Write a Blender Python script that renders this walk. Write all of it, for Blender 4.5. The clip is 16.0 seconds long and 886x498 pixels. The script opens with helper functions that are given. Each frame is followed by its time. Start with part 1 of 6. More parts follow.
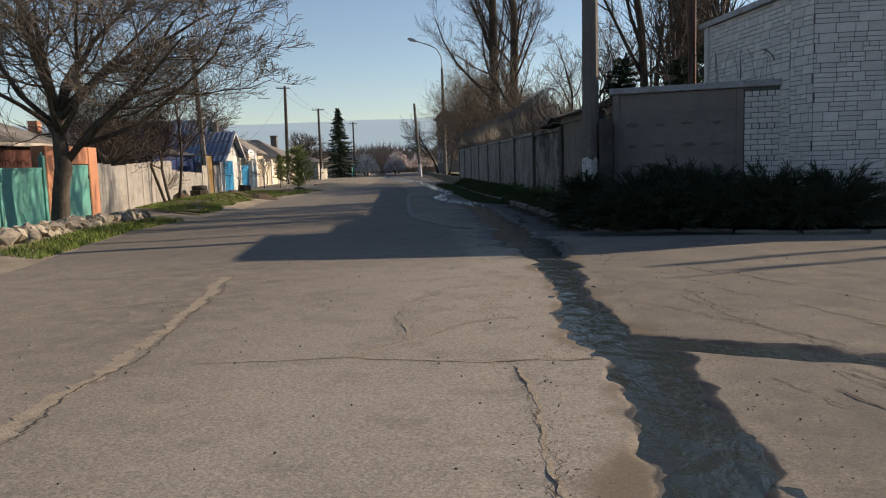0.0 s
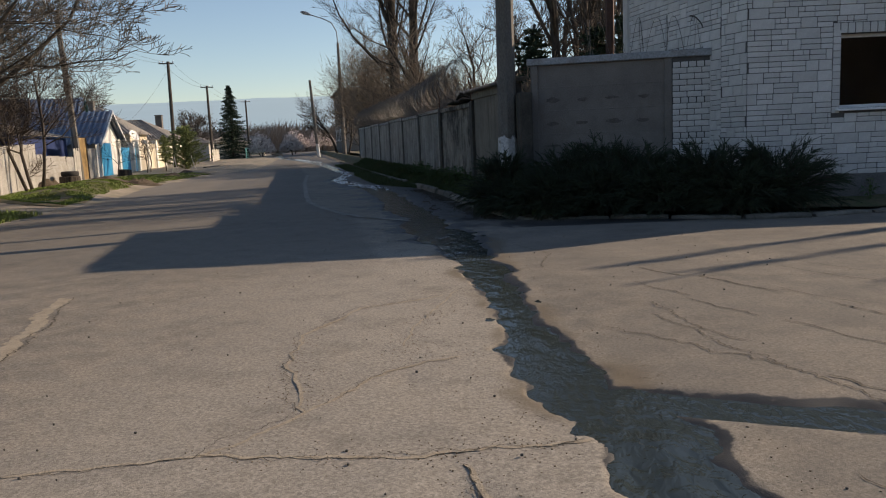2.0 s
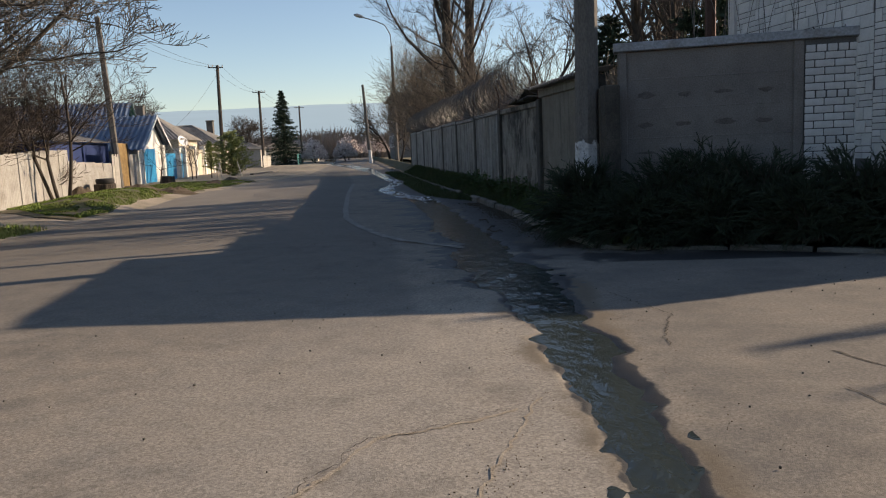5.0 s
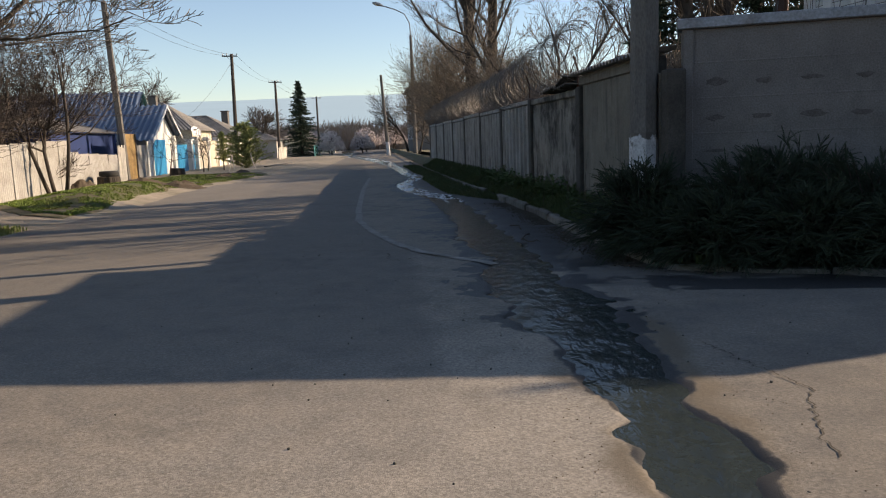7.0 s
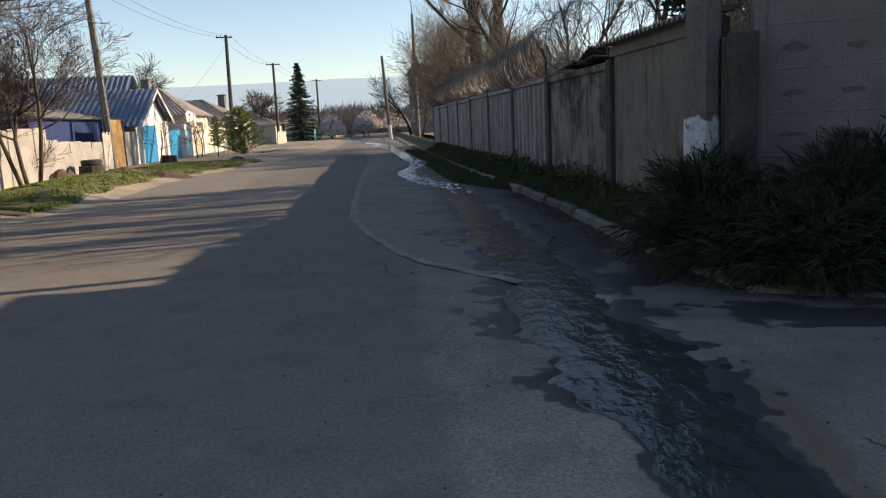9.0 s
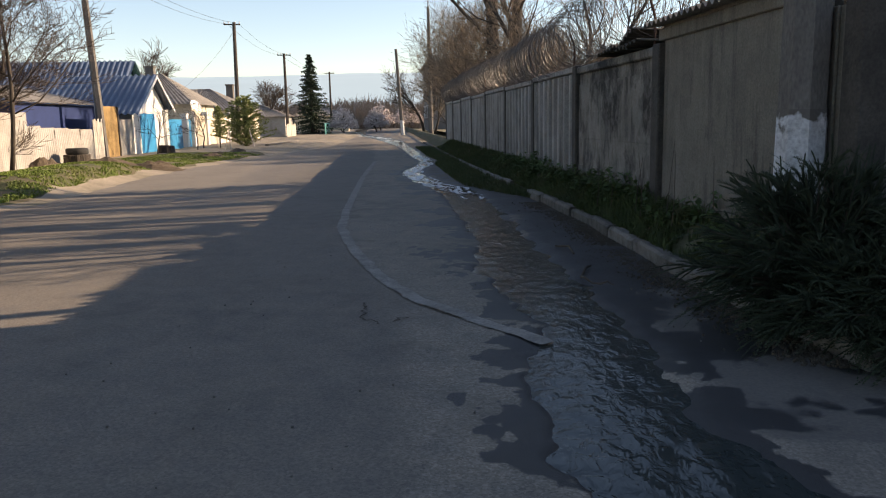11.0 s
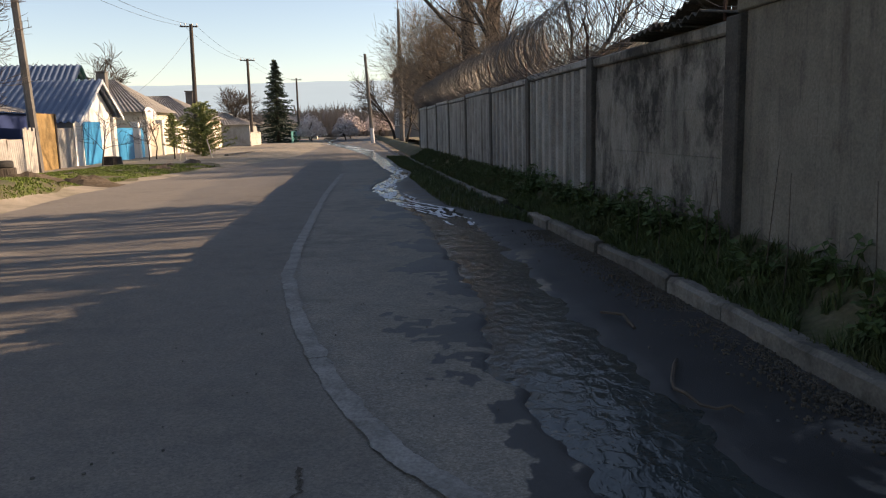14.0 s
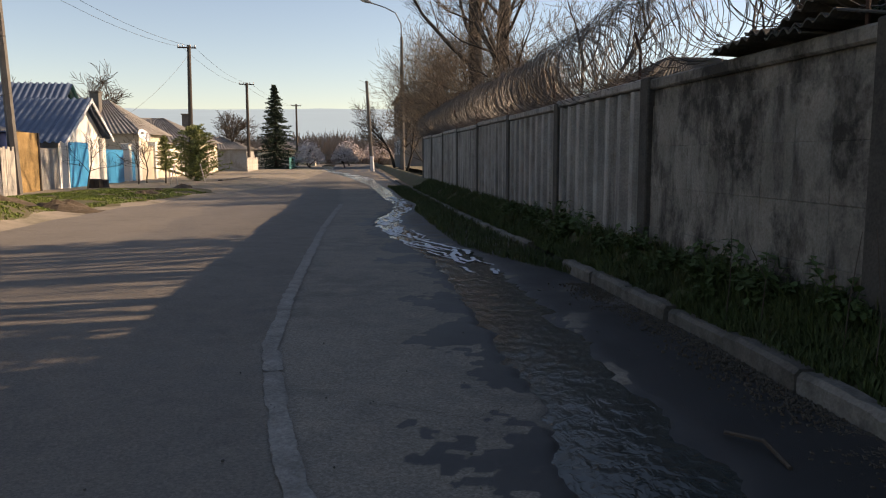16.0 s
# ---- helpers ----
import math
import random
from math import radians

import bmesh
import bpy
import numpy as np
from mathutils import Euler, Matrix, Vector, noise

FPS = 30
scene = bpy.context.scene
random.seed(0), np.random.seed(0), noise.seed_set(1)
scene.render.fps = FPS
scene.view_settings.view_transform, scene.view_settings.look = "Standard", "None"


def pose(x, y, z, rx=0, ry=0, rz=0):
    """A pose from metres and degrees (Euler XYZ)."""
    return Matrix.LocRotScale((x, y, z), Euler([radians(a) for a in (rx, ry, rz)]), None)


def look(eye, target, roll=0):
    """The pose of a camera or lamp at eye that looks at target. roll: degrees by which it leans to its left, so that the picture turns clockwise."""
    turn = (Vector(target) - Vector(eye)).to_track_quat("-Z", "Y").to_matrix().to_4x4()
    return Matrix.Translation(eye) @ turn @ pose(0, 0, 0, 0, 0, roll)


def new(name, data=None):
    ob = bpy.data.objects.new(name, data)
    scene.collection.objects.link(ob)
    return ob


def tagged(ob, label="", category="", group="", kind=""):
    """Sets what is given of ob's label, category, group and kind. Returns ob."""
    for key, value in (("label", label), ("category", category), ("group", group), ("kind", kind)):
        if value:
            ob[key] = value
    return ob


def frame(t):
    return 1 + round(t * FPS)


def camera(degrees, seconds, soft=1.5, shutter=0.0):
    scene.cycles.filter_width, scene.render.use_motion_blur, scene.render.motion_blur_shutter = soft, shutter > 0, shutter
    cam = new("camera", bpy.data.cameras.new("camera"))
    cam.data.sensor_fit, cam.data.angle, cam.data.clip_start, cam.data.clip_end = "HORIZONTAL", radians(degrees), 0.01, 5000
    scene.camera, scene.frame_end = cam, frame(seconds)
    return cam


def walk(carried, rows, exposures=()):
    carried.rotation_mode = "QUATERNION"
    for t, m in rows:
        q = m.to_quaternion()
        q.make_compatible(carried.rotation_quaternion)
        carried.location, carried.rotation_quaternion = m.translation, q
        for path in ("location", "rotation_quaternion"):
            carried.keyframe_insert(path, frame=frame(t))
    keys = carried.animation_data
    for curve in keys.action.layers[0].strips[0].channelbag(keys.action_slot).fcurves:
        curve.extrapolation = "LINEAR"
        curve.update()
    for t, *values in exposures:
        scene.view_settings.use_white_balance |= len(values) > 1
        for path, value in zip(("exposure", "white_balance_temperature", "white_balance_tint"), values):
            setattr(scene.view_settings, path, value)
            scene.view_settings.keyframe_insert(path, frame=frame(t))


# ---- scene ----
cam = camera(59.9, 16.0, 1.1)
PATH = [
    (0, (0.712, 0.061, 1.388), (0.343, 2.014, 1.168), -1.9),
    (0.5, (0.629, 0.538, 1.403), (0.392, 2.507, 1.141), -1.9),
    (1, (0.539, 0.992, 1.418), (0.428, 2.969, 1.139), -2.4),
    (1.5, (0.475, 1.486, 1.42), (0.379, 3.462, 1.131), -2.6),
    (2, (0.353, 1.936, 1.446), (0.235, 3.912, 1.16), -2.6),
    (2.5, (0.328, 2.386, 1.421), (0.192, 4.361, 1.137), -2.6),
    (3, (0.298, 2.879, 1.432), (0.147, 4.854, 1.154), -2.4),
    (3.5, (0.26, 3.379, 1.443), (0.094, 5.353, 1.168), -2.3),
    (4, (0.213, 3.883, 1.45), (-0.002, 5.853, 1.184), -2.3),
    (4.2, (0.171, 4.071, 1.432), (-0.052, 6.041, 1.169), -2.4),
    (6.3, (-0.089, 6.144, 1.445), (-0.39, 8.103, 1.175), -2.2),
    (6.5, (-0.146, 6.3, 1.463), (-0.445, 8.258, 1.192), -2.1),
    (7, (-0.292, 6.728, 1.476), (-0.593, 8.685, 1.193), -2.2),
    (7.5, (-0.357, 7.164, 1.474), (-0.66, 9.118, 1.178), -2.5),
    (8, (-0.458, 7.648, 1.461), (-0.765, 9.601, 1.159), -2.6),
    (8.5, (-0.556, 8.131, 1.5), (-0.863, 10.083, 1.187), -2.8),
    (9, (-0.638, 8.648, 1.498), (-0.95, 10.596, 1.171), -2.8),
    (9.2, (-0.682, 8.82, 1.476), (-0.999, 10.767, 1.146), -2.5),
    (11.3, (-0.931, 11.119, 1.433), (-1.27, 13.062, 1.1), -1.2),
    (11.5, (-0.976, 11.338, 1.425), (-1.312, 13.283, 1.099), -1.2),
    (12, (-1.102, 11.779, 1.436), (-1.433, 13.725, 1.114), -1.1),
    (12.5, (-1.198, 12.244, 1.417), (-1.525, 14.191, 1.1), -1.1),
    (13, (-1.338, 12.682, 1.409), (-1.66, 14.631, 1.093), -1.2),
    (13.5, (-1.435, 13.149, 1.413), (-1.736, 15.1, 1.089), -1.4),
    (14, (-1.5, 13.613, 1.429), (-1.767, 15.569, 1.113), -1.5),
    (14.5, (-1.645, 14.031, 1.451), (-1.858, 16.001, 1.18), -0.4),
    (15, (-1.765, 14.51, 1.406), (-1.999, 16.481, 1.161), 0.2),
    (15.5, (-1.919, 14.923, 1.43), (-2.184, 16.891, 1.199), 0.4),
    (16, (-2.031, 15.386, 1.425), (-2.287, 17.355, 1.184), -0.1),
]
EXPOSURES = [(0, 0.27, 7500, 15), (4, 0.34, 7450, 15), (7, 0.62, 7600, 16), (9, 0.76, 7750, 16), (11.5, 0.97, 8350, 20), (13.5, 0.94, 8500, 21), (14.5, 0.74, 8600, 21), (16, 0.64, 8800, 22)]
walk(cam, [(t, look(eye, target, roll)) for t, eye, target, roll in PATH], EXPOSURES)

# ---- world, sun and sky ----
SUN_EL, SUN_AZ = radians(23.3), math.atan2(2.08, 1.04)
world = bpy.data.worlds.new("sky")
scene.world = world
world.use_nodes = True
sky = world.node_tree.nodes.new("ShaderNodeTexSky")
sky.sky_type = "NISHITA"
sky.sun_disc = False
sky.sun_elevation, sky.sun_rotation = SUN_EL, SUN_AZ
sky.altitude = 2500
sky.air_density, sky.dust_density, sky.ozone_density = 1.3, 2.0, 3.0
bg = world.node_tree.nodes["Background"]
bg.inputs["Strength"].default_value = 0.12
world.node_tree.links.new(sky.outputs[0], bg.inputs["Color"])
sun = new("sun", bpy.data.lights.new("sun", "SUN"))
sun.data.energy, sun.data.angle, sun.data.color = 5.0, radians(0.45), (1.0, 0.88, 0.73)
sun.matrix_world = look((40, 20, 19.2), (40 - 2.08, 20 - 1.04, 18.2))

# ---- materials ----


def mat(name, base, base2=None, scale=4.0, rough=0.85, metal=0.0, bump=0.15, grain=60.0, fine=0.25, stain=None, stain_scale=0.7, stain_amount=0.5, stain_from=0.48, spec=0.3, per_piece=0.0, stretch=(1, 1, 1), trans=0.0):
    """A weathered surface: two colours mixed by noise, fine grain, stains, relief."""
    m = bpy.data.materials.new(name)
    m.use_nodes = True
    nt = m.node_tree
    n, l = nt.nodes, nt.links
    p = n["Principled BSDF"]
    tc = n.new("ShaderNodeTexCoord")
    mp = n.new("ShaderNodeMapping")
    mp.inputs["Scale"].default_value = stretch
    l.new(tc.outputs["Object"], mp.inputs["Vector"])
    big = n.new("ShaderNodeTexNoise")
    big.inputs["Scale"].default_value, big.inputs["Detail"].default_value, big.inputs["Roughness"].default_value = scale, 6, 0.65
    small = n.new("ShaderNodeTexNoise")
    small.inputs["Scale"].default_value, small.inputs["Detail"].default_value = grain, 3
    l.new(mp.outputs[0], big.inputs["Vector"])
    l.new(mp.outputs[0], small.inputs["Vector"])
    ramp = n.new("ShaderNodeMapRange")
    ramp.inputs["From Min"].default_value, ramp.inputs["From Max"].default_value = 0.33, 0.67
    l.new(big.outputs["Fac"], ramp.inputs["Value"])
    mix = n.new("ShaderNodeMix")
    mix.data_type = "RGBA"
    mix.inputs["A"].default_value = (*base, 1)
    mix.inputs["B"].default_value = (*(base2 or tuple(c * 0.75 for c in base)), 1)
    l.new(ramp.outputs[0], mix.inputs["Factor"])
    col = mix.outputs["Result"]
    if stain:
        sn = n.new("ShaderNodeTexNoise")
        sn.inputs["Scale"].default_value, sn.inputs["Detail"].default_value, sn.inputs["Roughness"].default_value = stain_scale, 8, 0.7
        l.new(mp.outputs[0], sn.inputs["Vector"])
        sr = n.new("ShaderNodeMapRange")
        sr.inputs["From Min"].default_value, sr.inputs["From Max"].default_value = stain_from, stain_from + 0.17
        sr.inputs["To Max"].default_value = stain_amount
        l.new(sn.outputs["Fac"], sr.inputs["Value"])
        ms = n.new("ShaderNodeMix")
        ms.data_type = "RGBA"
        ms.inputs["B"].default_value = (*stain, 1)
        l.new(sr.outputs[0], ms.inputs["Factor"])
        l.new(col, ms.inputs["A"])
        col = ms.outputs["Result"]
    hsv = n.new("ShaderNodeHueSaturation")
    gm = n.new("ShaderNodeMapRange")
    gm.inputs["To Min"].default_value, gm.inputs["To Max"].default_value = 1 - fine, 1 + fine
    gm.inputs["From Min"].default_value, gm.inputs["From Max"].default_value = 0.25, 0.75
    l.new(small.outputs["Fac"], gm.inputs["Value"])
    value = gm.outputs[0]
    if per_piece:
        oi = n.new("ShaderNodeObjectInfo")
        pr = n.new("ShaderNodeMapRange")
        pr.inputs["To Min"].default_value, pr.inputs["To Max"].default_value = 1 - per_piece, 1 + per_piece * 0.5
        l.new(oi.outputs["Random"], pr.inputs["Value"])
        mul = n.new("ShaderNodeMath")
        mul.operation = "MULTIPLY"
        l.new(value, mul.inputs[0])
        l.new(pr.outputs[0], mul.inputs[1])
        value = mul.outputs[0]
    l.new(value, hsv.inputs["Value"])
    l.new(col, hsv.inputs["Color"])
    l.new(hsv.outputs[0], p.inputs["Base Color"])
    p.inputs["Roughness"].default_value, p.inputs["Metallic"].default_value = rough, metal
    p.inputs["Specular IOR Level"].default_value = spec
    if trans:
        p.inputs["Transmission Weight"].default_value = trans
    if bump:
        bp = n.new("ShaderNodeBump")
        bp.inputs["Strength"].default_value, bp.inputs["Distance"].default_value = bump, 0.02
        l.new(small.outputs["Fac"], bp.inputs["Height"])
        l.new(bp.outputs[0], p.inputs["Normal"])
    return m


def asphalt_material():
    m = bpy.data.materials.new("asphalt")
    m.use_nodes = True
    nt = m.node_tree
    n, l = nt.nodes, nt.links
    p = n["Principled BSDF"]
    tc = n.new("ShaderNodeTexCoord")

    def noise_fac(scale, detail, lo, hi, to_lo, to_hi, rough=0.6):
        t = n.new("ShaderNodeTexNoise")
        t.inputs["Scale"].default_value, t.inputs["Detail"].default_value, t.inputs["Roughness"].default_value = scale, detail, rough
        l.new(tc.outputs["Object"], t.inputs["Vector"])
        r = n.new("ShaderNodeMapRange")
        for k, v in (("From Min", lo), ("From Max", hi), ("To Min", to_lo), ("To Max", to_hi)):
            r.inputs[k].default_value = v
        l.new(t.outputs["Fac"], r.inputs["Value"])
        return t, r.outputs[0]

    def blend(a, b, fac):
        x = n.new("ShaderNodeMix")
        x.data_type = "RGBA"
        for s, v in (("A", a), ("B", b)):
            if isinstance(v, tuple):
                x.inputs[s].default_value = (*v, 1)
            else:
                l.new(v, x.inputs[s])
        l.new(fac, x.inputs["Factor"])
        return x.outputs["Result"]

    _, patches = noise_fac(0.35, 5, 0.4, 0.62, 0, 1)
    _, mott = noise_fac(3.5, 6, 0.35, 0.68, 0, 1)
    col = blend((0.205, 0.182, 0.150), (0.152, 0.137, 0.116), patches)
    col = blend(col, (0.24, 0.205, 0.162), mott)
    # worn aggregate: pale and dark chips
    vo = n.new("ShaderNodeTexVoronoi")
    vo.inputs["Scale"].default_value = 95.0
    l.new(tc.outputs["Object"], vo.inputs["Vector"])
    chips = n.new("ShaderNodeMapRange")
    chips.inputs["From Min"].default_value, chips.inputs["From Max"].default_value = 0.0, 1.0
    chips.inputs["To Min"].default_value, chips.inputs["To Max"].default_value = 0.76, 1.24
    sep = n.new("ShaderNodeSeparateColor")
    l.new(vo.outputs["Color"], sep.inputs[0])
    l.new(sep.outputs[0], chips.inputs["Value"])
    g, grainv = noise_fac(38.0, 4, 0.25, 0.75, 0.75, 1.25)
    mul = n.new("ShaderNodeMath")
    mul.operation = "MULTIPLY"
    l.new(chips.outputs[0], mul.inputs[0])
    l.new(grainv, mul.inputs[1])
    wet = n.new("ShaderNodeAttribute")
    wet.attribute_name = "wet"
    silt = n.new("ShaderNodeAttribute")
    silt.attribute_name = "silt"
    # older forecourt surface, plus shade put into the lane's colour
    aged_and_shade = n.new("ShaderNodeAttribute")
    aged_and_shade.attribute_name = "aged_and_shade"
    # paler sandy tone, with sunlight on the road mixed into it
    worn_and_sunlit = n.new("ShaderNodeAttribute")
    worn_and_sunlit.attribute_name = "worn_and_sunlit"
    col = blend(col, (0.300, 0.270, 0.228), worn_and_sunlit.outputs["Fac"])
    hsv = n.new("ShaderNodeHueSaturation")
    l.new(mul.outputs[0], hsv.inputs["Value"])
    l.new(col, hsv.inputs["Color"])
    col = blend(hsv.outputs[0], (0.098, 0.091, 0.082), aged_and_shade.outputs["Fac"])
    _, blots = noise_fac(1.7, 9, 0.52, 0.70, 0, 0.42, 0.72)
    col = blend(col, (0.085, 0.076, 0.064), blots)
    col = blend(col, (0.125, 0.098, 0.066), silt.outputs["Fac"])
    # the damp edge breaks up along the coarse stones
    _, frayed = noise_fac(7.0, 8, 0.3, 0.7, -0.42, 0.42, 0.7)
    add = n.new("ShaderNodeMath")
    l.new(wet.outputs["Fac"], add.inputs[0])
    l.new(frayed, add.inputs[1])
    damp = n.new("ShaderNodeMapRange")
    damp.inputs["From Min"].default_value, damp.inputs["From Max"].default_value, damp.inputs["To Max"].default_value = 0.36, 0.72, 0.92
    l.new(add.outputs[0], damp.inputs["Value"])
    col = blend(col, (0.024, 0.025, 0.026), damp.outputs[0])
    l.new(col, p.inputs["Base Color"])
    rr = n.new("ShaderNodeMapRange")
    rr.inputs["To Min"].default_value, rr.inputs["To Max"].default_value = 0.92, 0.5
    l.new(damp.outputs[0], rr.inputs["Value"])
    l.new(rr.outputs[0], p.inputs["Roughness"])
    p.inputs["Specular IOR Level"].default_value = 0.25
    bp = n.new("ShaderNodeBump")
    bp.inputs["Strength"].default_value, bp.inputs["Distance"].default_value = 0.35, 0.008
    fine, _ = noise_fac(150.0, 3, 0.0, 1.0, 0.0, 1.0)
    l.new(fine.outputs["Fac"], bp.inputs["Height"])
    l.new(bp.outputs[0], p.inputs["Normal"])
    return m


def water_material():
    m = bpy.data.materials.new("running_water")
    m.use_nodes = True
    nt = m.node_tree
    n, l = nt.nodes, nt.links
    p = n["Principled BSDF"]
    tc = n.new("ShaderNodeTexCoord")
    mp = n.new("ShaderNodeMapping")
    mp.inputs["Scale"].default_value = (1.0, 0.55, 1.0)
    l.new(tc.outputs["Object"], mp.inputs["Vector"])
    t1 = n.new("ShaderNodeTexNoise")
    t1.inputs["Scale"].default_value, t1.inputs["Detail"].default_value, t1.inputs["Distortion"].default_value = 15.0, 3, 0.5
    l.new(mp.outputs[0], t1.inputs["Vector"])
    bp = n.new("ShaderNodeBump")
    bp.inputs["Strength"].default_value, bp.inputs["Distance"].default_value = 0.5, 0.02
    l.new(t1.outputs["Fac"], bp.inputs["Height"])
    l.new(bp.outputs[0], p.inputs["Normal"])
    p.inputs["Base Color"].default_value = (0.030, 0.039, 0.038, 1)
    p.inputs["Specular IOR Level"].default_value = 0.36
    p.inputs["Roughness"].default_value = 0.07
    p.inputs["IOR"].default_value = 1.33
    return m


def whitewash_material():
    """Lime wash brushed on a pole, flaking off in a ragged edge at the top."""
    m = mat("flaking_whitewash", (0.60, 0.60, 0.59), (0.44, 0.44, 0.43), 5, 0.9, bump=0.4, grain=35, stain=(0.16, 0.15, 0.135), stain_scale=4.5, stain_amount=0.9, stain_from=0.57)
    n, l = m.node_tree.nodes, m.node_tree.links
    p = n["Principled BSDF"]
    was = p.inputs["Base Color"].links[0].from_socket
    tc = n.new("ShaderNodeTexCoord")
    sep = n.new("ShaderNodeSeparateXYZ")
    l.new(tc.outputs["Object"], sep.inputs[0])
    t = n.new("ShaderNodeTexNoise")
    t.inputs["Scale"].default_value, t.inputs["Detail"].default_value = 9.0, 5
    l.new(tc.outputs["Object"], t.inputs["Vector"])
    add = n.new("ShaderNodeMath")
    add.operation = "MULTIPLY_ADD"
    add.inputs[1].default_value = 0.42
    l.new(t.outputs["Fac"], add.inputs[0])
    l.new(sep.outputs["Z"], add.inputs[2])
    r = n.new("ShaderNodeMapRange")
    r.inputs["From Min"].default_value, r.inputs["From Max"].default_value = 1.58, 1.62
    l.new(add.outputs[0], r.inputs["Value"])
    x = n.new("ShaderNodeMix")
    x.data_type = "RGBA"
    x.inputs["B"].default_value = (0.13, 0.118, 0.102, 1)
    l.new(r.outputs[0], x.inputs["Factor"])
    l.new(was, x.inputs["A"])
    l.new(x.outputs["Result"], p.inputs["Base Color"])
    return m


def fence_concrete(name, light, dark, moss, moss_from, moss_amount, streak=(1.8, 1.8, 0.2), pale=0.4):
    """Cast concrete: cloudy greys, pale lime runs, black lichen in clouds and drips."""
    m = bpy.data.materials.new(name)
    m.use_nodes = True
    n, l = m.node_tree.nodes, m.node_tree.links
    p = n["Principled BSDF"]
    geo = n.new("ShaderNodeNewGeometry")

    def field(scale, detail, stretch, lo, hi, top=1.0, rough=0.65):
        mp = n.new("ShaderNodeMapping")
        mp.inputs["Scale"].default_value = stretch
        l.new(geo.outputs["Position"], mp.inputs["Vector"])
        t = n.new("ShaderNodeTexNoise")
        t.inputs["Scale"].default_value, t.inputs["Detail"].default_value, t.inputs["Roughness"].default_value = scale, detail, rough
        l.new(mp.outputs[0], t.inputs["Vector"])
        r = n.new("ShaderNodeMapRange")
        r.inputs["From Min"].default_value, r.inputs["From Max"].default_value, r.inputs["To Max"].default_value = lo, hi, top
        l.new(t.outputs["Fac"], r.inputs["Value"])
        return t.outputs["Fac"], r.outputs[0]

    def blend(a, b, fac):
        x = n.new("ShaderNodeMix")
        x.data_type = "RGBA"
        for k, v in (("A", a), ("B", b)):
            if isinstance(v, tuple):
                x.inputs[k].default_value = (*v, 1)
            else:
                l.new(v, x.inputs[k])
        l.new(fac, x.inputs["Factor"])
        return x.outputs["Result"]

    _, cloud = field(1.7, 6, (1, 1, 1), 0.36, 0.64)
    _, runs = field(2.4, 5, streak, 0.50, 0.68, pale)
    _, drip = field(3.1, 6, streak, 0.52, 0.66, moss_amount * 0.8)
    _, patch = field(1.25, 9, (1.0, 1.0, 0.8), moss_from, moss_from + 0.13, moss_amount, 0.72)
    grain, fine = field(42.0, 4, (1, 1, 1), 0.3, 0.7)
    col = blend(light, dark, cloud)
    col = blend(col, tuple(min(1, c * 1.45) for c in light), runs)
    col = blend(col, moss, drip)
    col = blend(col, moss, patch)
    speck = n.new("ShaderNodeHueSaturation")
    sm = n.new("ShaderNodeMapRange")
    sm.inputs["To Min"].default_value, sm.inputs["To Max"].default_value = 0.78, 1.2
    l.new(fine, sm.inputs["Value"])
    l.new(sm.outputs[0], speck.inputs["Value"])
    l.new(col, speck.inputs["Color"])
    l.new(speck.outputs[0], p.inputs["Base Color"])
    p.inputs["Roughness"].default_value = 0.93
    p.inputs["Specular IOR Level"].default_value = 0.25
    bp = n.new("ShaderNodeBump")
    bp.inputs["Strength"].default_value, bp.inputs["Distance"].default_value = 0.4, 0.015
    l.new(grain, bp.inputs["Height"])
    l.new(bp.outputs[0], p.inputs["Normal"])
    return m


# far backdrop surface: the air's haze is put into a glowing blue colour
def haze_glow_material(name, colour, glow):
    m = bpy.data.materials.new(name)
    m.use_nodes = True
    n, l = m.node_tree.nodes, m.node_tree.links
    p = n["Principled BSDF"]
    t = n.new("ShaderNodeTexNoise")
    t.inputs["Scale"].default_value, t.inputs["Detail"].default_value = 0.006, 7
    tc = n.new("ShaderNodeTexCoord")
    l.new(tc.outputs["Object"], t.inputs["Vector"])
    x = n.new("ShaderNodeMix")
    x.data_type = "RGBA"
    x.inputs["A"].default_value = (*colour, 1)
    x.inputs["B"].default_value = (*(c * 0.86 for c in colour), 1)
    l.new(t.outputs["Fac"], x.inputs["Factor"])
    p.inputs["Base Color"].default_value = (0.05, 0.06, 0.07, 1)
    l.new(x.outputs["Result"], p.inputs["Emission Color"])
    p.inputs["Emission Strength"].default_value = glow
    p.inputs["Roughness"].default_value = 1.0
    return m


ASPHALT = asphalt_material()
WATER = water_material()
GROUND = mat("dry_earth", (0.20, 0.165, 0.115), (0.12, 0.11, 0.06), 0.5, 0.95, bump=0.5, grain=18, stain=(0.06, 0.085, 0.025), stain_scale=0.25)
VERGE = mat("verge_earth", (0.13, 0.105, 0.07), (0.08, 0.075, 0.035), 1.6, 0.95, bump=0.6, grain=25, stain=(0.05, 0.07, 0.02), stain_scale=1.1, stain_amount=0.8)
DUST = mat("dusty_shoulder", (0.31, 0.265, 0.205), (0.235, 0.20, 0.15), 1.2, 0.95, bump=0.4, grain=40, stain=(0.10, 0.10, 0.05), stain_scale=0.6)
KERB = mat("kerb_concrete", (0.19, 0.173, 0.148), (0.105, 0.096, 0.082), 5, 0.9, bump=0.4, grain=45, stain=(0.08, 0.075, 0.06), stain_scale=2.5, stain_amount=0.8, per_piece=0.3)
STRIP = mat("old_concrete_strip", (0.30, 0.277, 0.243), (0.20, 0.185, 0.16), 5, 0.92, bump=0.5, grain=50, stain=(0.13, 0.12, 0.105), stain_scale=2.6, stain_amount=0.55)
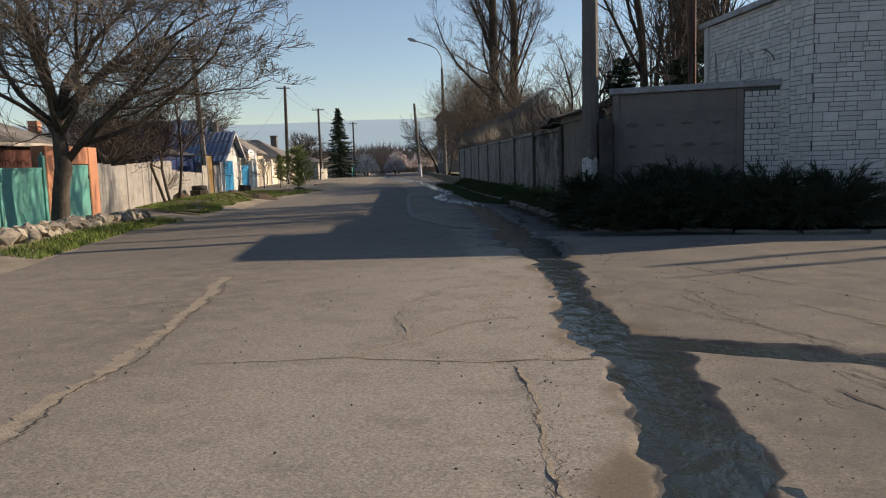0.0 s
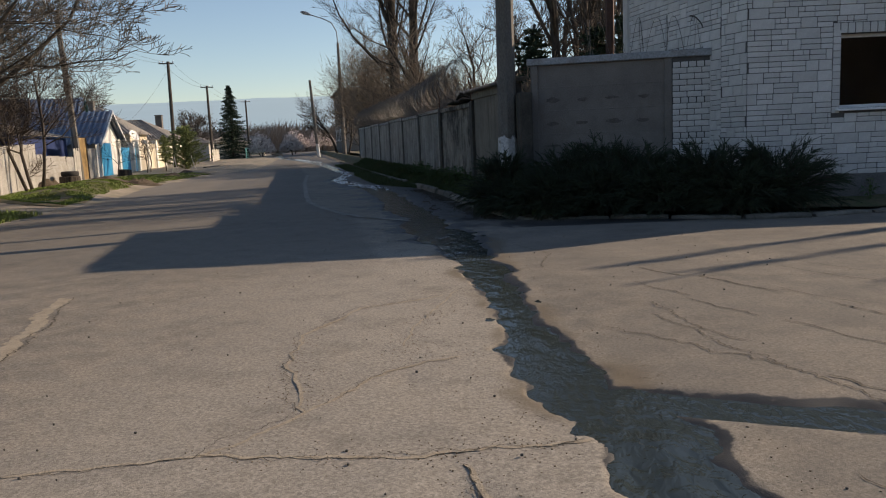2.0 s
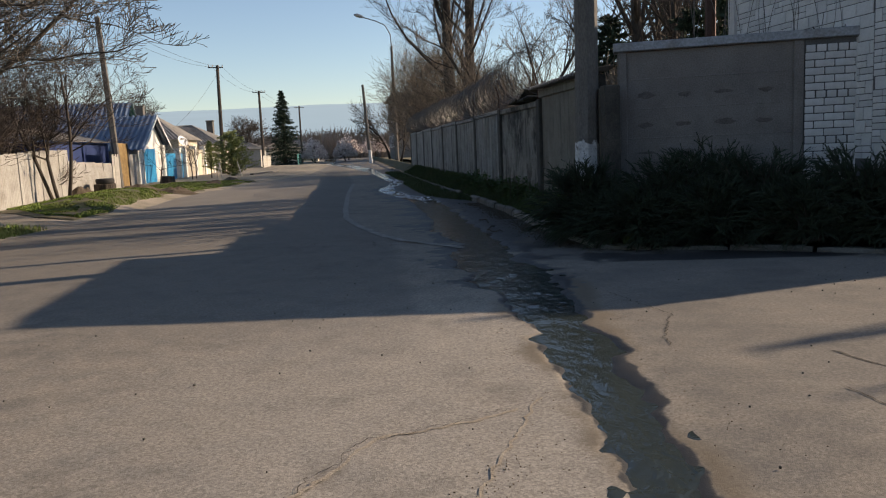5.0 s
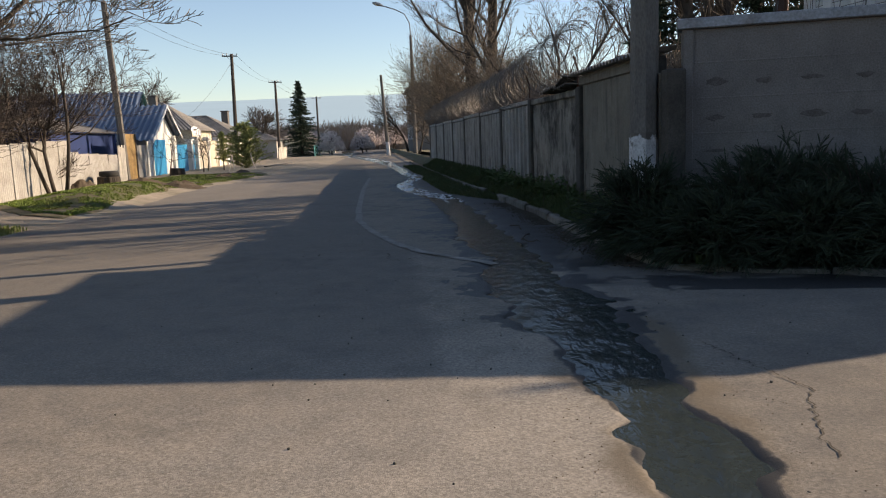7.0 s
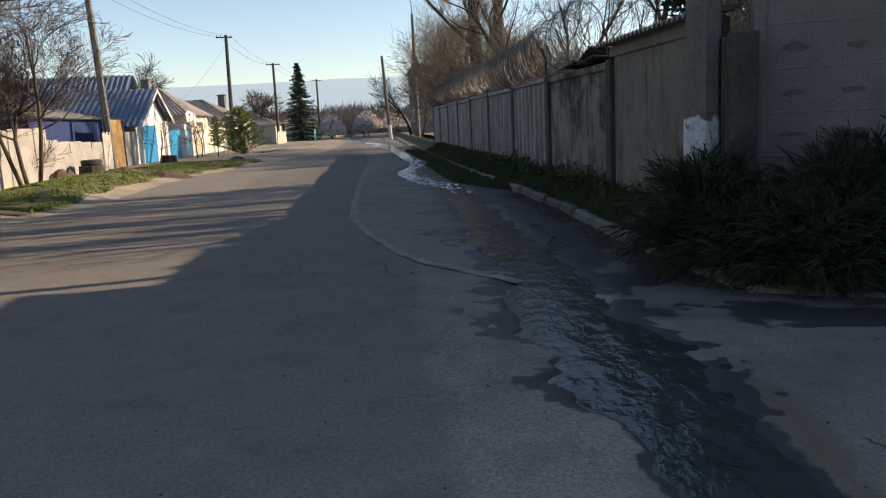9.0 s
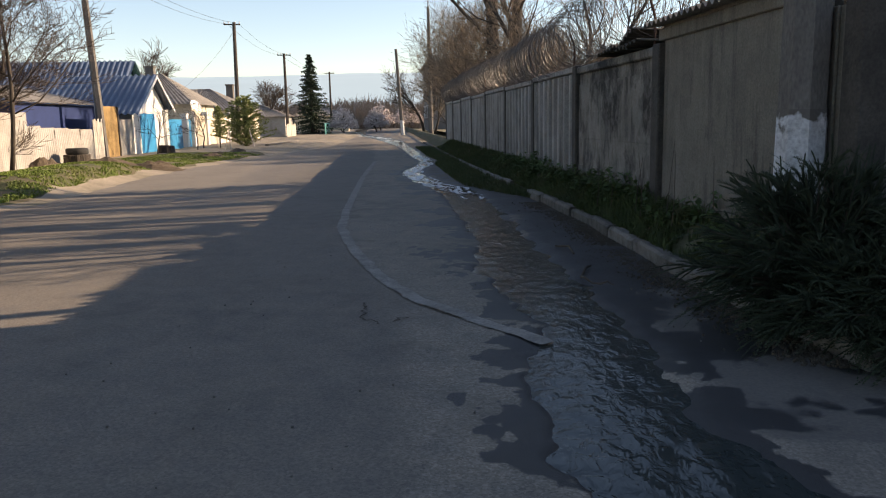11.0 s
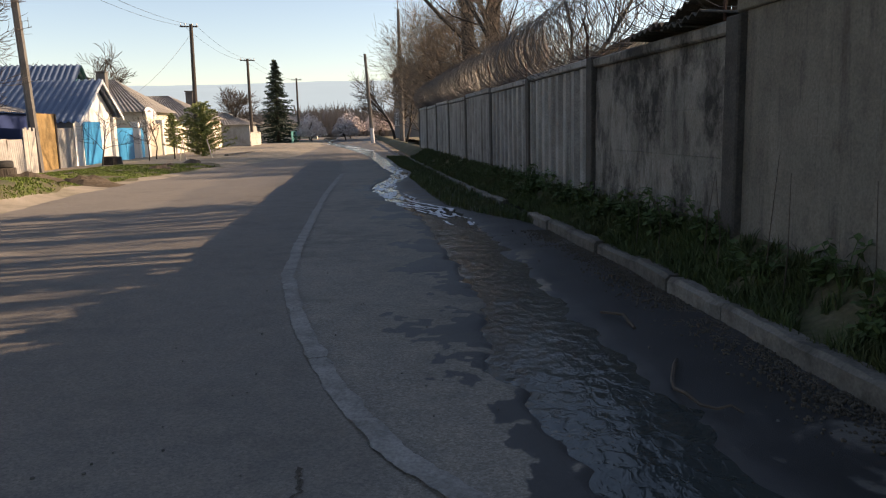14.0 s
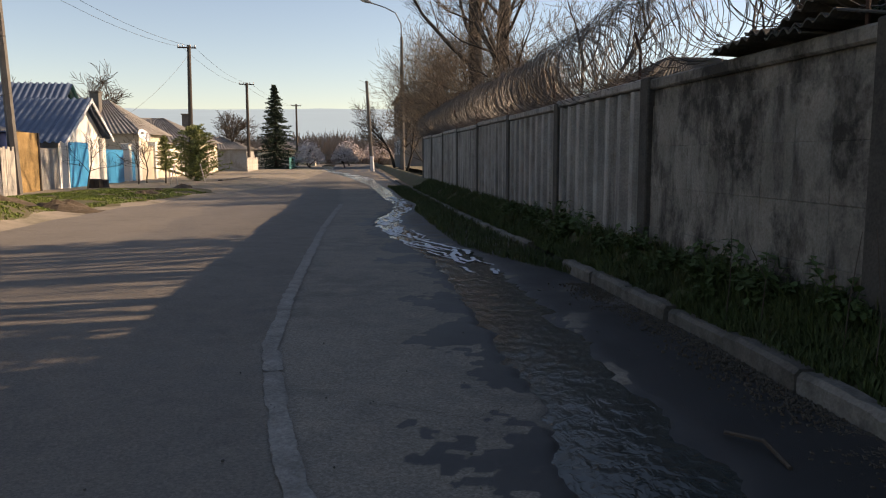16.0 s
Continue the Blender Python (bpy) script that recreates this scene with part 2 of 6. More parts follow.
CRACK = mat("crack_fill", (0.05, 0.042, 0.032), (0.10, 0.083, 0.062), 9, 0.98, bump=0.4, grain=70)
SAND = mat("crack_sand", (0.34, 0.29, 0.22), (0.25, 0.205, 0.15), 9, 0.98, bump=0.4, grain=70)
GRIT = mat("brown_grit", (0.19, 0.145, 0.10), (0.12, 0.09, 0.062), 30, 0.95, bump=0)
CONC = fence_concrete("fence_concrete", (0.19, 0.17, 0.137), (0.137, 0.122, 0.098), (0.06, 0.053, 0.042), 0.57, 0.7, (2.0, 2.0, 0.22), 0.3)
CONC_DARK = fence_concrete("mossy_concrete", (0.25, 0.228, 0.193), (0.162, 0.147, 0.123), (0.024, 0.022, 0.018), 0.485, 0.9, (1.1, 1.1, 0.35), 0.3)
CONC_RIB = fence_concrete("streaked_ribbed_concrete", (0.32, 0.30, 0.27), (0.205, 0.19, 0.168), (0.05, 0.046, 0.04), 0.60, 0.7, (3.2, 3.2, 0.10), 0.6)
# white colour that stands in for sky glints on the stream
SKY_GLINT = mat("white_sky_glint", (0.72, 0.75, 0.76), (0.50, 0.53, 0.55), 9, 0.45, bump=0.5, grain=40, fine=0.15, spec=0.5)
CONC_POST = mat("post_concrete", (0.085, 0.076, 0.064), (0.05, 0.045, 0.038), 3, 0.92, bump=0.35, grain=45, stain=(0.03, 0.028, 0.024), stain_scale=2.0, stain_amount=0.8)
GREYWALL = mat("grey_rendered_concrete", (0.205, 0.185, 0.168), (0.155, 0.14, 0.127), 1.2, 0.9, bump=0.25, grain=50, stain=(0.12, 0.11, 0.095), stain_scale=1.8, stain_amount=0.5)
# dark colour that paints the shade inside the wall's hollows
GREYDENT = mat("chipped_dent_shade", (0.14, 0.125, 0.108), (0.09, 0.082, 0.07), 6, 0.92, bump=0.3, grain=50)
CAP = mat("galvanised_cap", (0.34, 0.35, 0.36), (0.24, 0.25, 0.26), 3, 0.55, 0.5, bump=0.1, grain=30, stain=(0.16, 0.11, 0.07), stain_scale=1.6)
BLOCK = mat("white_silicate_brick", (0.60, 0.59, 0.57), (0.50, 0.49, 0.47), 4, 0.88, bump=0.35, grain=55, fine=0.08, stain=(0.42, 0.40, 0.37), stain_scale=1.2, stain_amount=0.4, per_piece=0.14)
MORTAR = mat("dark_mortar", (0.12, 0.117, 0.113), (0.085, 0.082, 0.08), 8, 0.95, bump=0.3, grain=60)
PLINTH = mat("plinth_render", (0.16, 0.155, 0.15), (0.11, 0.105, 0.10), 3, 0.9, bump=0.3, grain=40)
POLE_CONC = mat("pole_concrete", (0.165, 0.152, 0.135), (0.115, 0.103, 0.091), 2.5, 0.9, bump=0.3, grain=50, stain=(0.07, 0.06, 0.05), stain_scale=1.5, stretch=(1, 1, 0.4))
WHITEWASH = whitewash_material()
BARK = mat("grey_bark", (0.085, 0.068, 0.053), (0.04, 0.033, 0.027), 6, 0.95, bump=0.8, grain=22, stretch=(1, 1, 0.25))
WALNUT_BARK = mat("walnut_bark", (0.125, 0.103, 0.08), (0.06, 0.05, 0.04), 7, 0.95, bump=0.8, grain=24, stretch=(1, 1, 0.25))
# crown twigs paler than the bark: the sun on them is in the colour
WALNUT_TWIG = mat("sunlit_walnut_twigs", (0.19, 0.16, 0.125), (0.11, 0.092, 0.072), 3, 0.9, bump=0)
TWIG = mat("twigs", (0.095, 0.073, 0.056), (0.06, 0.047, 0.037), 3, 0.9, bump=0)
TWIG_PALE = mat("pale_twigs", (0.23, 0.175, 0.125), (0.16, 0.12, 0.085), 2, 0.9, bump=0)
TIMBER = mat("tarred_timber", (0.085, 0.070, 0.058), (0.05, 0.042, 0.036), 4, 0.9, bump=0.4, grain=30, stretch=(1, 1, 0.15))
WIRE = mat("cable", (0.05, 0.05, 0.052), None, 3, 0.6, bump=0)
RAZOR = mat("rusting_razor_wire", (0.15, 0.14, 0.128), (0.085, 0.075, 0.065), 6, 0.5, 0.4, bump=0)
JUNIPER = mat("juniper_needles", (0.040, 0.056, 0.030), (0.024, 0.035, 0.020), 2.5, 0.8, bump=0, fine=0.4, grain=12)
SOIL = mat("dug_soil", (0.10, 0.075, 0.05), (0.06, 0.046, 0.032), 5, 0.97, bump=0.8, grain=22, stain=(0.17, 0.13, 0.09), stain_scale=2.5)
# two grass colours: shade darkens the first, sunlight brightens the yellower second
GRASS_SHADE = mat("shaded_grass_blades", (0.062, 0.088, 0.026), (0.04, 0.06, 0.02), 1.2, 0.75, bump=0, fine=0.35, grain=14, stain=(0.09, 0.075, 0.035), stain_scale=0.9)
GRASS_SUN = mat("sunlit_spring_grass_blades", (0.165, 0.225, 0.04), (0.10, 0.145, 0.03), 1.2, 0.75, bump=0, fine=0.35, grain=14, stain=(0.20, 0.16, 0.08), stain_scale=0.8)
WEED = mat("weed_leaves", (0.07, 0.11, 0.035), (0.045, 0.08, 0.025), 3, 0.7, bump=0)
SLATE = mat("asbestos_slate", (0.27, 0.25, 0.225), (0.19, 0.175, 0.155), 2, 0.93, bump=0.3, grain=40, stain=(0.11, 0.10, 0.075), stain_scale=1.2)
DARK_SLATE = mat("dark_mossy_slate", (0.095, 0.085, 0.072), (0.06, 0.055, 0.045), 2, 0.93, bump=0.3, grain=40, stain=(0.04, 0.045, 0.025), stain_scale=1.2)
SLATE_FENCE = mat("weathered_sheet_fence", (0.44, 0.42, 0.38), (0.34, 0.32, 0.29), 1.6, 0.92, bump=0.25, grain=40, stain=(0.20, 0.18, 0.14), stain_scale=1.1)
BLUE_ROOF = mat("blue_coated_steel", (0.10, 0.135, 0.195), (0.085, 0.115, 0.165), 2, 0.25, 0.0, bump=0.05, grain=30, fine=0.08, spec=0.5)
GREEN_TRIM = mat("green_paint", (0.035, 0.22, 0.13), None, 3, 0.5, bump=0.1)
WHITE_WALL = mat("white_limewash", (0.76, 0.74, 0.69), (0.66, 0.64, 0.59), 2, 0.9, bump=0.2, grain=30, fine=0.06)
CREAM_WALL = mat("cream_render", (0.66, 0.58, 0.44), (0.56, 0.49, 0.37), 2, 0.9, bump=0.2, grain=30, fine=0.08)
BLUE_GATE = mat("bright_blue_paint", (0.025, 0.27, 0.50), (0.02, 0.23, 0.44), 2, 0.45, bump=0.1, grain=25, fine=0.08)
BLUE_DARK = mat("dark_blue_sheet", (0.022, 0.04, 0.12), (0.017, 0.03, 0.095), 2, 0.6, bump=0.1, grain=25)
TEAL = mat("teal_paint", (0.13, 0.42, 0.36), (0.11, 0.36, 0.31), 1.5, 0.5, bump=0.15, grain=25, fine=0.06, stain=(0.16, 0.24, 0.19), stain_scale=1.5, stain_amount=0.4)
ORANGE = mat("salmon_render", (0.56, 0.26, 0.15), (0.48, 0.22, 0.13), 2, 0.9, bump=0.25, grain=35, fine=0.08)
BOARD = mat("chipboard", (0.36, 0.235, 0.10), (0.20, 0.125, 0.05), 2.6, 0.9, bump=0.2, grain=30)
WOOD_GREY = mat("bleached_boards", (0.50, 0.46, 0.40), (0.40, 0.37, 0.31), 3, 0.9, bump=0.3, grain=30, stretch=(1, 1, 0.2), stain=(0.25, 0.22, 0.18), stain_scale=1.5)
DARKWALL = mat("dark_red_boards", (0.10, 0.038, 0.028), (0.07, 0.03, 0.022), 3, 0.9, bump=0.2)
RUBBER = mat("old_rubber", (0.022, 0.022, 0.022), (0.04, 0.038, 0.035), 4, 0.8, bump=0.3, grain=30)
STONE = mat("pale_limestone", (0.47, 0.42, 0.34), (0.33, 0.285, 0.22), 5, 0.92, bump=0.7, grain=20, stain=(0.14, 0.12, 0.09), stain_scale=3, per_piece=0.35)
STEEL_RED = mat("rusty_pipe", (0.10, 0.05, 0.035), (0.06, 0.035, 0.028), 4, 0.7, 0.3, bump=0.2)
LAMP_GREY = mat("lamp_housing", (0.35, 0.36, 0.37), None, 3, 0.4, 0.5, bump=0)
PVC = mat("white_pvc", (0.80, 0.80, 0.79), None, 4, 0.35, bump=0, fine=0.03)
PINE = mat("pine_needles", (0.25, 0.27, 0.095), (0.16, 0.19, 0.065), 2, 0.75, bump=0, fine=0.35, grain=10)
SPRUCE = mat("spruce_needles", (0.040, 0.062, 0.036), (0.024, 0.040, 0.025), 2, 0.8, bump=0, fine=0.35, grain=10)
BLOSSOM = mat("pale_blossom", (0.66, 0.57, 0.53), (0.56, 0.47, 0.43), 1.5, 0.85, bump=0, fine=0.2)
DRY = mat("dry_brush", (0.26, 0.21, 0.175), (0.19, 0.155, 0.13), 0.6, 0.95, bump=0)
HILL = haze_glow_material("hazed_hills", (0.27, 0.40, 0.50), 0.80)
GLASS = bpy.data.materials.new("window_glass")
GLASS.use_nodes = True
_p = GLASS.node_tree.nodes["Principled BSDF"]
_p.inputs["Base Color"].default_value = (0.62, 0.66, 0.67, 1)
_p.inputs["Roughness"].default_value, _p.inputs["Transmission Weight"].default_value, _p.inputs["IOR"].default_value = 0.03, 1.0, 1.5
DARK_ROOM = mat("dim_interior", (0.14, 0.135, 0.13), None, 2, 0.95, bump=0)

# ---- mesh helpers ----


class Mesh:
    """Gathers points and faces of one part."""

    def __init__(self):
        self.v, self.f = [], []

    def add(self, pts, faces):
        o = len(self.v)
        self.v.extend(tuple(p) for p in pts)
        self.f.extend(tuple(i + o for i in q) for q in faces)
        return self

    def box(self, lo, hi, bevel=0.0, m=None):
        (a, b, c), (d, e, g) = lo, hi
        k = min(bevel, (d - a) / 3, (e - b) / 3, (g - c) / 3)
        if k <= 0:
            pts = [(x, y, z) for z in (c, g) for y in (b, e) for x in (a, d)]
            fs = [(0, 2, 3, 1), (4, 5, 7, 6), (0, 1, 5, 4), (2, 6, 7, 3), (0, 4, 6, 2), (1, 3, 7, 5)]
        else:
            pts, ids = [], {}
            for ix, x in ((0, a), (1, d)):
                for iy, y in ((0, b), (1, e)):
                    for iz, z in ((0, c), (1, g)):
                        sx, sy, sz = (k if i == 0 else -k for i in (ix, iy, iz))
                        for ax, q in enumerate(((x, y + sy, z + sz), (x + sx, y, z + sz), (x + sx, y + sy, z))):
                            ids[ix, iy, iz, ax] = len(pts)
                            pts.append(q)
            fs = []
            for s in (0, 1):
                fs.append([ids[s, i, j, 0] for i, j in ((0, 0), (0, 1), (1, 1), (1, 0))][:: 1 if s == 0 else -1])
                fs.append([ids[i, s, j, 1] for i, j in ((0, 0), (1, 0), (1, 1), (0, 1))][:: 1 if s == 0 else -1])
                fs.append([ids[i, j, s, 2] for i, j in ((0, 0), (0, 1), (1, 1), (1, 0))][:: 1 if s == 0 else -1])
            for i in (0, 1):
                for j in (0, 1):
                    fs.append([ids[i, j, 0, 0], ids[i, j, 1, 0], ids[i, j, 1, 1], ids[i, j, 0, 1]][:: 1 if (i + j) % 2 else -1])
                    fs.append([ids[i, 0, j, 0], ids[i, 1, j, 0], ids[i, 1, j, 2], ids[i, 0, j, 2]][:: 1 if (i + j) % 2 == 0 else -1])
                    fs.append([ids[0, i, j, 1], ids[1, i, j, 1], ids[1, i, j, 2], ids[0, i, j, 2]][:: 1 if (i + j) % 2 else -1])
                    for s in (0, 1):
                        fs.append([ids[i, j, s, 0], ids[i, j, s, 1], ids[i, j, s, 2]][:: 1 if (i + j + s) % 2 == 0 else -1])
        if m is not None:
            pts = [m @ Vector(p) for p in pts]
        return self.add(pts, fs)

    def tube(self, pts, radii, sides=6, cap=True, squash=None):
        pts = [Vector(p) for p in pts]
        rings = []
        side = None
        for i, p in enumerate(pts):
            d = (pts[min(i + 1, len(pts) - 1)] - pts[max(i - 1, 0)]).normalized()
            if side is None:
                side = d.cross(Vector((0.31, 0.17, 0.93)) if abs(d.z) < 0.9 else Vector((1, 0, 0))).normalized()
            side = (side - d * side.dot(d)).normalized()
            up = d.cross(side)
            r = radii[i] if hasattr(radii, "__len__") else radii
            rings.append([p + side * (r * math.cos(2 * math.pi * k / sides)) + up * (r * math.sin(2 * math.pi * k / sides)) for k in range(sides)])
        fs = [(i * sides + k, i * sides + (k + 1) % sides, (i + 1) * sides + (k + 1) % sides, (i + 1) * sides + k) for i in range(len(pts) - 1) for k in range(sides)]
        if cap:
            fs += [tuple(range(sides))[::-1], tuple((len(pts) - 1) * sides + k for k in range(sides))]
        return self.add([q for r in rings for q in r], fs)

    def sheet(self, o, u, v, nu, nv, height=None):
        """A grid from o along u and v; height(a, b) lifts it along u x v, a and b in metres."""
        o, u, v = Vector(o), Vector(u), Vector(v)
        n = u.cross(v).normalized()
        lu, lv = u.length, v.length
        pts = [o + u * (i / nu) + v * (j / nv) + (n * height(lu * i / nu, lv * j / nv) if height else n * 0) for j in range(nv + 1) for i in range(nu + 1)]
        w = nu + 1
        return self.add(pts, [(j * w + i, j * w + i + 1, (j + 1) * w + i + 1, (j + 1) * w + i) for j in range(nv) for i in range(nu)])

    def slab(self, o, u, v, thick, nu=1, nv=1, height=None):
        """A sheet with a back and closed edges, thick metres below its face."""
        o, u, v = Vector(o), Vector(u), Vector(v)
        n = u.cross(v).normalized()
        base = len(self.v)
        self.sheet(o, u, v, nu, nv, height)
        top = len(self.v) - base
        self.sheet(o - n * thick, u, v, nu, nv, height)
        w = nu + 1
        for q in range(nu * nv):
            self.f[-1 - q] = self.f[-1 - q][::-1]
        rim = [i for i in range(w)] + [j * w + nu for j in range(1, nv + 1)] + [nv * w + i for i in range(nu - 1, -1, -1)] + [j * w for j in range(nv - 1, 0, -1)]
        for k, a in enumerate(rim):
            b = rim[(k + 1) % len(rim)]
            self.f.append((base + b, base + a, base + top + a, base + top + b))
        return self


def data_of(name, mesh, material, smooth=False):
    me = bpy.data.meshes.new(name)
    me.from_pydata(mesh.v, [], mesh.f)
    me.materials.append(material)
    if smooth:
        me.shade_smooth()
    return me


def part(name, mesh, material, parent=None, label="", smooth=False):
    """Links the mesh as one object under a thing or a part."""
    ob = new(name, data_of(name, mesh, material, smooth))
    if parent is not None:
        ob.parent = parent
    return tagged(ob, label)


def thing(name, label, category, m=None, group="", kind=""):
    ob = new(name)
    ob.empty_display_size = 0.2
    if m is not None:
        ob.matrix_basis = m
    return tagged(ob, label, category, group, kind)


def piece(name, me, parent, loc, scale=None, rz=0.0):
    ob = new(name, me)
    ob.parent = parent
    ob.location = loc
    if scale:
        ob.scale = scale
    if rz:
        ob.rotation_euler = (0, 0, rz)
    return ob


def lerp(y, table):
    return float(np.interp(y, [a for a, _ in table], [b for _, b in table]))


def along(p, q):
    """A pose at p whose x axis runs towards q, level."""
    return pose(p[0], p[1], p[2] if len(p) > 2 else 0, 0, 0, math.degrees(math.atan2(q[1] - p[1], q[0] - p[0])))


# ---- plan: lines that the place follows (x as a function of y) ----
LEFT_EDGE = [(-6, -5.5), (9, -7.1), (12.3, -8.3), (17, -9.9), (24.4, -10.8), (29, -12.0), (33.5, -13.2), (41, -13.7), (54, -14.6), (80, -20.5), (130, -36), (220, -64)]
LANE = [(9, -0.6), (11.2, -0.95), (14, -1.65), (16.9, -2.25), (17.6, -2.67), (18.9, -3.28), (20.8, -4.04), (22.8, -4.57), (25.8, -5.3), (30.4, -6.4), (37.8, -8.0), (220, -57)]
KERB_LINE = [(14.6, 1.0), (15.2, 0.80), (17.8, 0.08), (21.2, -0.66), (25.6, -1.83), (30.3, -3.10), (50, -8.2), (80, -15.6), (130, -28), (220, -50)]
STREAM_L = [(-6, 1.25), (3.2, 0.98), (4.8, 0.91), (5.4, 0.84), (6.2, 0.55), (6.7, 0.44), (7.7, 0.46), (9.3, 0.22), (10.9, -0.07), (12.1, -0.30), (12.6, -0.60), (14.8, -1.15), (16.0, -1.12), (17.0, -1.45), (18.0, -1.85), (19.7, -2.05), (23, -2.85), (26, -3.6), (28.7, -4.7), (31.6, -5.7), (33, -5.85), (35.5, -6.0), (37.5, -6.3), (41, -7.4), (47, -9.0), (52, -10.4), (63, -14.0), (80, -20), (91, -25), (140, -38)]
STREAM_R = [(-6, 1.75), (3.3, 1.52), (4.6, 1.45), (5.6, 1.38), (6.2, 1.10), (8.1, 0.72), (9.8, 0.64), (10.7, 0.52), (11.5, 0.40), (13.4, 0.15), (14.4, -0.15), (15.7, -0.33), (16.8, -0.60), (18.3, -0.92), (20.4, -1.45), (21.5, -1.68), (24.4, -2.35), (26.8, -3.0), (28, -3.7), (30, -4.5), (31.6, -5.0), (33, -5.25), (35.5, -5.45), (37.5, -5.7), (41, -6.8), (47, -8.3), (52, -9.7), (63, -12.6), (80, -18.5), (91, -23), (140, -36)]


def fence_x(y):
    return 5.373 - 0.2547 * y


def wob(x, y, s, seed=0.0):
    return noise.noise((x * s, y * s, seed))


def stream_edges(y):
    jag = 0.11 * wob(0, y, 1.9, 3) + 0.05 * wob(0, y, 5.3, 5)
    jag2 = 0.11 * wob(0, y, 1.7, 8) + 0.05 * wob(0, y, 4.7, 11)
    return lerp(y, STREAM_L) + jag, lerp(y, STREAM_R) + jag2


def in_puddle(x, y):
    """How far inside the side puddle a point lies, 0 outside."""
    if x < 0.9 or x > 6.5:
        return 0.0
    mid = 5.95 - 0.32 * (x - 1.2) + 0.08 * wob(x, 0, 2.0, 17)
    half = 0.24 + 0.10 * wob(x, 0, 3.0, 21)
    return max(0.0, 1 - abs(y - mid) / max(half, 0.05))


def smooth(a, b, x):
    t = min(1, max(0, (x - a) / (b - a)))
    return t * t * (3 - 2 * t)


def road_z(x, y, inside):
    z = 0.012 * wob(x, y, 0.7, 1) + 0.004 * wob(x, y, 3.0, 4)
    if y > 13.5:
        z += 0.014 * wob(x, y, 2.2, 41) * smooth(1.3, 0.7, abs(inside))
    return z


# ---- ground, road, stream ----
def build_ground():
    g = Mesh()
    ring = [0, 60, 140, 260, 500, 1000, 2000, 4200]
    pts, n = [(0, 60, -0.16)], 40
    for r in ring[1:]:
        for k in range(n):
            a = 2 * math.pi * k / n
            x, y = r * math.cos(a), 60 + r * math.sin(a)
            z = -0.16 if r < 200 else -0.16 - (r - 140) * 0.004
            pts.append((x, y, z))
    fs = [(0, 1 + k, 1 + (k + 1) % n) for k in range(n)]
    for i in range(len(ring) - 2):
        for k in range(n):
            a, b = 1 + i * n + k, 1 + i * n + (k + 1) % n
            fs.append((a, a + n, b + n, b))
    g.add(pts, fs)
    tagged(part("ground", g, GROUND), "dry brown earth reaching out to the valley", "ground", kind="structure")


def road_row(y):
    sl, sr = stream_edges(y)
    c = (sl + sr) / 2
    left = lerp(y, LEFT_EDGE) + 0.25 * wob(0, y, 0.6, 2) - 0.3
    right = 17.0 if y < 15.2 else lerp(y, KERB_LINE) + 1.6
    a, b = c - 1.3, c + 1.3
    return list(np.linspace(left, a, 46, endpoint=False)) + list(np.linspace(a, b, 84, endpoint=False)) + list(np.linspace(b, max(right, b + 0.5), 52)), sl, sr


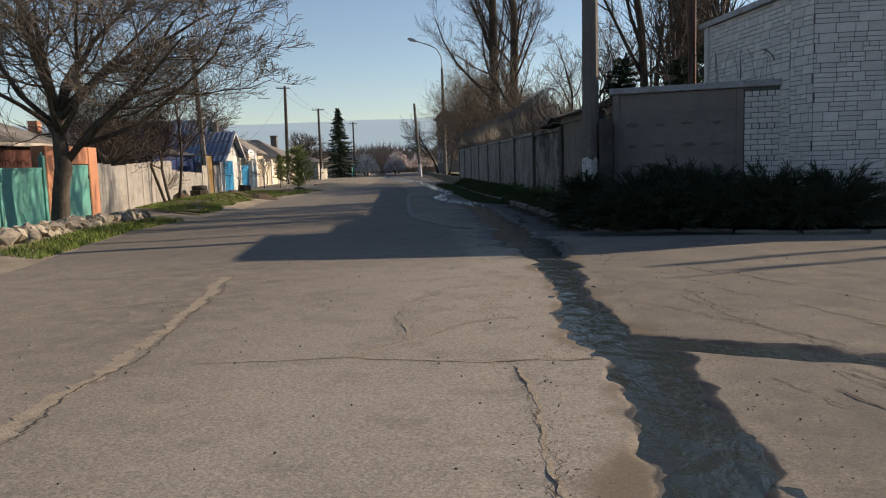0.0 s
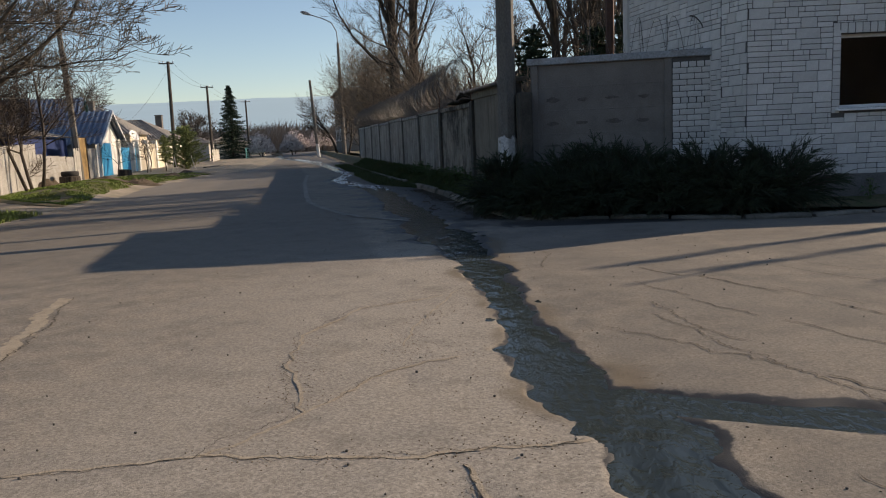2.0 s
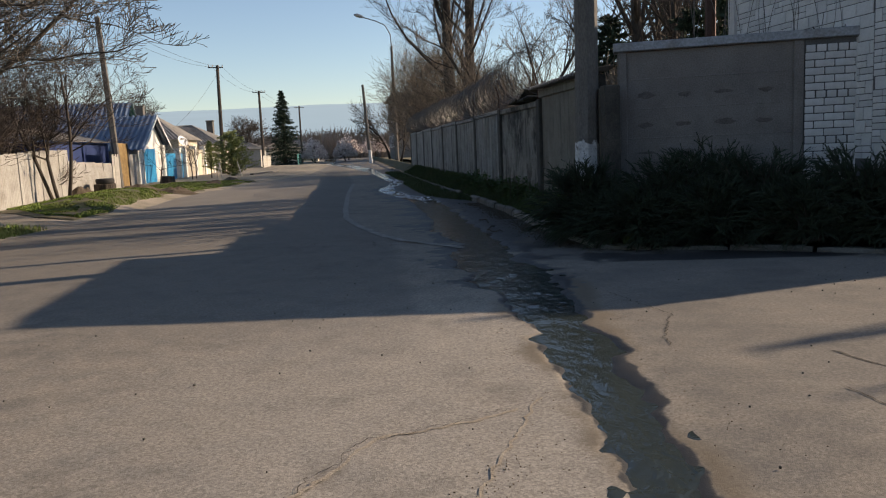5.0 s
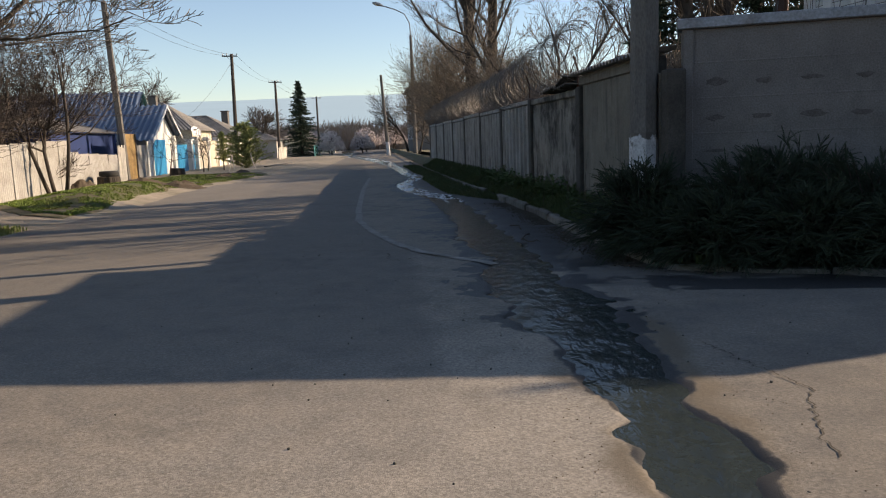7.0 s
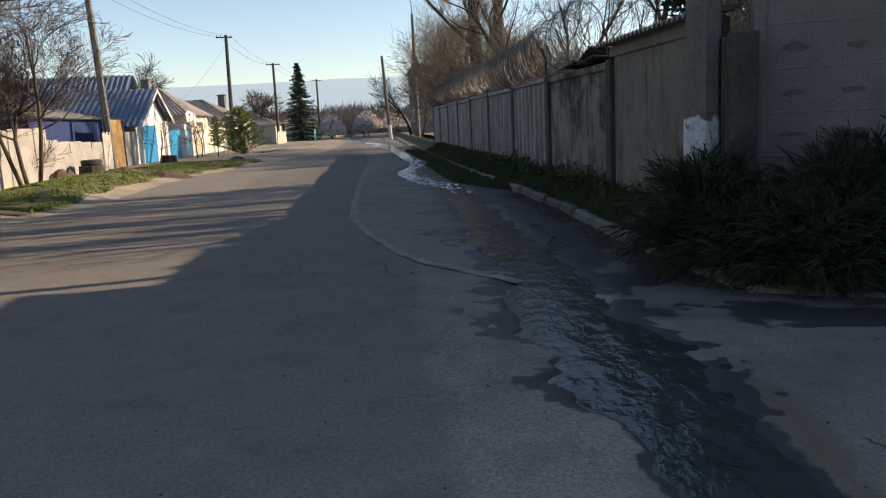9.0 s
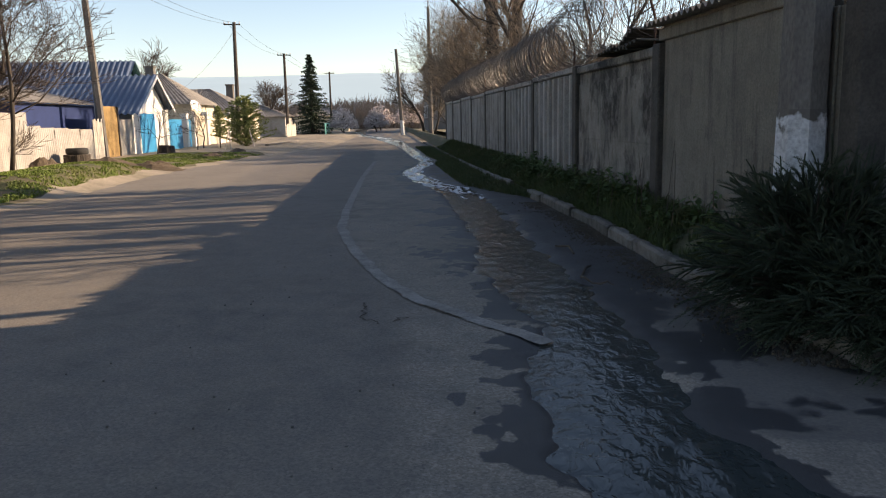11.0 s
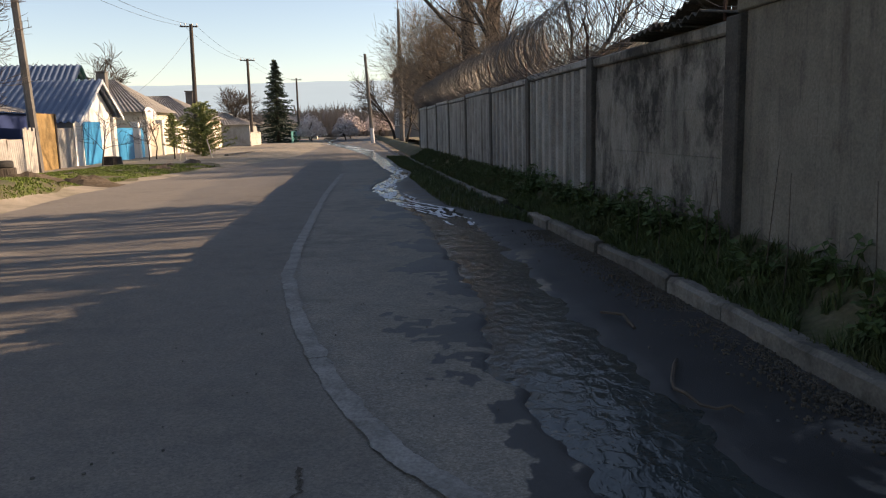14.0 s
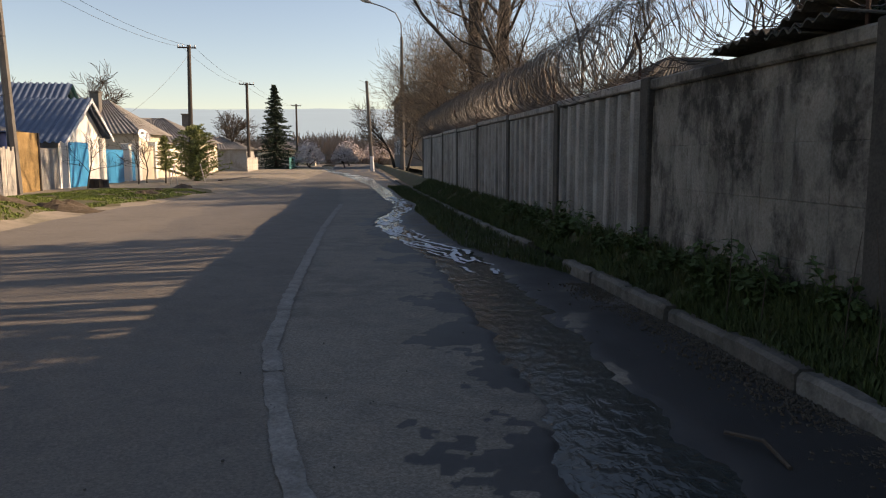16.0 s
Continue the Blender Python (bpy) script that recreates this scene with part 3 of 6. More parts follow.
def build_road():
    ys = list(np.arange(-6, 2, 0.15)) + list(np.arange(2, 34, 0.05)) + list(np.arange(34, 60, 0.2)) + list(np.arange(60, 225, 1.2))
    pts, wet, silt, aged_and_shade, worn_and_sunlit = [], [], [], [], []
    for y in ys:
        xs, sl, sr = road_row(y)
        for x in xs:
            w = max(sr - sl, 0.1)
            inside = min(x - sl, sr - x)
            ragged = 0.03 * wob(x, y, 5.0, 31) + 0.012 * wob(x, y, 19.0, 35)
            shelf = 0.10 if x - sl < sr - x else 0.24
            depth = 0.058 * smooth(-0.03, shelf, inside + 2.2 * ragged)
            if y > 14:
                depth *= 0.62
            pud = in_puddle(x, y)
            depth = max(depth, 0.036 * smooth(0.0, 0.6, pud + 0.25 * wob(x, y, 2.6, 37)))
            z = road_z(x, y, inside)
            pts.append((x, y, z - depth))
            spread = 0.05 + (0.72 * smooth(11, 16, y) * (1 - 0.6 * smooth(27, 34, y)))
            n1 = 0.5 * wob(x, y, 1.3, 51) + 0.25 * wob(x, y, 3.7, 53)
            k = smooth(-0.05, 0.03, inside + spread * (0.32 + 1.9 * n1 + 0.5 * wob(x, y, 9.0, 58))) if y > 11 else smooth(-spread, 0.02, inside + n1 * spread * 1.6)
            if y > 14 and x > sr:
                soaked = smooth(16.9, 18.2, y) * (1 - smooth(20.8, 23.0, y))
                k = max(k, 0.95 * smooth(-0.14, 0.08, n1 + 0.14 * wob(x, y, 9.0, 58) + 0.35 * soaked + 0.02))
            # the forecourt keeps an older, darker surface; the gutter is darker; the lane is painted darker for shade
            aged_and_shade.append(min(0.62, max(0.0, (0.40 + 0.30 * wob(x, y, 1.1, 57) + 0.18 * wob(x, y, 4.5, 59)) * smooth(-0.05, 0.25, x - sr))) if y < 14.2 and x > sr - 0.05 else 0.75 * smooth(-0.1, 0.2, x - sr + 0.15 * n1) if x > sr - 0.1 and y < 60 else 0.45 * smooth(-0.10, 0.12, lerp(y, LANE) - x + 0.10 * wob(x, y, 1.4, 66)) * smooth(9.5, 12.5, y))
            # sandy middle of the carriageway; it and the far side are painted sunlit-bright
            near_bright = smooth(-3.4, -0.6, x) * (1 - smooth(-0.05, 0.15, x - sl)) * (1 - smooth(10.5, 13.5, y))
            far_sun = smooth(18, 30, y) * smooth(0.6, 2.5, lerp(y, LANE) - x)
            worn_and_sunlit.append(max(0.0, min(0.85, (0.62 * near_bright + 0.55 * far_sun) * (1 + 0.5 * wob(x, y * 0.4, 0.9, 93)))))
            wet.append(min(0.96, max(k, smooth(0.0, 0.12, pud))))
            silt.append(0.8 * smooth(-0.26, -0.06, inside + 0.34 * wob(x, y, 1.05, 54) + 0.16 * n1 + 0.05 * wob(x, y, 9.0, 55) - 0.11) * (1 - 0.7 * k) if y < 13 else 0.25 * max(0, n1))
    nx = len(road_row(0)[0])
    fs = [(j * nx + i, j * nx + i + 1, (j + 1) * nx + i + 1, (j + 1) * nx + i) for j in range(len(ys) - 1) for i in range(nx - 1)]
    m = Mesh()
    m.v, m.f = pts, fs
    road = part("road", m, ASPHALT, smooth=True)
    for name, values in (("wet", wet), ("silt", silt), ("aged_and_shade", aged_and_shade), ("worn_and_sunlit", worn_and_sunlit)):
        a = road.data.attributes.new(name, "FLOAT", "POINT")
        a.data.foreach_set("value", values)
    return tagged(road, "worn grey asphalt road with cracks and a washed-out gutter", "road", kind="structure")


def build_stream():
    m = Mesh()
    ys = list(np.arange(-6, 2, 0.1)) + list(np.arange(2, 34, 0.05)) + list(np.arange(34, 140, 0.4))
    nx = 26
    for y in ys:
        sl, sr = stream_edges(y)
        for x in np.linspace(sl - 0.12, sr + 0.12, nx):
            r = (0.010 if y < 14 else 0.0045) * wob(x * 1.8, y, 3.2, 61) + 0.004 * wob(x, y, 8.0, 63)
            m.v.append((x, y, (-0.013 if y < 14 else -0.015) + r))
    m.f = [(j * nx + i, j * nx + i + 1, (j + 1) * nx + i + 1, (j + 1) * nx + i) for j in range(len(ys) - 1) for i in range(nx - 1)]
    tagged(part("water", m, WATER, smooth=True), "shallow meltwater stream running down the gutter", "stream", kind="structure")
    p = Mesh()
    p.sheet((1.2, 3.9, -0.016), (5.2, 0, 0), (0, 2.3, 0), 60, 30, lambda a, b: 0.002 * wob(a, b, 5.0, 71))
    tagged(part("water", p, WATER, smooth=True), "thin puddle in a rut of the forecourt", "puddle", kind="structure")


def ribbon(points, width, z, seed, jitter=0.02, step=0.06, even=False):
    """A thin ragged strip along a polyline."""
    rnd = random.Random(seed)
    m = Mesh()
    path = []
    for (x0, y0), (x1, y1) in zip(points, points[1:]):
        k = max(2, int(math.hypot(x1 - x0, y1 - y0) / step))
        path += [(x0 + (x1 - x0) * i / k, y0 + (y1 - y0) * i / k) for i in range(k)]
    path.append(points[-1])
    pts = []
    drift = 0.0
    for i, (x, y) in enumerate(path):
        ax, ay = path[max(i - 1, 0)]
        bx, by = path[min(i + 1, len(path) - 1)]
        L = math.hypot(bx - ax, by - ay) or 1
        nx, ny = -(by - ay) / L, (bx - ax) / L
        drift = 0.8 * drift + rnd.gauss(0, jitter)
        w = width * ((0.85 + 0.3 * wob(i * 0.16, seed, 1.0, 3) + 0.12 * wob(i * 0.5, seed, 1.0, 7)) if even else rnd.uniform(0.35, 1.1)) * (0.86 if even and i in (0, len(path) - 1) else 0.15 if i in (0, len(path) - 1) else 1)
        sl, sr = stream_edges(y)
        zz = z + road_z(x, y, min(x - sl, sr - x))
        pts += [(x + nx * (drift + w / 2), y + ny * (drift + w / 2), zz), (x + nx * (drift - w / 2), y + ny * (drift - w / 2), zz)]
    m.add(pts, [(2 * i, 2 * i + 1, 2 * i + 3, 2 * i + 2) for i in range(len(path) - 1)])
    return m


CRACKS = [
    ([(-2.25, 2.6), (-2.31, 3.44), (-2.51, 4.19), (-2.67, 5.4), (-3.39, 7.93), (-3.91, 9.43)], 0.035),
    ([(-0.70, 5.87), (-1.02, 6.8), (-1.10, 7.59), (-0.95, 8.1), (-0.79, 8.46), (-0.1, 8.9)], 0.014),
    ([(-2.2, 5.1), (-1.08, 5.32), (-0.70, 5.87), (-0.32, 6.63), (0.1, 6.9)], 0.014),
    ([(-1.08, 5.32), (0.0, 5.30), (0.78, 5.47)], 0.016),
    ([(0.20, 5.2), (0.40, 4.3), (0.48, 3.71), (0.59, 3.14), (0.6, 1.9)], 0.018),
    ([(-0.3, 7.2), (-0.2, 8.2), (0.0, 9.1)], 0.010),
    ([(1.7, 8.4), (1.9, 7.0), (2.3, 5.9), (2.9, 4.9)], 0.03),
    ([(1.2, 7.6), (1.8, 6.9), (2.1, 6.5)], 0.035),
    ([(2.3, 4.4), (2.6, 3.9), (3.0, 3.4)], 0.03),
    ([(2.9, 6.7), (3.3, 6.3), (3.6, 5.9)], 0.02),
    ([(2.4, 9.5), (3.2, 9.3), (4.4, 9.6)], 0.014),
    ([(-3.9, 9.6), (-2.2, 9.9), (-0.8, 9.7), (-0.2, 10.2)], 0.012),
    ([(-5.2, 6.0), (-4.6, 7.2), (-3.4, 7.9)], 0.012),
    ([(-1.9, 12.5), (-0.9, 12.9), (-0.5, 13.1)], 0.014),
    ([(-2.58, 16.6), (-2.5, 16.3), (-2.38, 16.08), (-2.24, 15.97)], 0.06),
    ([(-2.18, 16.02), (-2.1, 16.2)], 0.09),
    ([(-3.0, 19.6), (-2.4, 19.4), (-2.0, 19.9)], 0.014),
    ([(0.7, 12.2), (1.1, 11.2), (0.9, 10.2)], 0.03),
]


def build_road_marks(road):
    for i, (pts, w) in enumerate(CRACKS):
        if w >= 0.014:
            part("crack", ribbon(pts, w * 0.42, 0.0045, i, 0.016, 0.025), CRACK, road)
        if w < 0.025 and pts[0][1] < 9.5:
            part("sand_seam", ribbon([(x + 0.03, y) for x, y in pts], min(0.034, w * 2.0), 0.0025, 40 + i, 0.010, 0.04, True), SAND, road)
    part("sand_seam", ribbon([(-2.35, 2.6), (-2.41, 3.44), (-2.60, 4.19), (-2.78, 5.4), (-3.48, 7.93), (-4.0, 9.43)], 0.16, 0.0025, 91, 0.02), SAND, road)
    rnd = random.Random(5)
    # flush concrete edging, broken into short lengths
    line = [(-1.05, 15.62), (-1.57, 16.12), (-2.21, 16.84), (-2.67, 17.59), (-3.28, 18.88), (-4.04, 20.8), (-4.57, 22.8), (-5.3, 25.8), (-6.4, 30.4), (-8.0, 37.8)]
    run, at, k = [line[0]], 0.0, 0
    for (ax, ay), (bx, by) in zip(line, line[1:]):
        steps = max(1, int(math.hypot(bx - ax, by - ay) / 0.11))
        for j in range(1, steps + 1):
            q = (ax + (bx - ax) * j / steps, ay + (by - ay) * j / steps)
            run.append(q)
            at += 0.11
            if at > rnd.uniform(0.7, 1.3):
                part("edging_stone", ribbon(run, 0.15, 0.007 + 0.004 * (k % 2), 70 + k, 0.003, 0.03, True), STRIP, road, "flush pale concrete edging stone")
                run, at, k = [q], 0.0, k + 1
    # loose chips on the asphalt
    chips = Mesh()
    for _ in range(360):
        y = rnd.uniform(2.5, 22)
        x = rnd.uniform(-4, 3.5)
        sl, sr = stream_edges(y)
        if sl - 0.05 < x < sr + 0.05 or in_puddle(x, y) > 0:
            continue
        s = rnd.uniform(0.003, 0.008)
        chips.box((x - s, y - s * rnd.uniform(0.5, 1.2), 0.0), (x + s * rnd.uniform(0.6, 1.3), y + s, s * 0.9 + 0.006), s * 0.4)
    tagged(part("loose_chips", chips, KERB, road), kind="stuff")


# ---- verges and kerbs ----
def right_bank(x, y):
    """Height of the planted strip between kerb and fence."""
    k, f = lerp(y, KERB_LINE), fence_x(y)
    u = (x - k) / max(f - k, 0.3)
    return 0.075 + 0.40 * smooth(0.0, 1.1, u) * smooth(15.0, 20.0, y) + 0.02 * wob(x, y, 2.0, 81)


def build_verges():
    m = Mesh()
    ys = list(np.arange(14.8, 60, 0.25)) + list(np.arange(60, 130, 4))
    nx = 12
    for y in ys:
        k, f = lerp(y, KERB_LINE) + 0.13, fence_x(y) + 0.12
        for x in np.linspace(k, max(f, k + 0.4), nx):
            m.v.append((x, y, right_bank(x, y)))
    m.f = [(j * nx + i, j * nx + i + 1, (j + 1) * nx + i + 1, (j + 1) * nx + i) for j in range(len(ys) - 1) for i in range(nx - 1)]
    tagged(part("verge", m, VERGE, smooth=True), "earth bank with grass between kerb and fence", "verge", kind="structure")
    b = Mesh()
    b.sheet((0.95, 15.0, 0.05), (9.3, -0.6, 0), (0, 2.8, 0), 40, 14, lambda a, c: 0.10 * smooth(0, 2, c) + 0.04 * wob(a, c, 1.5, 83))
    tagged(part("planting_bed", b, VERGE, smooth=True), "dark soil bed under the juniper bushes", "flower bed", kind="structure")
    yard = Mesh()
    yard.sheet((3.4, 17.6, 0.28), (45, -6, 0), (-22, 86, 0), 20, 30, lambda a, c: 0.05 * wob(a, c, 0.4, 87))
    tagged(part("yard_ground", yard, GROUND), "bare yard behind the concrete fence", "ground", kind="structure")
    w = Mesh()
    ys = list(np.arange(-6, 70, 0.5)) + list(np.arange(70, 225, 6))
    nx = 26
    for y in ys:
        e = lerp(y, LEFT_EDGE)
        for i in range(nx):
            s = (i / (nx - 1)) ** 1.8 * 34 - 0.25
            x = e + 0.25 * wob(0, y, 0.6, 2) - s
            mound = 0.28 * smooth(0.6, 1.6, s) * (1 - smooth(2.5, 4.5, s)) * smooth(24, 27, y) * (1 - smooth(31, 34, y))
            w.v.append((x, y, -0.012 + 0.13 * smooth(0.2, 2.0, s) + mound + (0.05 * wob(x, y, 0.8, 91) if s > 0.4 else 0)))
    w.f = [(j * nx + i, (j + 1) * nx + i, (j + 1) * nx + i + 1, j * nx + i + 1) for j in range(len(ys) - 1) for i in range(nx - 1)]
    tagged(part("shoulder", w, DUST, smooth=True), "dusty unpaved shoulder in front of the yards", "roadside", kind="structure")


def left_ground(x, y):
    s = lerp(y, LEFT_EDGE) - x
    mound = 0.28 * smooth(0.6, 1.6, s) * (1 - smooth(2.5, 4.5, s)) * smooth(24, 27, y) * (1 - smooth(31, 34, y))
    return -0.012 + 0.13 * smooth(0.2, 2.0, s) + mound


def build_kerbs():
    rnd = random.Random(3)
    kerb = thing("kerb", "weathered concrete kerb stones along the verge", "kerb", kind="structure")
    stones = []
    for k in range(6):
        s = Mesh()
        prof = ((-0.075, -0.12), (-0.08, 0.10), (-0.055, 0.138), (0.045, 0.14), (0.075, 0.11), (0.075, -0.12))
        n = 9
        for i in range(n + 1):
            x = -0.5 + i / n
            end = 0.012 if i in (0, n) else 0
            for a, b in prof:
                top = b > 0
                chip = 0.045 * max(0, wob(x * 4 + k * 9, a * 20, 1.0, 9) - 0.1) if top else 0
                s.v.append((x, a * (1 - end * 4) + 0.010 * wob(x * 7, b * 9 + k, 1.0, 5), b - chip - (end if top else 0) + 0.006 * wob(x * 11, a * 30, 1.0, k)))
        s.f = [(i * 6 + j, i * 6 + (j + 1) % 6, (i + 1) * 6 + (j + 1) % 6, (i + 1) * 6 + j) for i in range(n) for j in range(6)] + [(0, 5, 4, 3, 2, 1), tuple(n * 6 + j for j in range(6))]
        stones.append(data_of("kerb_stone", s, KERB))
    y = 15.25
    while y < 58:
        y2 = y + 0.98
        if 24.9 < y < 26.2:
            y = y2
            continue
        x, x2 = lerp(y, KERB_LINE), lerp(y2, KERB_LINE)
        sink = rnd.uniform(-0.02, 0.015) - 0.05 * smooth(24, 34, y)
        piece("kerb_stone", stones[rnd.randrange(6)], kerb, ((x + x2) / 2 + rnd.gauss(0, 0.012), (y + y2) / 2, sink), (1.0, 1, 1), math.atan2(y2 - y, x2 - x) + rnd.gauss(0, 0.015))
        y = y2 + 0.0
    corner = [(0.84, 15.18), (1.5, 14.95), (2.4, 14.85), (3.3, 14.45), (4.3, 14.0), (5.3, 13.9), (6.3, 14.2), (7.3, 14.6), (8.3, 14.9), (9.3, 15.1)]
    for (ax, ay), (bx, by) in zip(corner, corner[1:]):
        L = math.hypot(bx - ax, by - ay)
        piece("kerb_stone", stones[rnd.randrange(6)], kerb, ((ax + bx) / 2, (ay + by) / 2, -0.07 + rnd.uniform(-0.03, 0.015)), (L * 0.95, 1, 1), math.atan2(by - ay, bx - ax))


def blades(name, count, spot, height, material, label, seed, width=0.006):
    """Grass as one object: two-triangle bent blades; spot(rnd) gives a place or None."""
    rnd = random.Random(seed)
    m = Mesh()
    for _ in range(count):
        p = spot(rnd)
        if p is None:
            continue
        x, y, z = p
        h = height * rnd.uniform(0.4, 1.3)
        a, lean = rnd.uniform(0, 6.283), rnd.uniform(0.1, 0.9) * h
        dx, dy = math.cos(a), math.sin(a)
        w = width * rnd.uniform(0.7, 1.6)
        o = len(m.v)
        m.v += [(x - dy * w, y + dx * w, z), (x + dy * w, y - dx * w, z), (x + dx * lean * 0.35 + dy * w * 0.7, y + dy * lean * 0.35 - dx * w * 0.7, z + h * 0.6), (x + dx * lean * 0.35 - dy * w * 0.7, y + dy * lean * 0.35 + dx * w * 0.7, z + h * 0.6), (x + dx * lean, y + dy * lean, z + h)]
        m.f += [(o, o + 1, o + 2, o + 3), (o + 3, o + 2, o + 4)]
    return tagged(part(name, m, material), label, "grass", kind="stuff")


# ---- fence, wall and building ----
def fence_pose(y0):
    """On the fence line at y0: local x runs along the fence away, local y points into the yard."""
    return pose(fence_x(y0), y0, 0, 0, 0, math.degrees(math.atan2(1, -0.2547)))


def ribbed(a, b):
    """Profile of the deep vertical ribs."""
    t = (a % 0.44) / 0.44
    return 0.10 * (smooth(0.02, 0.16, t) - smooth(0.46, 0.62, t))


def build_fence():
    fence = thing("concrete_fence", "tall grey precast concrete fence with stains", "fence", kind="structure")
    JOINTS = [17.35, 20.52, 24.34, 28.0, 31.7, 35.5, 39.2, 42.8, 46.4, 49.9]

    def under(name, mesh, material, y0, label=""):
        ob = part(name, mesh, material, fence, label)
        ob.matrix_basis = fence_pose(y0)
        return ob

    for i, (y0, y1) in enumerate(zip(JOINTS, JOINTS[1:])):
        L = (y1 - y0) * math.hypot(1, 0.2547)
        top = 2.44 if i == 0 else 2.29 - (0.03 if i % 2 else 0.0) - 0.004 * i
        m = Mesh()
        # the road side is +y
        blocks = []
        if i == 0:
            m.box((0.1, -0.10, 0.0), (L - 0.1, 0.036, top), 0.01)
            blocks = [(0.2 + k * (L - 0.4) / 9, z0, (L - 0.4) / 9, 0.45, 0.004 + 0.0015 * ((k + int(z0 * 7)) % 2)) for z0 in (0.395, 0.845, 1.295, 1.745) for k in range(9)]
            m.box((0.0, -0.1, top - 0.14), (L, 0.075, top), 0.012)
            mat_ = CONC
        elif i == 1:
            m.box((0.1, -0.10, 0.0), (L - 0.1, 0.03, top), 0.01)
            blocks = [(0.12 + k * (L - 0.24) / 8, z0, (L - 0.24) / 8, 0.44, 0.016 + 0.004 * ((k * 3 + int(z0 * 10)) % 3)) for z0 in (0.20, 0.64, 1.08, 1.52) for k in range(8)]
            m.box((0.0, -0.1, top - 0.12), (L, 0.085, top), 0.02)
            mat_ = CONC_DARK
        else:
            m.box((0.1, -0.14, 0.0), (L - 0.1, -0.05, top), 0.01)
            nv = int(L * 26)
            m.sheet((L - 0.1, -0.03, 0.1), (-(L - 0.2), 0, 0), (0, 0, top - 0.22), nv, 1, lambda a, b: ribbed(a, b) + 0.0)
            m.box((0.0, -0.1, top - 0.1), (L, 0.085, top), 0.015)
            m.box((0.0, -0.1, 0.0), (L, 0.08, 0.35), 0.015)
            mat_ = CONC_RIB
        ob = under("panel", m, mat_, y0)
        if blocks:
            w, h = blocks[0][2], blocks[0][3]
            face = data_of("block", Mesh().box((0, -0.03, 0), (w, 0.0, h), 0.0012 if i == 0 else 0.005), mat_)
            for x, z, _, _, proud in blocks:
                piece("block", face, ob, (x, (0.036 if i == 0 else 0.03) + proud, z))
        p = Mesh().box((-0.12, -0.14, 0.0), (0.12, 0.11 if i < 3 else 0.095, top + (0.0 if i != 1 else 0.02)), 0.015)
        under("post", p, CONC_POST, y0)
    under("post", Mesh().box((-0.12, -0.14, 0.0), (0.12, 0.10, 2.22), 0.015), CONC_POST, JOINTS[-1])
    # corrugated sheet laid over the first panel
    s = Mesh()
    L = (JOINTS[1] - JOINTS[0]) * 1.032 + 0.3
    s.slab((L - 0.2, -0.25, 2.53), (-L, 0, 0), (0, 0.5, -0.05), 0.008, 150, 2, lambda a, b: 0.028 * math.sin(a * 2 * math.pi / 0.15))
    s.box((0.0, -0.12, 2.442), (L - 0.3, 0.02, 2.488), 0.004)
    under("cover_sheet", s, SLATE, JOINTS[0], "corrugated asbestos sheet on the fence top")
    under("panel", Mesh().box((0.1, -0.10, 0), (0.62, 0.03, 2.2), 0.01).box((0.25, 0.031, 0), (0.36, 0.06, 2.2), 0.008), CONC, 16.75)
    under("post", Mesh().box((-0.12, -0.14, 0.0), (0.1, 0.10, 2.22), 0.015), CONC_POST, 16.75)
    # broken slate sheets thrown on the second panel
    for k, (x, z, tilt, w) in enumerate(((0.35, 2.30, 0.05, 0.9), (0.75, 2.34, -0.10, 0.8), (1.45, 2.30, 0.04, 0.7), (0.5, 2.385, 0.16, 0.6))):
        sh = Mesh().slab((x + w, -0.24, z - tilt * 0.3), (-w, 0, tilt), (0, 0.46, 0.02), 0.012, 60, 1, lambda a, b: 0.02 * math.sin(a * 2 * math.pi / 0.15))
        under("slate_sheet", sh, DARK_SLATE, JOINTS[1], "dark broken slate sheet lying on the fence top")
    # iron brackets for the wire
    for y in (20.9, 24.8, 28.5, 32.2, 36.1, 40):
        under("bracket", Mesh().tube([(0, -0.02, 2.1), (0, -0.02, 2.62), (0, 0.05, 2.85)], 0.018, 5), STEEL_RED, y)
    return fence


def razor_coil(y0, y1, seed):
    rnd = random.Random(seed)
    t = thing("razor_wire", "rusty coil of razor wire on the fence top", "razor wire", fence_pose(y0), "coils on the fence")
    L = (y1 - y0) * 1.032
    m = Mesh()
    turns = int(L / (0.22 if seed == 0 else 0.12))
    pts = []
    for k in range(turns * 18 + 1):
        a = k / 18 * 2 * math.pi
        r = (0.50 if seed < 2 else 0.44) + 0.05 * math.sin(k / 18 * 1.7 + seed) + 0.03 * wob(k * 0.05, seed, 1)
        x = L * k / (turns * 18) + 0.10 * math.sin(a * 0.5 + 1) + 0.05 * math.sin(a + seed)
        pts.append((x, -0.05 + r * 0.85 * math.cos(a), (2.88 if seed == 0 else 2.72) + r * math.sin(a) * 0.98 + 0.05 * math.sin(x * 1.3 + seed)))
    m.tube(pts, 0.0048, 3, cap=False)
    part("coil", m, RAZOR, t)
    back = [(x + 0.05 * math.sin(x * 5), -0.10 - y * 0.9, z + 0.05 + 0.04 * math.sin(x * 2.1 + seed)) for x, y, z in pts]
    part("coil", Mesh().tube(back, 0.0045, 3, cap=False), RAZOR, t)
    b = Mesh()
    for k in range(0, len(pts) - 2, 3):
        p, q = Vector(pts[k]), Vector(pts[k + 1])
        d = (q - p).normalized() * 0.028
        n = Vector((rnd.uniform(-1, 1), rnd.uniform(-1, 1), rnd.uniform(-1, 1))).normalized() * 0.012
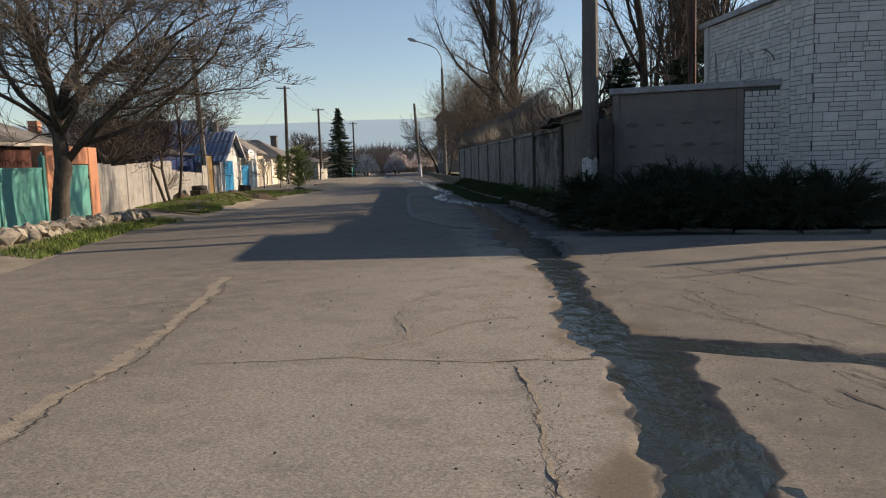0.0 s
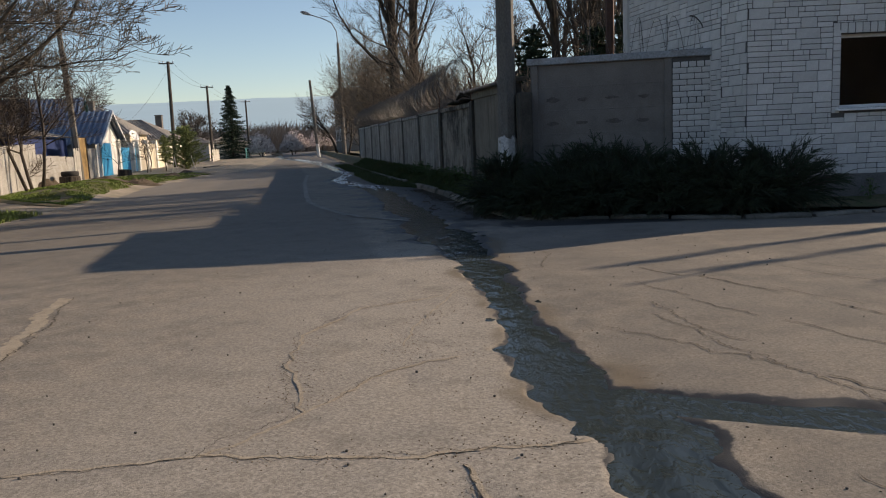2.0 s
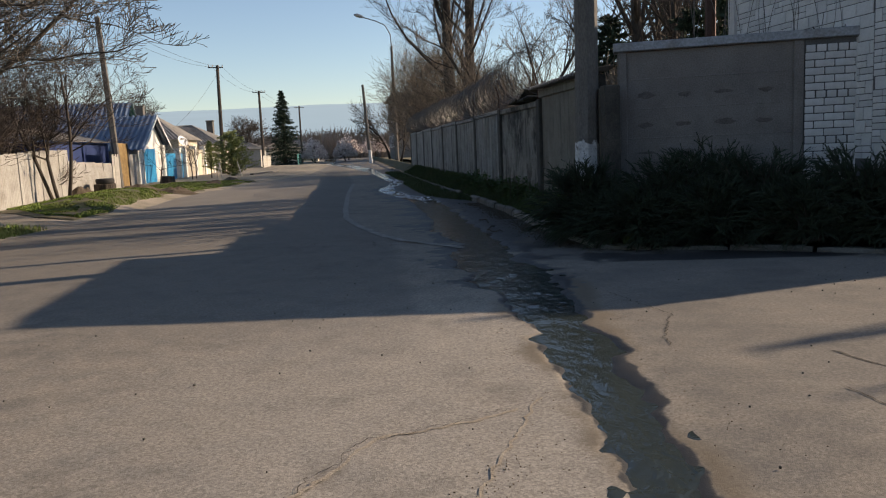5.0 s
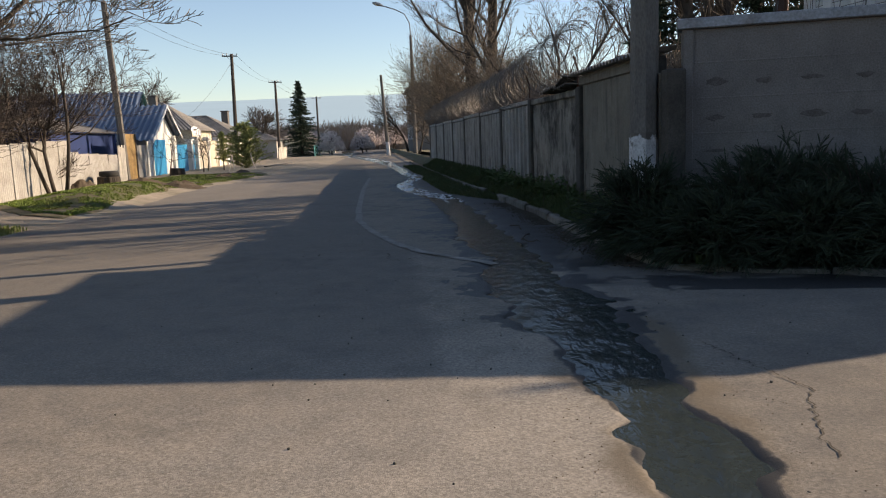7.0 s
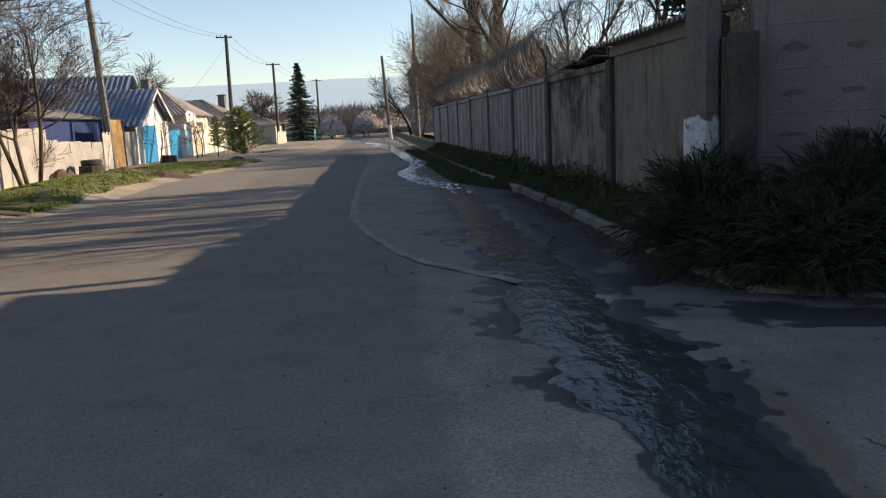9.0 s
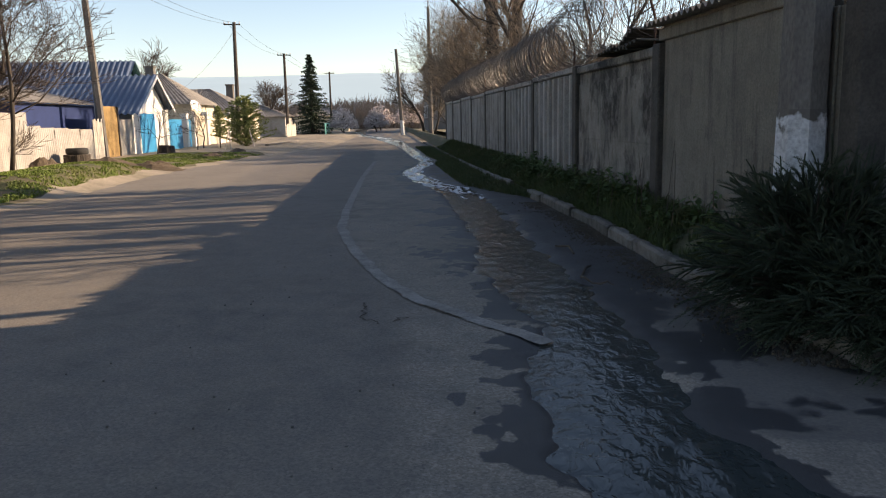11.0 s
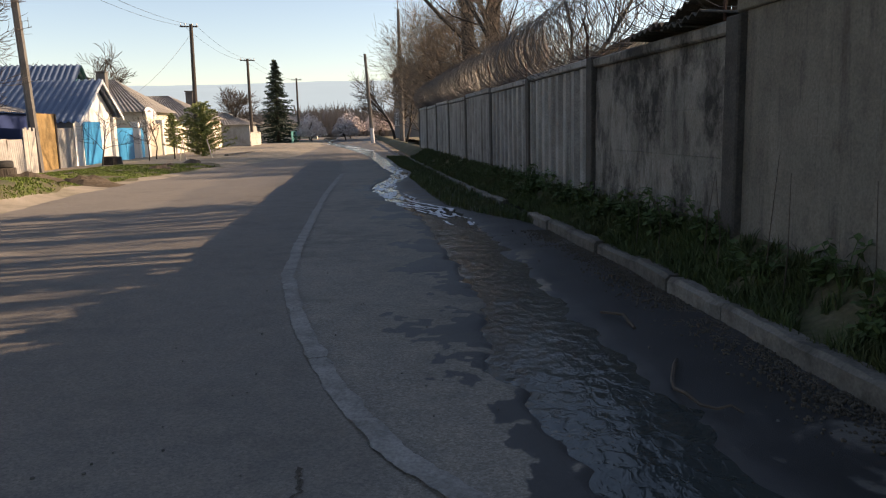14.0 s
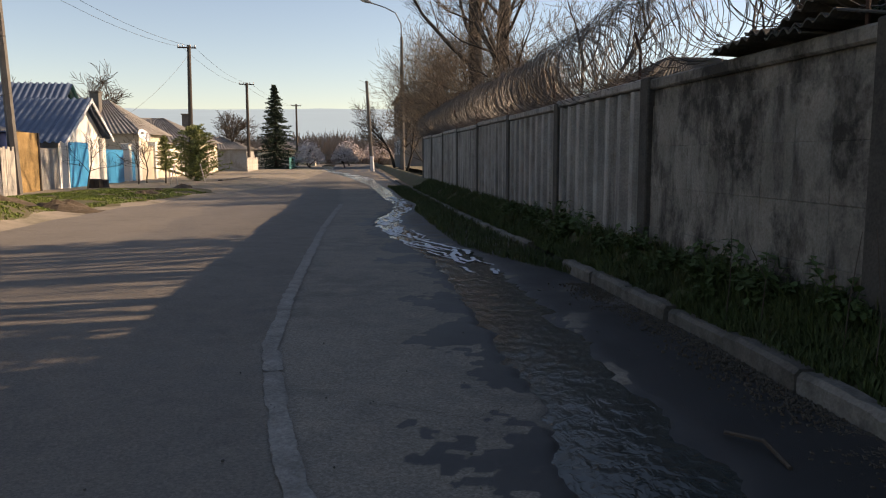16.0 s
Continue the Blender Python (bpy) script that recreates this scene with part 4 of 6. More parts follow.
        b.add([p - d, p + n, p + d, p - n], [(0, 1, 2), (0, 2, 3)])
    tagged(part("barb", b, RAZOR, t), kind="stuff")


def build_grey_wall():
    """The capped wall between fence and building."""
    A, B = (1.27, 17.04), (4.58, 16.62)
    L = math.hypot(B[0] - A[0], B[1] - A[1])
    w = thing("wall_yard", "grey rendered yard wall with a sheet-metal cap", "wall", along(A, B), kind="structure")
    part("panel", Mesh().box((0, 0.02, 0), (L - 0.72, 0.22, 2.72), 0.01), GREYWALL, w)
    part("border_rib", Mesh().box((0.02, -0.02, 0), (0.14, 0.03, 2.716), 0.008), GREYWALL, w)
    part("border_rib", Mesh().box((L - 0.86, -0.02, 0), (L - 0.725, 0.03, 2.716), 0.008), GREYWALL, w)
    # worn casting hollows in rows, chipped along their upper lips; their shade is a flat dark colour
    rnd = random.Random(8)
    for z, n in ((1.20, 3), (1.62, 4), (2.06, 4)):
        for k in range(n):
            x = 0.42 + k * 0.56 + rnd.uniform(-0.03, 0.03)
            hw, hh = rnd.uniform(0.10, 0.15), rnd.uniform(0.025, 0.05)
            d = Mesh()
            rim = [(x + hw * math.cos(a) * rnd.uniform(0.75, 1.15), z + hh * math.sin(a) * rnd.uniform(0.5, 1.3)) for a in np.linspace(0, 2 * math.pi, 14, endpoint=False)]
            d.add([(px, 0.017, pz) for px, pz in rim] + [(x + 0.82 * (px - x), 0.0135, z + 0.82 * (pz - z)) for px, pz in rim], [tuple(range(14, 28))] + [(q, (q + 1) % 14, 14 + (q + 1) % 14, 14 + q) for q in range(14)])
            part("dent", d, GREYDENT, w)
    for z in (0.98, 1.42, 1.86, 2.30):
        part("pour_line", Mesh().box((0.15, 0.0155, z - 0.012), (L - 0.87, 0.03, z + 0.012), 0.006), GREYWALL, w)
    c = Mesh().box((-0.06, -0.06, 2.72), (L + 0.06, 0.30, 2.85), 0.012)
    part("cap", c, CAP, w, "pale sheet-metal wall cap")
    pil = part("pillar", Mesh().box((L - 0.715, 0.0, 0), (L, 0.24, 2.72)), MORTAR, w, "white brick pillar")
    full = data_of("brick", Mesh().box((-0.125, -0.012, -0.033), (0.125, 0.02, 0.033), 0.006), BLOCK)
    half = data_of("brick", Mesh().box((-0.058, -0.012, -0.033), (0.058, 0.02, 0.033), 0.006), BLOCK)
    z, row = 0.75, 0
    while z < 2.68:
        x = L - 0.71
        if row % 6 == 5:
            for k in range(5):
                piece("brick", half, pil, (x + 0.07 + k * 0.142, -0.002, z), (1.05, 1, 1.5))
        else:
            off = (0, 0.13)[row % 2]
            xs = [(x + 0.125, full, 1), (x + 0.387, full, 1), (x + 0.615, full, 0.72)] if not off else [(x + 0.057, half, 1), (x + 0.255, full, 1), (x + 0.517, full, 1), (x + 0.677, half, 0.46)]
            for xx, me, sc in xs:
                piece("brick", me, pil, (xx, -0.002, z), (sc, 1, 1.45))
        z += 0.108
        row += 1
    # wire hanging over the cap
    r = thing("razor_wire", "loose loop of wire hanging over the wall cap", "wire", along(A, B), "coils on the fence")
    lp = Mesh()
    lp.tube([(2.95 + 0.34 * math.cos(a) * 0.8, 0.1 + 0.34 * math.cos(a) * 0.4, 3.08 + 0.38 * math.sin(a)) for a in np.linspace(-2.6, 1.6, 26)], 0.011, 4)
    coil = Mesh().tube([(0.9 + 2.5 * k / 300 + 0.10 * math.sin(k * 0.11), 0.42 + 0.24 * math.cos(k * 0.262), 3.16 + (0.36 + 0.03 * math.sin(k * 0.07)) * math.sin(k * 0.262)) for k in range(300)], 0.0045, 3, cap=False)
    part("coil", coil, RAZOR, r)
    part("loop", lp, RAZOR, r)


def ashlar(length, height, z0, rnd, hole=None):
    """Yields (x, z, w, h) of irregular blocks over a wall face."""
    z = z0
    band = 0.18
    while z < height - 0.05:
        x = rnd.uniform(-0.3, 0)
        while x < length:
            w = rnd.choice((0.22, 0.28, 0.34, 0.42))
            if rnd.random() < 0.42:
                cells = [(x, z, w, band)]
            else:
                a = rnd.choice((0.4, 0.5, 0.6)) * w
                cells = [(x, z, w, band / 2), (x, z + band / 2, a, band / 2), (x + a, z + band / 2, w - a, band / 2)] if rnd.random() < 0.3 else [(x, z, w, band / 2), (x, z + band / 2, w, band / 2)]
            for c in cells:
                x0, x1 = max(c[0], 0), min(c[0] + c[2], length)
                zb, zt = c[1], min(c[1] + c[3], height)
                if x1 - x0 < 0.04 or zt - c[1] < 0.03:
                    continue
                if hole and x1 > hole[0] and x0 < hole[1] and zt > hole[2] and c[1] < hole[3]:
                    if x0 < hole[0] - 0.05:
                        x1 = hole[0]
                    elif x1 > hole[1] + 0.05:
                        x0 = hole[1]
                    elif zb < hole[2] - 0.03:
                        zt = hole[2]
                    elif zt > hole[3] + 0.03:
                        zb = hole[3]
                    else:
                        continue
                yield x0, zb, x1 - x0, zt - zb
            x += w
        z += band


def build_house_white():
    """The white-brick building at the corner, its window and roof edge."""
    A = (4.90, 15.72)
    fx = Vector((1, 0.05, 0)).normalized()
    H = 4.40
    b = thing("white_brick_building", "flat-roofed white silicate-brick building with dark joints", "building", along(A, (A[0] + fx.x, A[1] + fx.y)))
    inv = b.matrix_basis.inverted()
    loc = lambda x, y: inv @ Vector((x, y, 0))
    W = 5.0
    wx0, wx1, wz0, wz1 = 1.60, 2.70, 1.64, 2.90
    front = Mesh()
    for lo, hi in (((0, 0, 0.5), (wx0, 0.32, H)), ((wx1, 0, 0.5), (W, 0.32, H)), ((wx0, 0, 0.5), (wx1, 0.32, wz0)), ((wx0, 0, wz1), (wx1, 0.32, H))):
        front.box(lo, hi)
    fw = part("wall", front, MORTAR, b, "white brick wall with an irregular ashlar bond")
    c1, c2 = loc(4.64, 16.30), loc(3.55, 19.9)
    rear = loc(8.6, 20.9)

    def wall_between(p, q):
        m = Mesh()
        d = (q - p)
        n = Vector((d.y, -d.x, 0)).normalized() * -0.3
        pts = [p, q, q + n, p + n]
        m.add([(v.x, v.y, z) for z in (0.0, H) for v in pts], [(0, 1, 5, 4), (1, 2, 6, 5), (2, 3, 7, 6), (3, 0, 4, 7), (4, 5, 6, 7), (3, 2, 1, 0)])
        return m

    side = part("wall", wall_between(c2, c1), MORTAR, b)
    chamfer = part("wall", wall_between(c1, Vector((0, 0, 0))), MORTAR, b)
    part("wall", wall_between(Vector((W, 0, 0)), Vector((W + 0.4, 4.6, 0))), BLOCK, b)
    part("wall", wall_between(Vector((W + 0.4, 4.6, 0)), c2), BLOCK, b)
    # set-back wing, out of view, added to cast the shadow edge on the forecourt
    part("wing", Mesh().box((W + 0.3, 1.15, 0), (W + 6, 5.0, H - 0.1), 0.02), BLOCK, b)
    part("plinth", Mesh().box((0.02, -0.03, 0), (W + 0.02, 0.32, 0.5), 0.01), PLINTH, b, "dark rendered plinth")
    roof = Mesh()
    ring = [Vector((-0.1, -0.06, 0)), Vector((W + 0.15, 0.2, 0)), Vector((W + 0.5, 4.7, 0)), c2 + Vector((-0.12, 0.1, 0)), c1 + Vector((-0.13, -0.02, 0))]
    roof.add([(v.x, v.y, z) for z in (H, H + 0.12) for v in ring], [tuple(range(5))[::-1], tuple(range(5, 10))] + [(i, (i + 1) % 5, 5 + (i + 1) % 5, 5 + i) for i in range(5)])
    part("roof", roof, CAP, b, "flat roof with a thin metal edge")
    rnd = random.Random(12)
    cache = {}

    def block(w, h):
        key = (round(w, 2), round(h, 2))
        if key not in cache:
            ww, hh = key[0] - 0.010, key[1] - 0.010
            cache[key] = data_of("brick", Mesh().box((0.005, -0.011, 0.005), (0.005 + ww, 0.01, 0.005 + hh), 0.005), BLOCK)
        return cache[key]

    near = []
    for x, z, w, h in ashlar(W, H, 0.5, rnd, (wx0 - 0.14, wx1 + 0.14, wz0 - 0.085, wz1 + 0.18)):
        near.append((x, z, w, h))
    for x, z, w, h in near:
        piece("brick", block(w, h), fw, (x, -0.001, z))
    for k in range(11):
        x = wx0 - 0.14 + k * 0.126
        piece("brick", block(0.125, 0.18), fw, (x, -0.006, wz1))
    for s in (wx0 - 0.14, wx1 + 0.005):
        for k in range(12):
            piece("brick", block(0.135, 0.115), fw, (s, -0.006, wz0 - 0.08 + k * 0.117 + 0.0))
    for wall, p, q in ((side, c2, c1), (chamfer, c1, Vector((0, 0, 0)))):
        d = q - p
        ang = math.atan2(d.y, d.x)
        for x, z, w, h in ashlar(d.length, H, 0.5 if wall is chamfer else 1.0, rnd):
            at = p + d.normalized() * x
            piece("brick", block(w, h), wall, (at.x, at.y, z), None, ang)
    # window: frame, panes, sill, dim room behind
    win = part("window", Mesh().box((wx0, 0.14, wz0), (wx0 + 0.06, 0.21, wz1), 0.006).box((wx1 - 0.06, 0.14, wz0), (wx1, 0.21, wz1), 0.006).box((wx0 + 0.06, 0.14, wz0), (wx1 - 0.06, 0.21, wz0 + 0.06), 0.006).box((wx0 + 0.06, 0.14, wz1 - 0.06), (wx1 - 0.06, 0.21, wz1), 0.006), PVC, b, "white plastic window with dark reflecting glass")
    pane = part("pane", Mesh().box((wx0 + 0.06, 0.165, wz0 + 0.06), (wx1 - 0.06, 0.185, wz1 - 0.06)), GLASS, win)
    part("sill", Mesh().box((wx0 - 0.08, -0.10, wz0 - 0.045), (wx1 + 0.06, 0.15, wz0 - 0.005), 0.008), PVC, win, "white metal window sill")
    room = Mesh()
    room.sheet((wx0 - 0.6, 1.6, 0.9), (2.4, 0, 0), (0, 0, 2.6), 1, 1)
    room.box((wx0 - 0.6, 0.33, 0.85), (wx1 + 0.6, 1.6, 0.9)).box((wx0 - 0.6, 0.33, 3.4), (wx1 + 0.6, 1.6, 3.45)).box((wx0 - 0.65, 0.33, 0.9), (wx0 - 0.6, 1.6, 3.4)).box((wx1 + 0.6, 0.33, 0.9), (wx1 + 0.65, 1.6, 3.4))
    part("room_lining", room, DARK_ROOM, b)


# ---- poles and wires ----
def concrete_pole(x, y, height, r0, r1, label, white=0.0, lean=(0, 0), sides=8):
    t = thing("utility_pole", label, "utility pole", pose(x, y, 0))
    n = 8
    part("shaft", Mesh().tube([(lean[0] * k / n, lean[1] * k / n, -0.2 + (height + 0.2) * k / n) for k in range(n + 1)], [r0 + (r1 - r0) * k / n for k in range(n + 1)], sides), POLE_CONC if sides < 10 else TIMBER, t)
    if white:
        m = Mesh().tube([(lean[0] * z / height, lean[1] * z / height, z) for z in (-0.1, white * 0.5, white * 0.93, white)], [(r0 + (r1 - r0) * (z + 0.2) / (height + 0.2)) * 1.03 for z in (0, white * 0.5, white * 0.93, white)], sides)
        part("whitewashed_base", m, WHITEWASH, t, "flaking whitewashed base")
    return t


def crossarm(t, height, width, ang):
    m = Mesh()
    c, s = math.cos(ang), math.sin(ang)
    m.tube([(-width / 2 * c, -width / 2 * s, height), (width / 2 * c, width / 2 * s, height)], 0.045, 4)
    arm = part("crossarm", m, TIMBER, t)
    for k in (-0.45, -0.2, 0.2, 0.45):
        part("insulator", Mesh().tube([(k * width * c, k * width * s, height + 0.04), (k * width * c, k * width * s, height + 0.12), (k * width * c, k * width * s, height + 0.2)], [0.02, 0.045, 0.03], 6), PVC, arm)


def cable(p, q, sag, r=0.008):
    p, q = Vector(p), Vector(q)
    pts = [p.lerp(q, k / 14) - Vector((0, 0, sag * 4 * (k / 14) * (1 - k / 14))) for k in range(15)]
    tagged(part("cable", Mesh().tube(pts, r, 4), WIRE), "thin overhead power cable between poles", "cable", "overhead cables")


def street_lamp(x, y, height):
    t = thing("street_lamp", "tall grey street lamp with a curved arm", "street lamp", pose(x, y, 0))
    part("post", Mesh().tube([(0, 0, -0.2), (0, 0, height * 0.4), (0, 0, height - 0.1)], [0.24, 0.19, 0.12], 10), POLE_CONC, t)
    part("arm", Mesh().tube([(0, 0, height - 0.2), (-0.05, 0, height + 1.0), (-0.5, -0.1, height + 1.9), (-1.4, -0.2, height + 2.35), (-2.6, -0.35, height + 2.75)], 0.06, 6), LAMP_GREY, t)
    head = Mesh().tube([(-2.5, -0.33, height + 2.72), (-2.8, -0.36, height + 2.85), (-3.2, -0.42, height + 2.98), (-3.5, -0.46, height + 3.05)], [0.06, 0.16, 0.19, 0.08], 8)
    part("lamp_head", head, LAMP_GREY, t)


# ---- plants ----
def grow(meshes, p, d, length, radius, level, top, rnd, spec):
    """One branch with its children; meshes[0] wood, meshes[1] twigs."""
    seg = 5 if level == 0 else 4 if level < 3 else 3
    pts, rad = [p.copy()], [radius]
    dirn = d.normalized()
    for k in range(seg):
        dirn = (dirn + Vector((rnd.gauss(0, 1), rnd.gauss(0, 1), rnd.gauss(0, 0.7))) * spec["wobble"] + Vector((0, 0, spec["up"] * (1 if level else 0.3)))).normalized()
        pts.append(pts[-1] + dirn * (length / seg))
        rad.append(max(radius * (1 - (k + 1) / seg * (0.45 if level == 0 else 0.72)), spec["thin"]))
    sides = 9 if level == 0 else 6 if level == 1 else 4 if level == 2 else 3
    meshes[0 if level <= spec["wood"] else 1].tube(pts, rad, sides, cap=level < 2)
    if level >= top:
        return
    n = spec["kids"][level]
    for k in range(n):
        u = spec["from"][min(level, 2)] + (1 - spec["from"][min(level, 2)]) * (k + rnd.random()) / n
        u = min(u, 0.999)
        i = int(u * seg)
        at = pts[i].lerp(pts[i + 1], u * seg - i)
        axis = (pts[i + 1] - pts[i]).normalized()
        side = axis.cross(Vector((rnd.gauss(0, 1), rnd.gauss(0, 1), rnd.gauss(0, 1)))).normalized()
        ang = radians(rnd.uniform(*spec["angle"]))
        nd = axis * math.cos(ang) + side * math.sin(ang)
        if nd.z < -0.25:
            nd.z *= -0.3
        grow(meshes, at, nd, length * rnd.uniform(*spec["ratio"]) * (1.1 - 0.45 * u), max(rad[min(i + 1, seg)] * rnd.uniform(0.45, 0.7) * spec.get("slim", 1.0), spec["thin"]), level + 1, top, rnd, spec)


SPEC = dict(wobble=0.16, up=0.05, kids=(5, 6, 6, 5, 4), angle=(28, 62), ratio=(0.5, 0.8), wood=2, thin=0.004)
SPEC["from"] = (0.35, 0.2, 0.15)


def bare_tree(name, label, x, y, z, height, radius, seed, top=4, spec=None, lean=(0, 0), wood=BARK, twig=TWIG, group="", category="tree"):
    s = dict(SPEC)
    s.update(spec or {})
    rnd = random.Random(seed)
    t = thing(name, label, category, pose(x, y, z), group)
    ms = (Mesh(), Mesh())
    grow(ms, Vector((0, 0, -0.15)), Vector((lean[0], lean[1], 1)), height, radius, 0, top, rnd, s)
    part("trunk", ms[0], wood, t, smooth=True)
    part("crown", ms[1], twig, t)
    return t


def walnut():
    """The spreading bare tree by the teal gates: a short leaning trunk, heavy limbs to both sides."""
    rnd = random.Random(41)
    t = thing("walnut_tree", "bare spreading tree with a thick grey trunk among stones", "tree", pose(-12.2, 17.1, 0.05))
    wood, twigs = Mesh(), Mesh()
    spec = dict(SPEC, wobble=0.20, up=0.05, kids=(0, 7, 6, 5, 5), angle=(25, 75), ratio=(0.42, 0.72), wood=2, thin=0.006)
    spec["from"] = (0.3, 0.25, 0.12)
    trunk = [Vector(p) for p in ((0, 0, -0.2), (0.05, 0, 0.3), (0.12, 0, 1.0), (0.25, 0, 1.55), (0.2, 0, 2.3), (0.15, 0.05, 2.9))]
    wood.tube(trunk, [0.30, 0.235, 0.20, 0.21, 0.165, 0.15], 10)
    limbs = (
        ((0.25, 0, 1.6), (0.85, 0.25, 0.75), 4.6, 0.13), ((0.16, 0.05, 2.85), (0.25, 0.4, 1.0), 4.2, 0.12), ((0.16, 0.05, 2.8), (-0.7, 0.3, 0.9), 4.4, 0.11),
        ((0.2, 0, 2.3), (0.9, -0.25, 0.75), 4.4, 0.10), ((0.18, 0, 2.5), (-0.6, -0.6, 0.7), 3.8, 0.09), ((0.16, 0.05, 2.9), (0.1, -0.3, 1.1), 4.2, 0.11),
        ((0.75, 0.15, 2.1), (1.0, 0.6, 0.42), 5.4, 0.10), ((0.2, 0, 2.0), (-0.8, 0.7, 0.6), 3.6, 0.08), ((0.16, 0.05, 2.9), (0.7, 0.9, 0.9), 4.2, 0.09),
    )
    extra = (((0.1, 0, 2.6), (-1.0, 0.1, 0.55), 4.4, 0.10), ((0.16, 0.05, 2.9), (-0.35, -0.1, 1.0), 4.6, 0.11), ((0.2, 0, 2.4), (0.5, -0.8, 0.8), 4.0, 0.10), ((0.2, 0, 2.7), (0.9, 0.5, 1.0), 4.6, 0.11), ((0.6, 0.1, 2.0), (1.0, -0.1, 0.6), 4.8, 0.10), ((0.16, 0.05, 2.9), (-0.5, 0.5, 0.8), 4.6, 0.11), ((0.16, 0, 2.7), (0.2, 0.6, 0.7), 4.2, 0.10))
    for p, d, L, r in limbs + extra:
        grow((wood, twigs), Vector(p), Vector(d), L, r * 0.8, 1, 5 if r > 0.095 else 4, rnd, spec)
    part("trunk", wood, WALNUT_BARK, t, smooth=True)
    part("crown", twigs, WALNUT_TWIG, t)


def juniper(x, y, z, w, d, h, seed):
    """A spreading juniper: arching sprays of short scale-like needles."""
    rnd = random.Random(seed)
    t = thing("juniper_bush", "dense dark green spreading juniper bush behind the kerb", "bush", pose(x, y, z), "junipers in the bed")
    wood, leaf = Mesh(), Mesh()
    for k in range(165):
        a = rnd.uniform(0, 2 * math.pi)
        reach = rnd.uniform(0.25, 1.0) if k < 115 else rnd.uniform(0.55, 1.05)
        tip = Vector((math.cos(a) * w * reach, math.sin(a) * d * reach, h * (1.15 - 0.75 * reach ** 1.6) * rnd.uniform(0.75, 1.1)))
        if k >= 115:
            tip.z = h * rnd.uniform(0.02, 0.35)
        root = Vector((rnd.gauss(0, 0.1), rnd.gauss(0, 0.1), 0))
        mid = root.lerp(tip, 0.5) + Vector((0, 0, h * 0.22))
        path = [root * (1 - u) ** 2 + mid * 2 * u * (1 - u) + tip * u * u for u in (0, 0.2, 0.4, 0.6, 0.8, 1.0)]
        wood.tube(path, [0.018, 0.015, 0.012, 0.009, 0.006, 0.003], 4, cap=False)
        for s in range(30):
            u = rnd.uniform(0.2, 1.0)
            i = min(int(u * 5), 4)
            at = path[i].lerp(path[i + 1], u * 5 - i)
            ax = (path[i + 1] - path[i]).normalized()
            dirn = (ax * 1.1 + Vector((rnd.gauss(0, 0.42), rnd.gauss(0, 0.42), rnd.gauss(0.05, 0.28)))).normalized()
            L = rnd.uniform(0.12, 0.30)
            n = dirn.cross(Vector((rnd.gauss(0, 1), rnd.gauss(0, 1), rnd.gauss(0, 1)))).normalized()
            up = dirn.cross(n) * 0.0055
            o = len(leaf.v)
            for q in range(18):
                b = at + dirn * (L * q / 18) + Vector((0, 0, -0.25 * L * (q / 18) ** 2))
                e = b + (dirn * 0.9 + (n if q % 2 else -n) * 0.42) * (0.05 - 0.0016 * q)
                leaf.v += [(b.x - up.x, b.y - up.y, b.z - up.z), (b.x + up.x, b.y + up.y, b.z + up.z), (e.x, e.y, e.z)]
                leaf.f.append((o + 3 * q, o + 3 * q + 1, o + 3 * q + 2))
    part("stem", wood, BARK, t)
    part("foliage", leaf, JUNIPER, t)


def conifer(name, label, x, y, height, spread, material, seed, tiers, droop, trunk_r, bare=0.06, density=1.0, full=0.8):
    rnd = random.Random(seed)
    t = thing(name, label, "tree", pose(x, y, 0.05))
    part("trunk", Mesh().tube([(0, 0, -0.2), (0.02, 0, height * 0.5), (0, 0, height)], [trunk_r, trunk_r * 0.6, 0.01], 7), BARK, t)
    leaf = Mesh()
    for k in range(tiers):
        u = bare + (1 - bare) * k / tiers
        R = spread * (1 - u) ** full * rnd.uniform(0.75, 1.15) + 0.06
        n = 7 if u < 0.7 else 5
        for b in range(n):
            a = 2 * math.pi * (b + rnd.random()) / n
            L = R * rnd.uniform(0.7, 1.15)
            out = Vector((math.cos(a), math.sin(a), 0))
            base = Vector((0, 0, height * (u + rnd.uniform(-0.02, 0.02))))
            for s in range(int(9 * density)):
                v = (s + rnd.random()) / (9 * density)
                at = base + out * (L * v) + Vector((0, 0, -droop * L * v + 0.35 * droop * L * v * v))
                for q in range(5):
                    dn = (out * rnd.uniform(0.1, 0.9) + Vector((rnd.gauss(0, 0.6), rnd.gauss(0, 0.6), rnd.gauss(0.1, 0.45)))).normalized()
                    ln = rnd.uniform(0.10, 0.22) * (0.6 + spread * 0.28)
                    sd = dn.cross(Vector((rnd.gauss(0, 1), rnd.gauss(0, 1), rnd.gauss(0, 1)))).normalized() * ln * 0.16
                    leaf.add([at - sd, at + sd, at + dn * ln], [(0, 1, 2)])
    part("foliage", leaf, material, t)
    return t


def blossom_tree(x, y, height, seed, material=BLOSSOM, label="fruit tree in pale blossom at the roadside"):
    t = bare_tree("blossom_tree", label, x, y, -0.1, height * 0.5, 0.10, seed, 3, dict(kids=(7, 6, 5), angle=(25, 60), ratio=(0.6, 0.9), thin=0.02), group="blossoming trees")
    rnd = random.Random(seed + 1)
    m = Mesh()
    for _ in range(1500):
        a, r = rnd.uniform(0, 6.283), height * 0.55 * math.sqrt(rnd.random())
        z = height * (0.28 + 0.72 * rnd.random() * (1 - (r / (height * 0.6)) ** 2)) + 0.25 * wob(a * 2, r, 1.0, seed)
        p = Vector((r * math.cos(a), r * math.sin(a), z))
